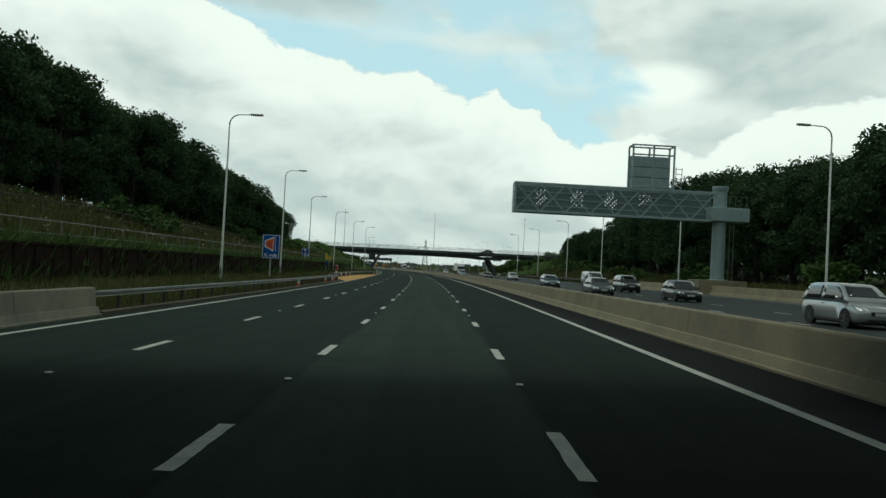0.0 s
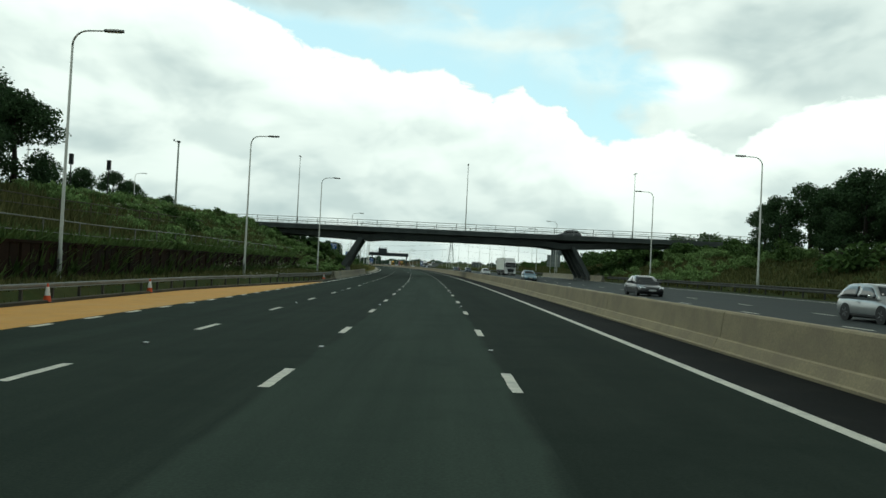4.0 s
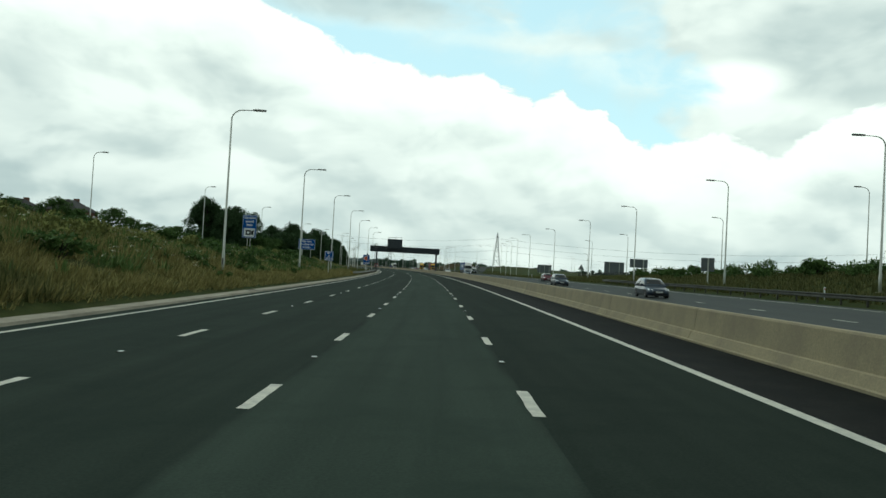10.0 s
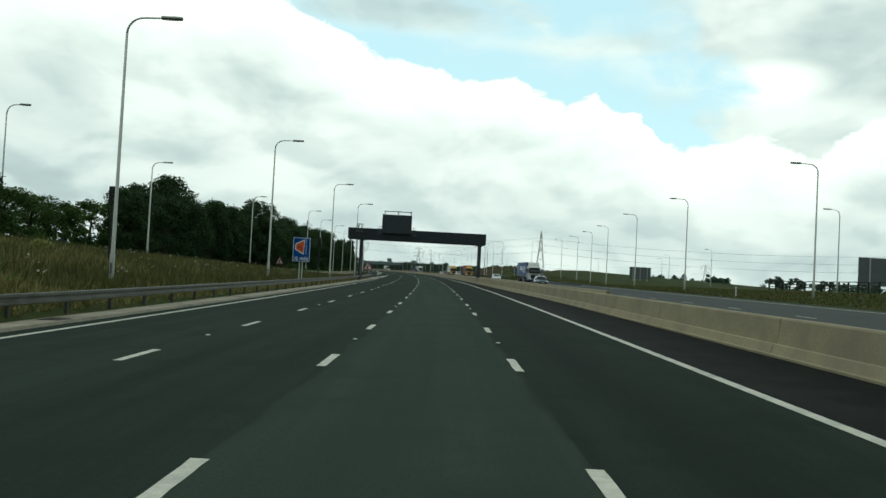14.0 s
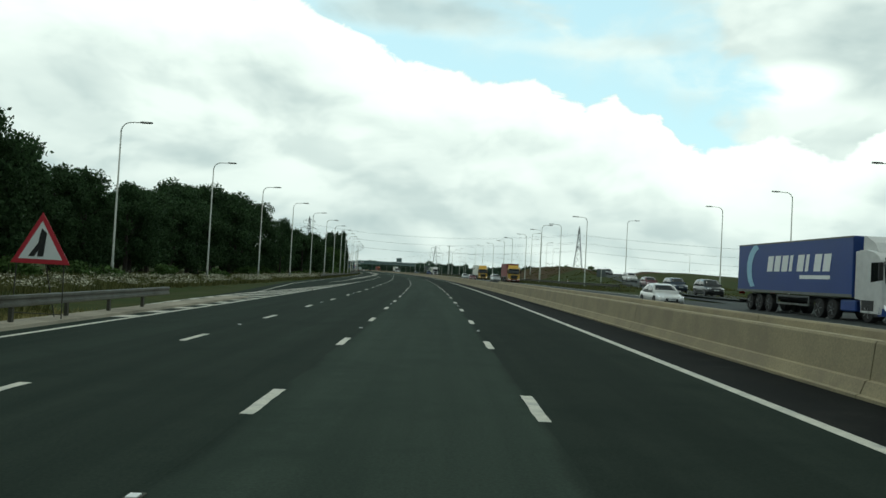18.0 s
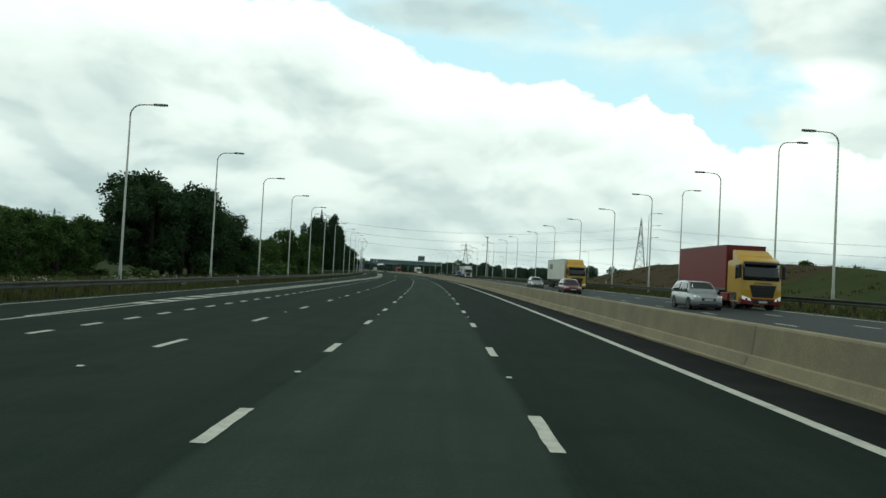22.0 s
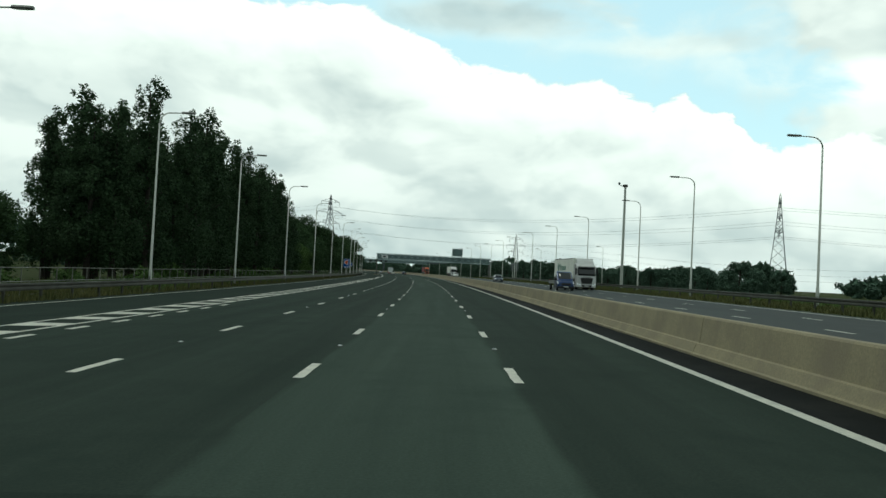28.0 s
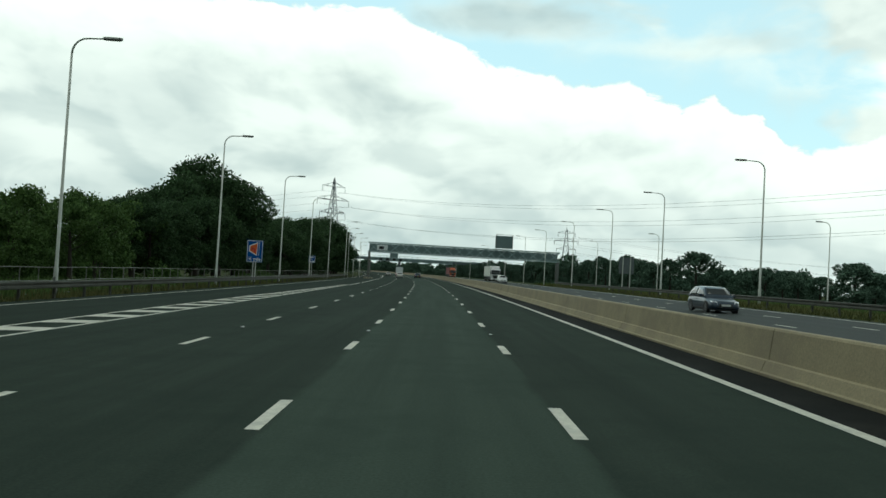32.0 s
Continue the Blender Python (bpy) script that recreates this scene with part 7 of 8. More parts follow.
def blue_marks(box, n):
    """A pale crescent and plain white blocks where the lettering is."""
    for sd in (-1, 1):
        x = sd * 1.278
        arc = []
        for i in range(9):
            a = radians(100 + i * 17)
            arc.append((-n + 2.9 + 1.9 * math.cos(a) * 0.8, 2.6 + 1.45 * math.sin(a)))
        inner = []
        for i in range(9):
            a = radians(100 + i * 17)
            inner.append((-n + 3.3 + 1.7 * math.cos(a) * 0.7, 2.5 + 1.25 * math.sin(a)))
        pts = arc + inner[::-1]
        part("emblem", Geo().loft([[(x, y, z) for y, z in pts], [(x + sd * 0.006, y, z) for y, z in pts]]), M["pale_blue"], box, "pale blue crescent emblem")
        for k in range(8):
            y = -n + 4.3 + k * 0.93
            w = 0.35 if k in (3, 5) else 0.72
            part("lettering_block", Geo().loft([[(x + d, y, 2.35), (x + d, y + w, 2.35), (x + d, y + w + 0.18, 3.25), (x + d, y + 0.18, 3.25)] for d in (0.0, sd * 0.006)]), M["sign_white"], box)
        part("lettering_bar", Geo().box(min(x, x + sd * 0.006), max(x, x + sd * 0.006), -n + 8.4, -n + 11.6, 1.95, 2.15), M["sign_white"], box)


def green_marks(box, n):
    for sd in (-1, 1):
        x = sd * 1.278
        lo, hi = min(x, x + sd * 0.006), max(x, x + sd * 0.006)
        for k in range(5):
            y = -n + 2.6 + k * 0.28
            part("emblem", Geo().box(lo, hi, y, y + 0.2, 2.0 + abs(k - 2) * 0.35, 3.5 - abs(k - 2) * 0.12), M["leaf_green"], box, "green leaf-shaped emblem")
        for k in range(7):
            y = -n + 4.5 + k * 0.62
            part("lettering_block", Geo().box(lo, hi, y, y + 0.44, 2.45, 3.35 if k in (0,) else 3.05), M["leaf_green"], box)
        part("lettering_bar", Geo().box(lo, hi, -n + 4.5, -n + 8.8, 1.95, 2.02), M["leaf_green"], box)


def grey_marks(box, n):
    for sd in (-1, 1):
        x = sd * 1.278
        lo, hi = min(x, x + sd * 0.006), max(x, x + sd * 0.006)
        for k in range(4):
            part("lettering_block", Geo().box(lo, hi, -n + 2.0 + k * 0.7, -n + 2.5 + k * 0.7, 2.7, 3.4), M["sign_back"], box)


M["pale_blue"] = material("pale_blue_vinyl", (0.35, 0.58, 0.72), (0.28, 0.52, 0.68), 0.5)
M["leaf_green"] = material("green_vinyl", (0.03, 0.16, 0.10), (0.04, 0.19, 0.12), 0.5)
M["curtain_blue"] = material("blue_curtain_side", (0.016, 0.05, 0.22), (0.02, 0.06, 0.26), 0.45, scale=0.8, stain=(0.02, 0.05, 0.18))
M["trailer_white"] = material("white_trailer_panel", (0.84, 0.85, 0.76), (0.78, 0.79, 0.70), 0.45, scale=0.6, stain=(0.66, 0.66, 0.58), stain_scale=0.5)
M["trailer_red"] = material("red_trailer_steel", (0.22, 0.02, 0.02), (0.18, 0.02, 0.02), 0.5)
SILVER, BLACK, GREY, WHITE = car_paint("silver_paint", (0.42, 0.43, 0.43), 0.5), car_paint("black_paint", (0.012, 0.013, 0.015)), car_paint("grey_paint_car", (0.10, 0.105, 0.11), 0.5), car_paint("white_paint", (0.70, 0.70, 0.69), 0.0)
NAVY, PALE, RED, YELLOW, TEAL, BLUE = car_paint("navy_paint", (0.014, 0.03, 0.055)), car_paint("pale_blue_paint", (0.20, 0.30, 0.36), 0.5), car_paint("red_paint", (0.115, 0.006, 0.016)), car_paint("yellow_paint", (0.66, 0.38, 0.02), 0.0), car_paint("dark_teal_paint", (0.02, 0.06, 0.07)), car_paint("blue_van_paint", (0.010, 0.040, 0.15))

for shape, paint, s, u, label in (
        ("mpv", SILVER, 28.0, 16.6, "silver people carrier with dark windows"), ("hatch", BLACK, 52.4, 17.9, "glossy black hatchback with dark windows"),
        ("saloon", GREY, 63.7, 14.6, "dark grey saloon with lit headlights"), 
        ("estate", TEAL, 90.6, 14.9, "dark estate car with roof rails"), ("suv", BLACK, 76.0, 20.2, "black tall car in the middle lane"),
        ("hatch", SILVER, 149.5, 18.0, "silver hatchback on the far lanes"), ("saloon", BLACK, 176.0, 16.0, "black saloon beside the barrier"),
        ("hatch", PALE, 228.5, 14.8, "pale blue hatchback with a glass roof"),
        ("hatch", SILVER, 291.4, 14.9, "silver hatchback with lit headlights"),
        ("hatch", NAVY, 362.0, 17.7, "navy hatchback on the far lanes"), 
        
        ("hatch", NAVY, 402.3, 17.6, "dark blue hatchback with a silver grille"), ("small", RED, 439.2, 22.3, "small dark red car with lit headlights"),
        ("saloon", NAVY, 546.0, 17.6, "dark blue saloon with a chrome grille"), ("saloon", WHITE, 596.0, 15.8, "white saloon with lit headlights"),
        
        ("hatch", RED, 741.0, 14.3, "red hatchback on the far lanes"),
        ("hatch", SILVER, 772.0, 15.4, "silver hatchback beside a yellow lorry"),
        ("hatch", NAVY, 1004.9, 16.6, "dark blue hatchback on the far lanes"),
        ("suv", WHITE, 1128.0, 17.6, "white sport utility car in the distance")):
    car(shape, paint, s, u, label)
car("suv", SILVER, 710.0, 16.4, "silver pickup-like utility car beside a red and yellow truck")
for shape, paint, s, label in (("suv", BLACK, 624.0, "black sport utility car on the ramp"), ("suv", NAVY, 637.5, "dark utility car on the ramp"), ("hatch", RED, 657.0, "dark red car on the ramp"), ("suv", WHITE, 687.0, "white utility car on the ramp"), ("hatch", GREY, 742.0, "grey car high on the ramp")):
    su, sz = slip_at(s)
    slope = (slip_at(s + 4)[1] - sz) / 4
    car(shape, paint, s, su - 1.2, label, z=sz + 0.03 + slope * 2.2, tilt=-math.degrees(math.atan(slope)), group="cars on the ramp")
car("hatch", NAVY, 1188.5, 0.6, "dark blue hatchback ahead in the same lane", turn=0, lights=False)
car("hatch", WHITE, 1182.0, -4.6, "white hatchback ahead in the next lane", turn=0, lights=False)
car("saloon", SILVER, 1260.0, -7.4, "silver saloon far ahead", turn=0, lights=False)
for u, s, paint, label in ((24.0, 252.5, GREY, "grey car crossing the bridge"),):
    car("hatch", paint, s, u, label, turn=90, z=bridge_z(u) - 0.445, group="cars on the bridge")
van(WHITE, 96.0, 21.3, "white delivery van with plain panels")
van(BLUE, 930.5, 16.2, "blue flatbed van with a galvanised bed", L=6.4, W=2.0, H=2.25, box="flat")
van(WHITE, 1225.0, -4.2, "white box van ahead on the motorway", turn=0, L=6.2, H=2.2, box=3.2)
lorry(WHITE, M["trailer_white"], 300.0, 21.4, "white articulated lorry with a plain white trailer", trailer_label="plain off-white box trailer")
lorry(WHITE, M["curtain_blue"], 580.0, 21.4, "white and blue articulated lorry with a blue curtain trailer", trailer_label="blue curtain-sided trailer with white blocks", marks=blue_marks, second=M["curtain_blue"])
lorry(YELLOW, M["trailer_red"], 712.0, 20.4, "yellow and red tractor unit with a tall red body", trailer_label="tall plain red box body", high=3.8, second=car_paint("truck_red", (0.3, 0.02, 0.02)), TL=12.2)
lorry(YELLOW, M["trailer_white"], 768.0, 20.0, "yellow articulated lorry with a white trailer", trailer_label="tall white box trailer", marks=grey_marks)
lorry(WHITE, M["trailer_white"], 938.0, 20.2, "white articulated lorry with a cream trailer", trailer_label="cream refrigerated trailer with green marks", marks=green_marks)
lorry(WHITE, M["trailer_white"], 1165.0, 20.5, "white articulated lorry in the distance", trailer_label="plain white trailer")
lorry(car_paint("truck_orange", (0.5, 0.1, 0.02)), M["trailer_red"], 1290.0, 20.5, "orange lorry in the distance", trailer_label="dark red trailer")


# ---- trees ----
def leaf_cards(centres, radii, count, size, rng, squash=0.8, mat="leaf", name="crown", shell=0.5):
    """Many small leaves, scattered in and on clumps."""
    centres, radii = np.asarray(centres, float), np.asarray(radii, float)
    share = radii ** 2
    pick = rng.choice(len(centres), count, p=share / share.sum())
    d = rng.normal(size=(count, 3))
    d /= np.linalg.norm(d, axis=1)[:, None]
    r = radii[pick] * (shell + (1 - shell) * rng.random(count)) * rng.uniform(0.8, 1.15, count)
    p = centres[pick] + d * r[:, None] * np.array([1, 1, squash])
    a = rng.normal(size=(count, 3)) + d * 0.2
    a /= np.linalg.norm(a, axis=1)[:, None]
    b = np.cross(a, d + rng.normal(size=(count, 3)) * 0.7)
    b /= np.linalg.norm(b, axis=1)[:, None] + 1e-9
    sz = size * rng.uniform(0.6, 1.4, count)[:, None]
    v = np.empty((count, 4, 3))
    v[:, 0], v[:, 1], v[:, 2], v[:, 3] = p - a * sz, p + b * sz * 0.55, p + a * sz, p - b * sz * 0.55
    f = np.arange(count * 4).reshape(-1, 4)
    return raw_mesh(name, v.reshape(-1, 3).tolist(), f.tolist(), M[mat])


def trunk_geo(h, r, limbs, rng, fork=0.45, reach=0.36):
    g = Geo()
    lean = rng.uniform(-0.4, 0.4, 2)
    pts = [(lean[0] * t * t, lean[1] * t * t, h * t) for t in (-0.03, 0.02, 0.25, 0.5, 0.75, 1.0)]
    g.path(pts, [r * 1.5, r * 1.15, r * 0.9, r * 0.65, r * 0.4, r * 0.12], 8)
    tips = []
    for i in range(limbs):
        t = fork + (0.95 - fork) * (i + 0.5) / limbs
        a = i * 2.4 + rng.uniform(-0.4, 0.4)
        ln = h * reach * (1.15 - t) * rng.uniform(0.8, 1.3) + 0.8
        z = h * t
        p0 = Vector((lean[0] * t * t, lean[1] * t * t, z))
        p1 = p0 + Vector((math.cos(a) * ln * 0.5, math.sin(a) * ln * 0.5, ln * 0.35))
        p2 = p0 + Vector((math.cos(a) * ln, math.sin(a) * ln, ln * 0.75))
        g.path([p0, p1, p2], [r * 0.4 * (1.1 - t), r * 0.25 * (1.1 - t), 0.02], 5)
        tips.append(p2)
    return g, tips


def broadleaf(seed, h, spread, leaves, mat="leaf", low=0.12, leaf=0.24):
    rng = np.random.default_rng(seed)
    g, tips = trunk_geo(h * 0.85, h * 0.022 + 0.05, 9, rng)
    cs, rs = [], []
    for t in tips:
        cs.append(tuple(t))
        rs.append(spread * rng.uniform(0.28, 0.42))
    for i in range(34):
        t = rng.uniform(low, 1.0)
        w = math.sin(math.pi * min(1, 0.16 + t * 0.80)) ** 0.8
        a = rng.uniform(0, 2 * math.pi)
        q = spread * w * rng.uniform(0.5, 1.0)
        cs.append((math.cos(a) * q, math.sin(a) * q, h * t * rng.uniform(0.92, 1.0)))
        rs.append(spread * rng.uniform(0.20, 0.40))
    return g.mesh("trunk", M["bark"]), leaf_cards(cs, rs, leaves, leaf, rng, 0.85, mat)


def poplar(seed, h, spread, leaves):
    rng = np.random.default_rng(seed)
    g, tips = trunk_geo(h * 0.95, 0.24, 12, rng, 0.2, 0.07)
    cs, rs = [], []
    for i in range(60):
        t = rng.uniform(0.12, 1.0)
        w = spread * (0.22 + 0.78 * math.sin(math.pi * min(1.0, 0.26 + t * 0.64)))
        a = rng.uniform(0, 2 * math.pi)
        q = w * rng.uniform(0.2, 0.85)
        cs.append((math.cos(a) * q, math.sin(a) * q, h * t))
        rs.append(rng.uniform(0.4, 1.0) * (1.25 - 0.75 * t))
    for i in range(12):
        t = 0.55 + 0.45 * i / 11
        cs.append((rng.normal() * 0.2, rng.normal() * 0.2, h * t))
        rs.append(1.25 - 1.0 * (t - 0.55) / 0.45 * 0.85)
    return g.mesh("trunk", M["bark"]), leaf_cards(cs, rs, leaves, 0.125, rng, 1.6, "leaf_poplar")


def bush(seed, h, spread, leaves, mat="leaf_bush"):
    rng = np.random.default_rng(seed)
    g = Geo()
    cs, rs = [], []
    for i in range(7):
        a, q = rng.uniform(0, 6.28), rng.uniform(0.2, 0.8) * spread
        tip = (math.cos(a) * q, math.sin(a) * q, h * rng.uniform(0.4, 0.9))
        g.path([(0, 0, -0.1), (tip[0] * 0.4, tip[1] * 0.4, tip[2] * 0.5), tip], [0.05, 0.035, 0.012], 5)
    for i in range(16):
        a, q = rng.uniform(0, 6.28), rng.uniform(0.0, 0.9) * spread
        cs.append((math.cos(a) * q, math.sin(a) * q, h * rng.uniform(0.2, 0.85) * (1.1 - 0.4 * q / spread)))
        rs.append(rng.uniform(0.25, 0.45) * min(h, spread))
    return g.mesh("stem", M["bark"]), leaf_cards(cs, rs, leaves, 0.16, rng, 0.8, mat)


OAKS = [broadleaf(10 + i, 12.0, 4.2, 11500, leaf=0.18) for i in range(5)]
YOUNG = [broadleaf(30 + i, 7.0, 2.6, 6500, "leaf_bush", 0.05, 0.135) for i in range(3)]
FAR_TREES = [broadleaf(60 + i, 9.0, 3.0, 4600, "leaf_hazed", 0.0, 0.21) for i in range(3)]
POPLARS = [poplar(40 + i, 17.0, 2.5, 12000) for i in range(4)]
BUSHES = [bush(50 + i, 1.9, 1.7, 900) for i in range(4)]
plant_rng = random.Random(77)


def plant(kind, name, s, u, h, label, group, base_h, wide=1.0):
    t, c = kind[plant_rng.randrange(len(kind))]
    k = h / base_h
    root = thing(name, pose_road(s, u, land(s, u) - 0.05, plant_rng.uniform(0, 360)), label, name.replace("_", " ") if name == "bush" else "tree", group)
    root.scale = (k * wide, k * wide, k)
    new_t = new("stem" if name == "bush" else "trunk", t)
    new_c = new("crown", c)
    new_t.parent = new_c.parent = root


def wood(kind, name, s0, s1, u0, u1, gap, h_of, label, group, base_h, wide=1.0):
    rows = max(1, round(abs(u1 - u0) / gap))
    for r in range(rows):
        s = s0 + (r % 2) * gap * 0.5
        while s < s1:
            u = u0 + (u1 - u0) * (r + 0.5) / rows + plant_rng.uniform(-1.2, 1.2)
            h = h_of(s) * plant_rng.uniform(0.82, 1.10) * (1.0 + 0.07 * r)
            plant(kind, name, s + plant_rng.uniform(-1.5, 1.5), u, h, label, group, base_h, wide * plant_rng.uniform(0.9, 1.2))
            s += gap * plant_rng.uniform(0.85, 1.15)


wood(OAKS, "woodland_tree", -25, 186, -29.5, -47, 5.8, lambda s: lerp_table([(-30, 10.5), (55, 11.0), (84, 13.0), (104, 11.5), (113, 10.0), (150, 9.6), (175, 9.0), (188, 8.8)], s), "dark leafy broadleaf tree in the wood on the bank", "wood above the verge", 12.0)
wood(OAKS, "woodland_tree", 30, 224, 40, 54, 6.4, lambda s: lerp_table([(30, 13.5), (78, 14), (105, 15.0), (125, 15.0), (140, 13.2), (160, 11.5), (215, 8.0)], s), "dark leafy broadleaf tree beyond the opposite carriageway", "wood across the road", 12.0, 1.05)
wood(OAKS, "woodland_tree", 463, 489, -38, -48, 6.0, lambda s: lerp_table([(463, 9.6), (480, 10.6), (498, 11.8)], s), "dark broadleaf tree behind the blue sign", "trees behind the signs", 12.0)
for s_first, u_near, u_back in ((508, -30, -38), (534, -38, -46)):
    wood(OAKS, "woodland_tree", s_first, 566, u_near, u_back, 6.0, lambda s: lerp_table([(508, 7.6), (525, 10.2), (566, 10.6)], s), "dark broadleaf tree beside the gantry", "trees behind the gantry", 12.0)
wood(OAKS, "woodland_tree", 566, 700, -28.5, -42, 6.0, lambda s: lerp_table([(566, 12.5), (573, 9.6), (583, 11.4), (616, 10.8), (628, 9.6), (650, 11.0), (664, 12.5), (685, 13.2), (700, 12.5)], s), "dark broadleaf tree beside the slip lane", "wood beside the slip lane", 12.0)
wood(OAKS, "woodland_tree", 748, 774, -26.5, -34, 5.0, lambda s: 11.2 - abs(s - 757) * 0.16, "round dark tree of a clump beside the road", "round clump of trees", 12.0, 1.15)
wood(YOUNG, "young_tree", 704, 750, -33, -42, 5.0, lambda s: 5.6, "low green tree behind the verge", "young trees by the slip lane", 7.0, 1.2)
wood(YOUNG, "young_tree", 783, 884, -27, -40, 5.6, lambda s: lerp_table([(783, 7.4), (795, 6.2), (804, 5.2), (818, 7.6), (832, 5.2), (860, 5.5), (884, 8.0)], s), "green young tree beside the slip lane", "young trees by the slip lane", 7.0, 1.15)
for s_first, u_row in ((903, -27), (904, -30.5), (908, -34)):
    wood(POPLARS, "poplar", s_first, 1004, u_row + 1.5, u_row - 1.5, 4.4, lambda s: lerp_table([(890, 12.0), (904, 16.2), (932, 17.3), (975, 18.3), (986, 17.5), (997, 14.5), (1004, 11.5)], s) * (0.99 + 0.09 * math.sin(s * 0.9 + u_row)), "tall slim poplar in a dense row", "row of poplars", 17.0, 1.15)
wood(OAKS, "woodland_tree", 882, 902, -31, -45, 5.5, lambda s: 7.8, "dark tree behind the first poplars", "trees behind the poplars", 12.0, 1.2)
wood(YOUNG, "young_tree", 1008, 1040, -26, -38, 5.2, lambda s: lerp_table([(1006, 5.0), (1040, 8.0)], s), "green tree beyond the poplars", "trees beyond the poplars", 7.0)
wood(OAKS, "woodland_tree", 1042, 1092, -26, -36, 5.4, lambda s: lerp_table([(1042, 9.2), (1056, 10.4), (1065, 11.2), (1072, 15.2), (1079, 15.2), (1086, 11), (1092, 8)], s), "tall leafy tree beyond the poplars", "trees beyond the poplars", 12.0)
wood(OAKS, "woodland_tree", 1102, 1290, -24, -38, 9.0, lambda s: lerp_table([(1102, 9), (1180, 15), (1290, 14)], s), "dark broadleaf tree near the far gantry", "trees near the far gantry", 12.0, 1.3)
wood(OAKS, "woodland_tree", 245, 300, -52, -64, 11.0, lambda s: 9.0, "dark tree on the top of the bank", "trees above the bank", 12.0)
wood(YOUNG, "young_tree", 486, 512, -34, -46, 6.0, lambda s: 5.0, "low green tree behind the verge", "trees behind the signs", 7.0, 1.2)
wood(YOUNG, "young_tree", 300, 458, -44, -54, 10.0, lambda s: 4.6, "low green tree along the top of the bank", "trees above the bank", 7.0, 1.2)
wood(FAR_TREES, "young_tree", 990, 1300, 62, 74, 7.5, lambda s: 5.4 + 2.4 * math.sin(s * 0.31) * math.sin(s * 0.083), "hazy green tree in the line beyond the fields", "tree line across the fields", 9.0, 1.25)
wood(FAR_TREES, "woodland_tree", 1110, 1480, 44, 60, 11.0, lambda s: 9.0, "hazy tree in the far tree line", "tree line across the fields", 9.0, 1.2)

# bushes on the banks
bush_rng = random.Random(5)
for s0, s1, u0, u1, n, h0, h1, group in ((262, 330, -15, -30, 46, 1.0, 2.4, "bushes on the bank"), (330, 440, -15, -36, 52, 0.7, 1.9, "bushes on the bank"), (-10, 185, -23, -29, 18, 1.0, 2.4, "bushes below the wood"),
                                  (190, 247, -22, -36, 16, 0.8, 1.8, "bushes by the bridge"), (225, 330, 34, 48, 20, 1.2, 2.8, "bushes across the road"), (255, 345, 44, 56, 20, 2.6, 4.6, "bushes across the road"), (330, 470, 40, 54, 10, 0.9, 2.0, "bushes across the road"),
                                  (566, 700, -23.5, -28, 18, 0.8, 1.8, "bushes beside the slip lane"), (760, 880, 46, 60, 8, 0.9, 1.8, "bushes on the mound"), (30, 225, 36.5, 41, 20, 1.6, 3.2, "bushes below the far wood"), (884, 1080, -22, -26, 14, 1.0, 2.2, "bushes below the poplars"), (690, 780, -24, -30, 8, 0.7, 1.4, "bushes beside the slip lane"), (778, 886, -25.5, -29, 30, 1.5, 2.8, "bushes below the young trees"), (300, 425, 33, 44, 14, 0.9, 2.0, "bushes across the road")):
    for i in range(n):
        s, u = bush_rng.uniform(s0, s1), bush_rng.uniform(u0, u1)
        if 245 < s < 262 and -27 < u < 46:
            continue
        plant(BUSHES, "bush", s, u, bush_rng.uniform(h0, h1), "low leafy green bush on the bank", group, 1.9, bush_rng.uniform(0.9, 1.5))


plant(YOUNG, "young_tree", 819, -27.4, 9.0, "taller young tree that rises over its neighbours", "young trees by the slip lane", 7.0, 0.9)
plant(YOUNG, "young_tree", 821, -24.6, 8.3, "taller young tree that rises over its neighbours", "young trees by the slip lane", 7.0, 0.8)
plant(OAKS, "woodland_tree", 701.5, -27.6, 11.0, "tall slim tree at the end of the wood", "wood beside the slip lane", 12.0, 0.7)
plant(OAKS, "woodland_tree", 709.5, -28.8, 7.4, "smaller tree beyond the end of the wood", "wood beside the slip lane", 12.0, 0.95)


# ---- low thickets ----
def thicket(s0, s1, u0, u1, clumps, h0, h1, leaves, label, seed, wide=1.2, low=-0.15, mat="leaf_bush"):
    rng = np.random.default_rng(seed)
    cs, rs = [], []
    while len(cs) < clumps:
        s, u = rng.uniform(s0, s1), rng.uniform(min(u0, u1), max(u0, u1))
        if noise.noise((s * 0.11, u * 0.16, seed)) < low:
            continue
        h = rng.uniform(h0, h1)
        p = on_road(s, u, land(s, u))
        for k in range(3):
            cs.append((p.x + rng.normal() * 0.5, p.y + rng.normal() * 0.5, p.z + h * rng.uniform(0.2, 0.7)))
            rs.append(h * rng.uniform(0.3, 0.5) * wide)
    me = leaf_cards(cs, rs, leaves, 0.13, rng, 0.75, mat, "bramble_thicket", 0.4)
    tagged(new("bramble_thicket", me), label, "thicket", kind="stuff")


thicket(300, 400, -20, -36, 330, 0.6, 1.6, 46000, "olive green brambles and low shrubs over the bank", 81, mat="leaf_olive")
thicket(345, 405, -14.5, -24, 90, 0.4, 1.0, 13000, "low green brambles among the grass of the bank", 84)
thicket(292, 450, -13.5, -24, 150, 0.35, 0.85, 18000, "low dark shrubs and weeds scattered over the bank", 85, low=0.0)
thicket(178, 246, -25, -35, 190, 0.6, 1.4, 28000, "tall mid-green leafy growth along the crest of the bank", 90, low=-0.5, mat="leaf_weed")
thicket(176, 246, -18.9, -32, 620, 0.45, 1.1, 84000, "mid-green leafy weeds and nettles up the bank", 86, low=-0.5, mat="leaf_weed")
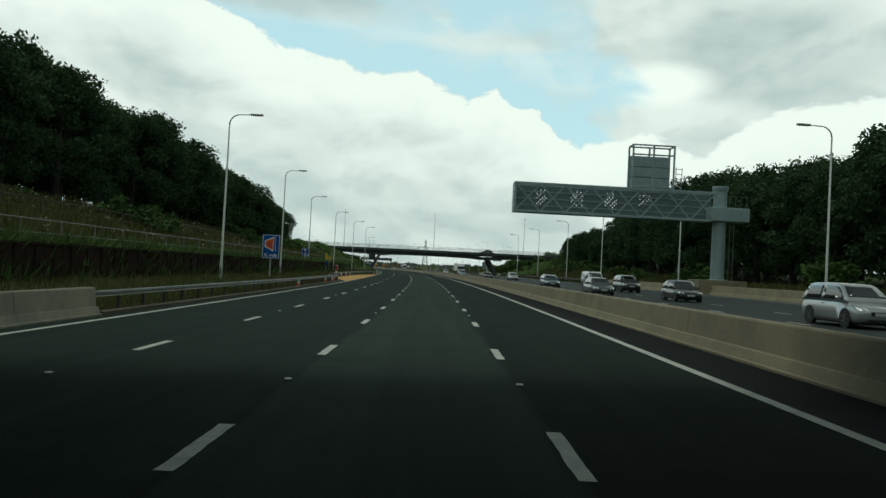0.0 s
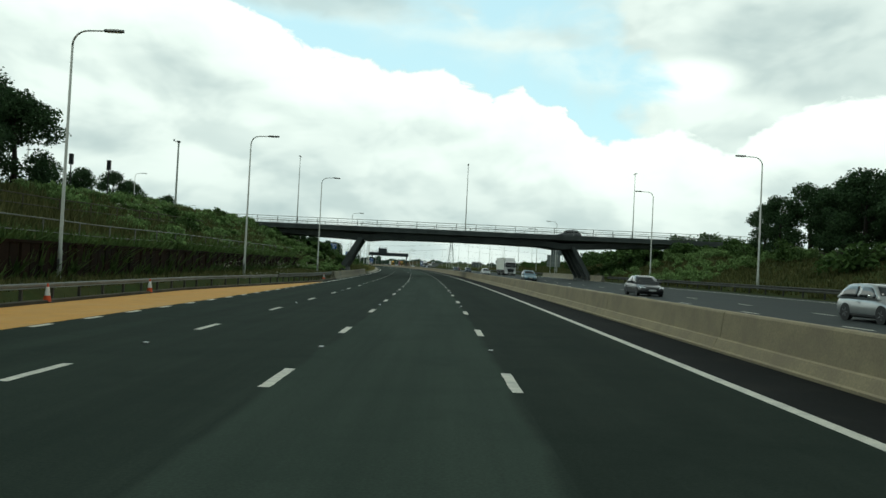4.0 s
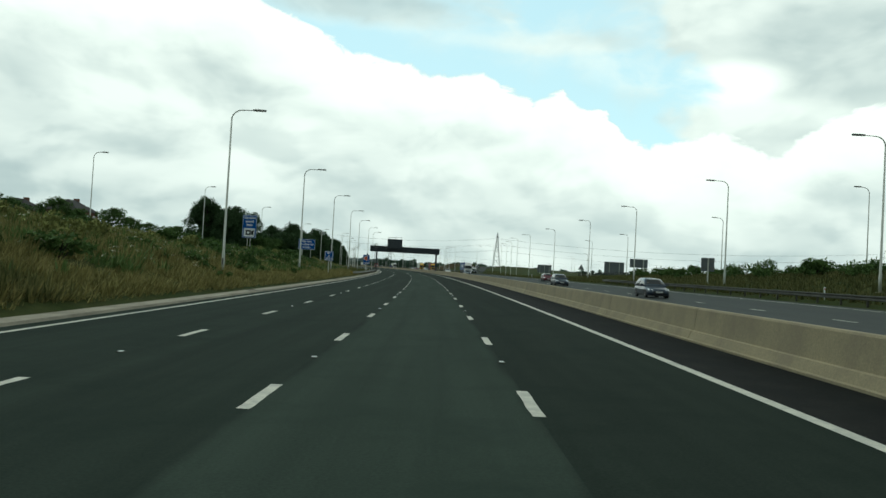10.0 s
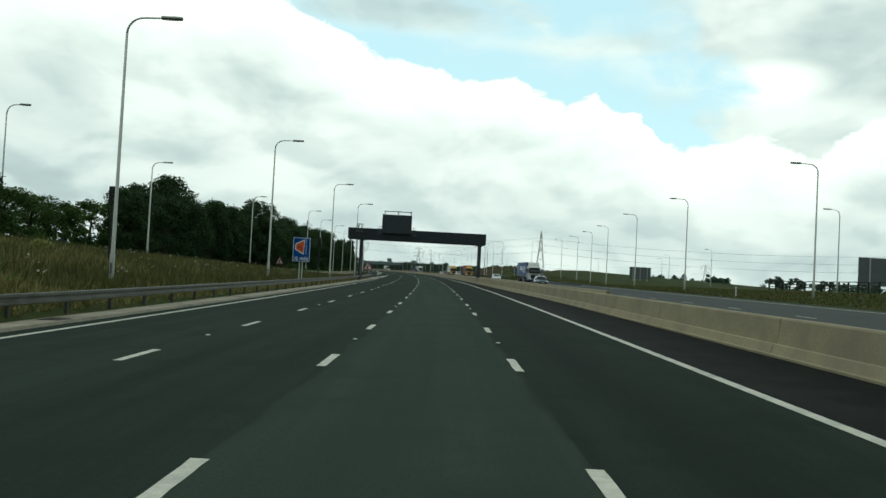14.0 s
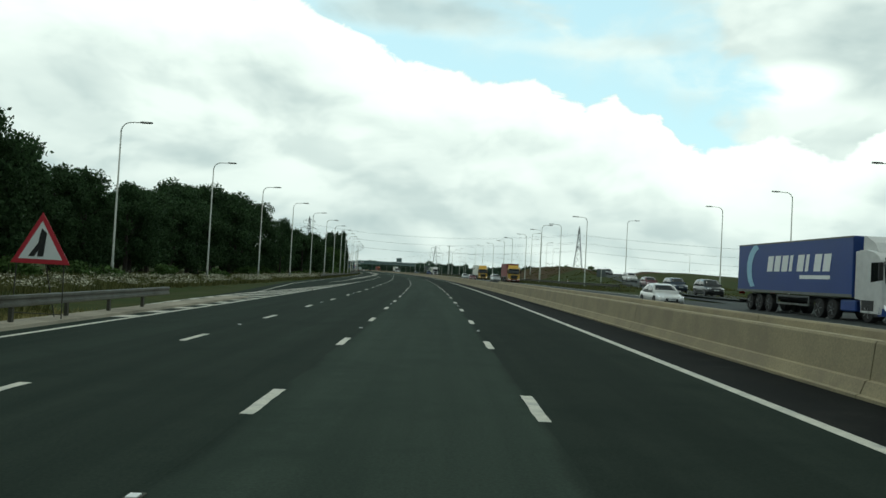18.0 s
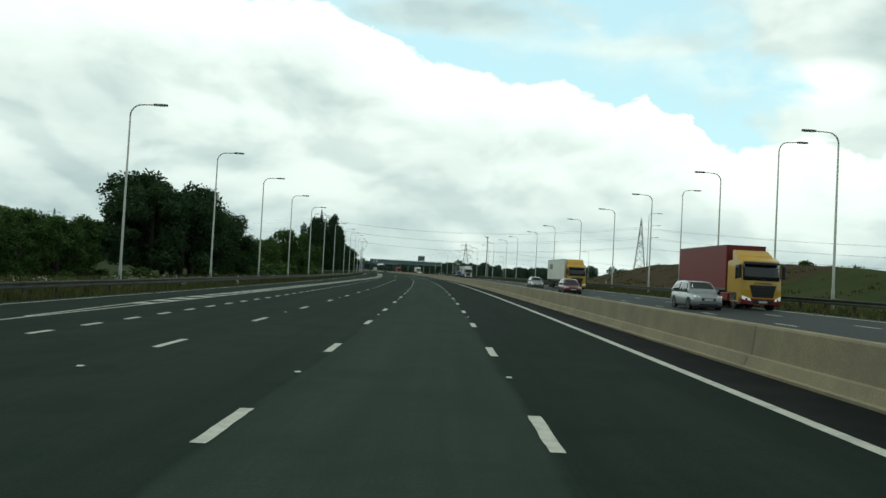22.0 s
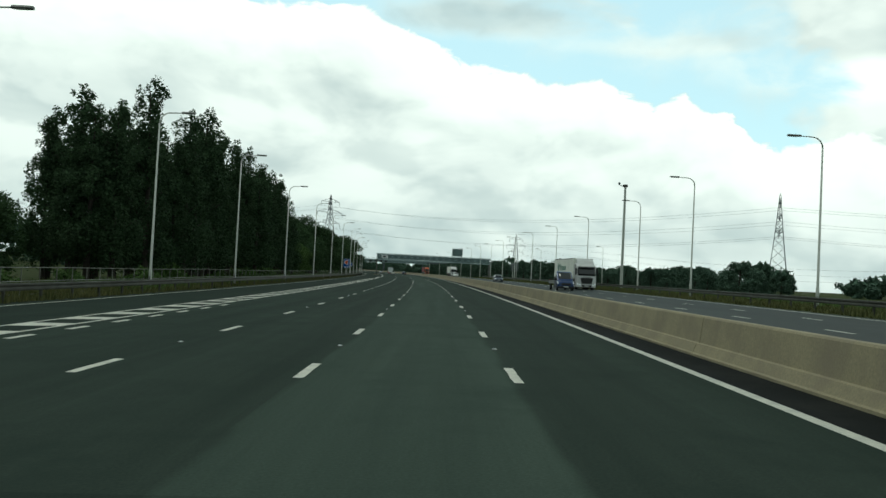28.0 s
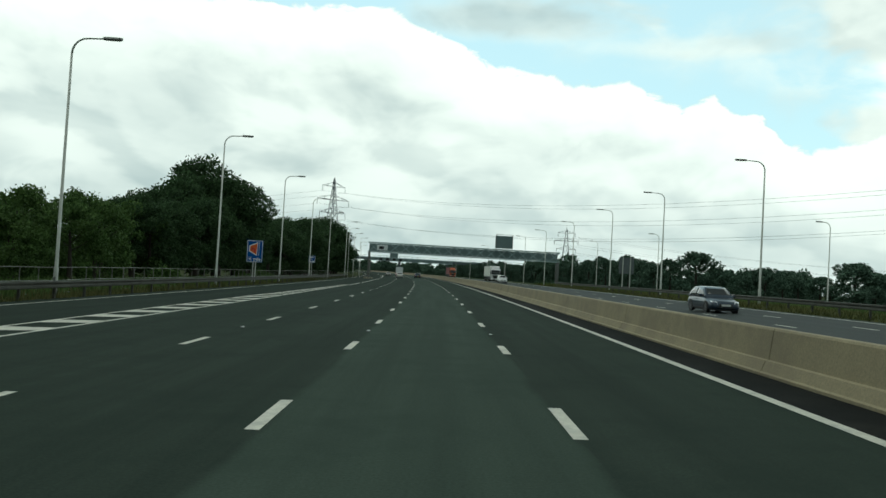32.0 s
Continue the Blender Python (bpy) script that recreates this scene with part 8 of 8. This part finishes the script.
thicket(230.5, 246, -12.8, -19.5, 170, 0.4, 0.95, 24000, "mid-green leafy weeds at the foot of the bank", 91, low=-0.6, mat="leaf_weed")
thicket(246, 261.5, -13.6, -29, 300, 0.5, 1.2, 32000, "dark leafy growth in the shade under the bridge", 87, low=-0.6)
thicket(246, 262, 29.8, 56, 300, 0.7, 1.9, 30000, "dark leafy growth in the shade under the bridge", 88, low=-0.6)
thicket(205, 247, 29.4, 44, 260, 0.6, 1.7, 26000, "mid-green leafy weeds on the bank across the road", 89, low=-0.4, mat="leaf_weed")
thicket(395, 470, -20, -38, 120, 0.6, 1.5, 13000, "olive green brambles and low shrubs over the bank", 82, mat="leaf_olive")
thicket(330, 445, 38, 54, 330, 0.9, 2.0, 30000, "green brambles on the bank across the road", 83)


# ---- far tree belt ----
def far_belt(name, rows, label, seed, size=1.3, dense=42):
    """rows: s, u, height, half width."""
    rng = np.random.default_rng(seed)
    cs, rs = [], []
    for s, u, h, w in rows:
        z = land(s, u)
        p = on_road(s, u, z)
        for i in range(7):
            cs.append((p.x + rng.uniform(-w, w), p.y + rng.uniform(-w, w), z + h * rng.uniform(0.15, 0.8)))
            rs.append(h * rng.uniform(0.22, 0.36))
    me = leaf_cards(cs, rs, len(cs) * dense, size, rng, 0.85, "leaf_hazed", name)
    tagged(new(name, me), label, "trees", kind="stuff")


belt_rng = random.Random(9)
rows = []
for i in range(150):
    s = 1050 + i * 9
    rows.append((s, 110 + belt_rng.uniform(-30, 90), belt_rng.uniform(6, 11), 6))
for i in range(90):
    rows.append((1250 + i * 12, 70 + belt_rng.uniform(-12, 30), belt_rng.uniform(8, 13), 6))
for i in range(60):
    rows.append((420 + i * 12, 170 + belt_rng.uniform(-20, 60), belt_rng.uniform(4, 7), 6))
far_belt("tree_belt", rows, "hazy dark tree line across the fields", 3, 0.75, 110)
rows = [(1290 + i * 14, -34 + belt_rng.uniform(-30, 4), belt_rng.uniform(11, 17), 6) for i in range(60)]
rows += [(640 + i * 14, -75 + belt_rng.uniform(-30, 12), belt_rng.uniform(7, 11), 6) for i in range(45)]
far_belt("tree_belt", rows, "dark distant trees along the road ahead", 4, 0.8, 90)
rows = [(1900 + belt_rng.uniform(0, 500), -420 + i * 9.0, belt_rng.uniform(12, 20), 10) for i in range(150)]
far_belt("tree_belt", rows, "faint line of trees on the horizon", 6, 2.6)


# ---- grass and weeds ----
def sward(name, s0, s1, u0, u1, density, h, mat, label, seed, blades=5, width=0.03, spread=0.22, clump=0.0, flat_h=0.5):
    rng = np.random.default_rng(seed)
    n = int(abs((s1 - s0) * (u1 - u0)) * density)
    s, u = rng.uniform(s0, s1, n), rng.uniform(min(u0, u1), max(u0, u1), n)
    if clump:
        keep = np.array([noise.noise((a * 0.22, b * 0.3, seed)) > clump for a, b in zip(s, u)])
        s, u = s[keep], u[keep]
        n = len(s)
    # none on the surfaced refuge or under the bridge
    keep = ~((s > 94) & (s < 201) & (u > -15.0) & (u < 0)) & ~((s > 245.8) & (s < 261.2) & (np.abs(u - 7) > 19))
    s, u = s[keep], u[keep]
    n = len(s)
    base = np.array([on_road(a, b, land(a, b) - 0.04) for a, b in zip(s, u)])
    hh = h * rng.uniform(0.55, 1.25, n)
    verts = np.empty((n, blades, 3, 3))
    for k in range(blades):
        ang = rng.uniform(0, 2 * np.pi, n)
        off = np.stack([np.cos(ang), np.sin(ang), np.zeros(n)], 1)
        side = np.stack([-np.sin(ang), np.cos(ang), np.zeros(n)], 1)
        root = base + off * rng.uniform(0, spread, n)[:, None]
        w = width * rng.uniform(0.7, 1.6, n)[:, None]
        verts[:, k, 0] = root - side * w
        verts[:, k, 1] = root + side * w
        verts[:, k, 2] = root + off * (hh * rng.uniform(0.1, flat_h, n))[:, None] + np.array([0, 0, 1]) * (hh * rng.uniform(0.6, 1.0, n))[:, None]
    f = np.arange(n * blades * 3).reshape(-1, 3)
    tagged(new(name, raw_mesh(name, verts.reshape(-1, 3).tolist(), f.tolist(), M[mat])), label, "grass", kind="stuff")


def blossoms(name, patches, label, seed):
    """patches: s0, s1, u0, u1, count, height."""
    rng = np.random.default_rng(seed)
    vs = []
    for s0, s1, u0, u1, count, h in patches:
        k = 0
        while k < count:
            s, u = rng.uniform(s0, s1), rng.uniform(min(u0, u1), max(u0, u1))
            if noise.noise((s * 0.3, u * 0.4, 7.0)) < 0.05:
                k += 0.3
                continue
            p = np.array(on_road(s, u, land(s, u) + h * rng.uniform(0.6, 1.1)))
            for j in range(5):
                q = p + rng.normal(size=3) * np.array([0.1, 0.1, 0.05])
                a = rng.normal(size=3)
                a[2] *= 0.3
                a /= np.linalg.norm(a)
                b = np.cross(a, [0, 0, 1]) + rng.normal(size=3) * 0.3
                b /= np.linalg.norm(b)
                r = rng.uniform(0.03, 0.07)
                vs += [q - a * r, q + b * r, q + a * r, q - b * r]
            k += 1
    f = np.arange(len(vs)).reshape(-1, 4)
    tagged(new(name, raw_mesh(name, [tuple(v) for v in vs], f.tolist(), M["flowers"])), label, "flowers", kind="stuff")


sward("verge_grass", -10, 95, -10.95, -12.4, 22, 0.28, "grass", "low grass under the safety barrier", 51, blades=6)
sward("verge_grass", 690, 1090, -17.75, -19.0, 10, 0.55, "grass", "rough grass growing through the safety barrier", 52, blades=6, width=0.04, spread=0.3)
sward("verge_grass", -10, 230, -11.4, -17.8, 6, 0.45, "grass", "rough green and brown verge grass", 1)
sward("bank_weeds", -10, 235, -18.8, -30, 6, 0.95, "grass", "tall rough weeds on the bank below the wood", 2, width=0.06, spread=0.4)
sward("wall_top_weeds", 20, 232, -17.7, -19.2, 9, 0.9, "grass_green", "weeds that hang over the retaining wall", 31, blades=7, width=0.07, spread=0.45, flat_h=1.3)
sward("bank_nettles", 175, 262, -18.8, -34, 3, 0.7, "grass_green", "dense green nettles and weeds by the bridge", 3, blades=7, width=0.10, spread=0.45, flat_h=0.9)
sward("bank_weeds", 262, 330, -12, -32, 7, 0.8, "grass", "tall rough weeds on the bank", 44, blades=6, width=0.05, spread=0.35)
sward("dry_grass", 398, 470, -16.5, -32, 6, 0.75, "grass_dry", "pale yellow-brown grass over the bank", 46, blades=6, width=0.05, spread=0.35)
sward("bank_weeds", 330, 405, -16.5, -34, 6, 0.8, "grass_dry", "olive yellow rough weeds on the bank", 45, blades=6, width=0.05, spread=0.35)
sward("dry_grass", 320, 452, -12, -19.5, 12, 0.6, "grass_dry", "dry yellow-brown grass over the bank", 4, blades=6, width=0.035, spread=0.4, flat_h=1.0, clump=-0.2)
sward("bank_nettles", 262, 452, -14, -32, 2.6, 0.85, "grass_green", "patches of green weeds on the bank", 5, blades=7, width=0.09, spread=0.45, clump=-0.02, flat_h=0.8)
sward("dry_grass", 286, 575, -11.7, -15, 11, 0.36, "grass_dry", "dry yellow-brown grass along the verge", 6, blades=6, width=0.022, flat_h=1.0)
sward("dry_grass", 300, 560, -15, -26, 2.5, 0.85, "grass_dry", "dry tall grass heads on the bank", 7, blades=5, width=0.022, clump=0.05, flat_h=0.8)
sward("verge_grass", 452, 575, -13, -30, 6, 0.75, "grass", "rough verge grass and weeds", 8, blades=6, width=0.045, spread=0.3)
sward("verge_grass", 572, 890, -18.9, -28, 6, 0.6, "grass", "rough verge grass beside the slip lane", 9, blades=6, width=0.045, spread=0.3)
sward("verge_grass", 890, 1090, -18.6, -26, 4, 0.7, "grass_green", "green verge weeds below the poplars", 10, blades=6, width=0.06, spread=0.35)
sward("far_grass", 0, 230, 28.6, 41, 3.5, 0.6, "grass", "rough grass beyond the opposite carriageway", 11, blades=6, width=0.06, spread=0.4)
sward("far_grass", 230, 470, 29, 50, 3.6, 0.5, "grass", "rough weedy bank across the road", 12, blades=6, width=0.07, spread=0.45)
sward("far_grass", 470, 640, 28.6, 44, 5, 0.26, "grass", "rough grass across the road", 13, blades=5, width=0.05, spread=0.4, flat_h=1.0)
sward("far_grass", 646, 1120, 22.7, 29, 4, 0.38, "grass", "olive verge grass under the far barrier", 41, blades=6, width=0.05, spread=0.35)
sward("far_grass", 640, 900, 29, 48, 2.0, 0.35, "grass", "thin rough grass on the mound", 14, blades=5, width=0.05, spread=0.4, clump=0.12)
sward("far_grass", 880, 1150, 28.4, 44, 3, 0.6, "grass_green", "green grass beyond the opposite barrier", 15, blades=5, width=0.08, spread=0.45)
blossoms("wild_flowers", ((0, 120, -19, -29, 700, 1.0), (180, 250, -13, -32, 500, 1.0), (286, 450, -14, -30, 1100, 0.8), (575, 700, -18.8, -24, 4200, 0.6), (700, 780, -19, -26, 700, 0.6), (450, 560, -14, -28, 250, 0.8)), "creamy white wild flower heads among the weeds", 21)
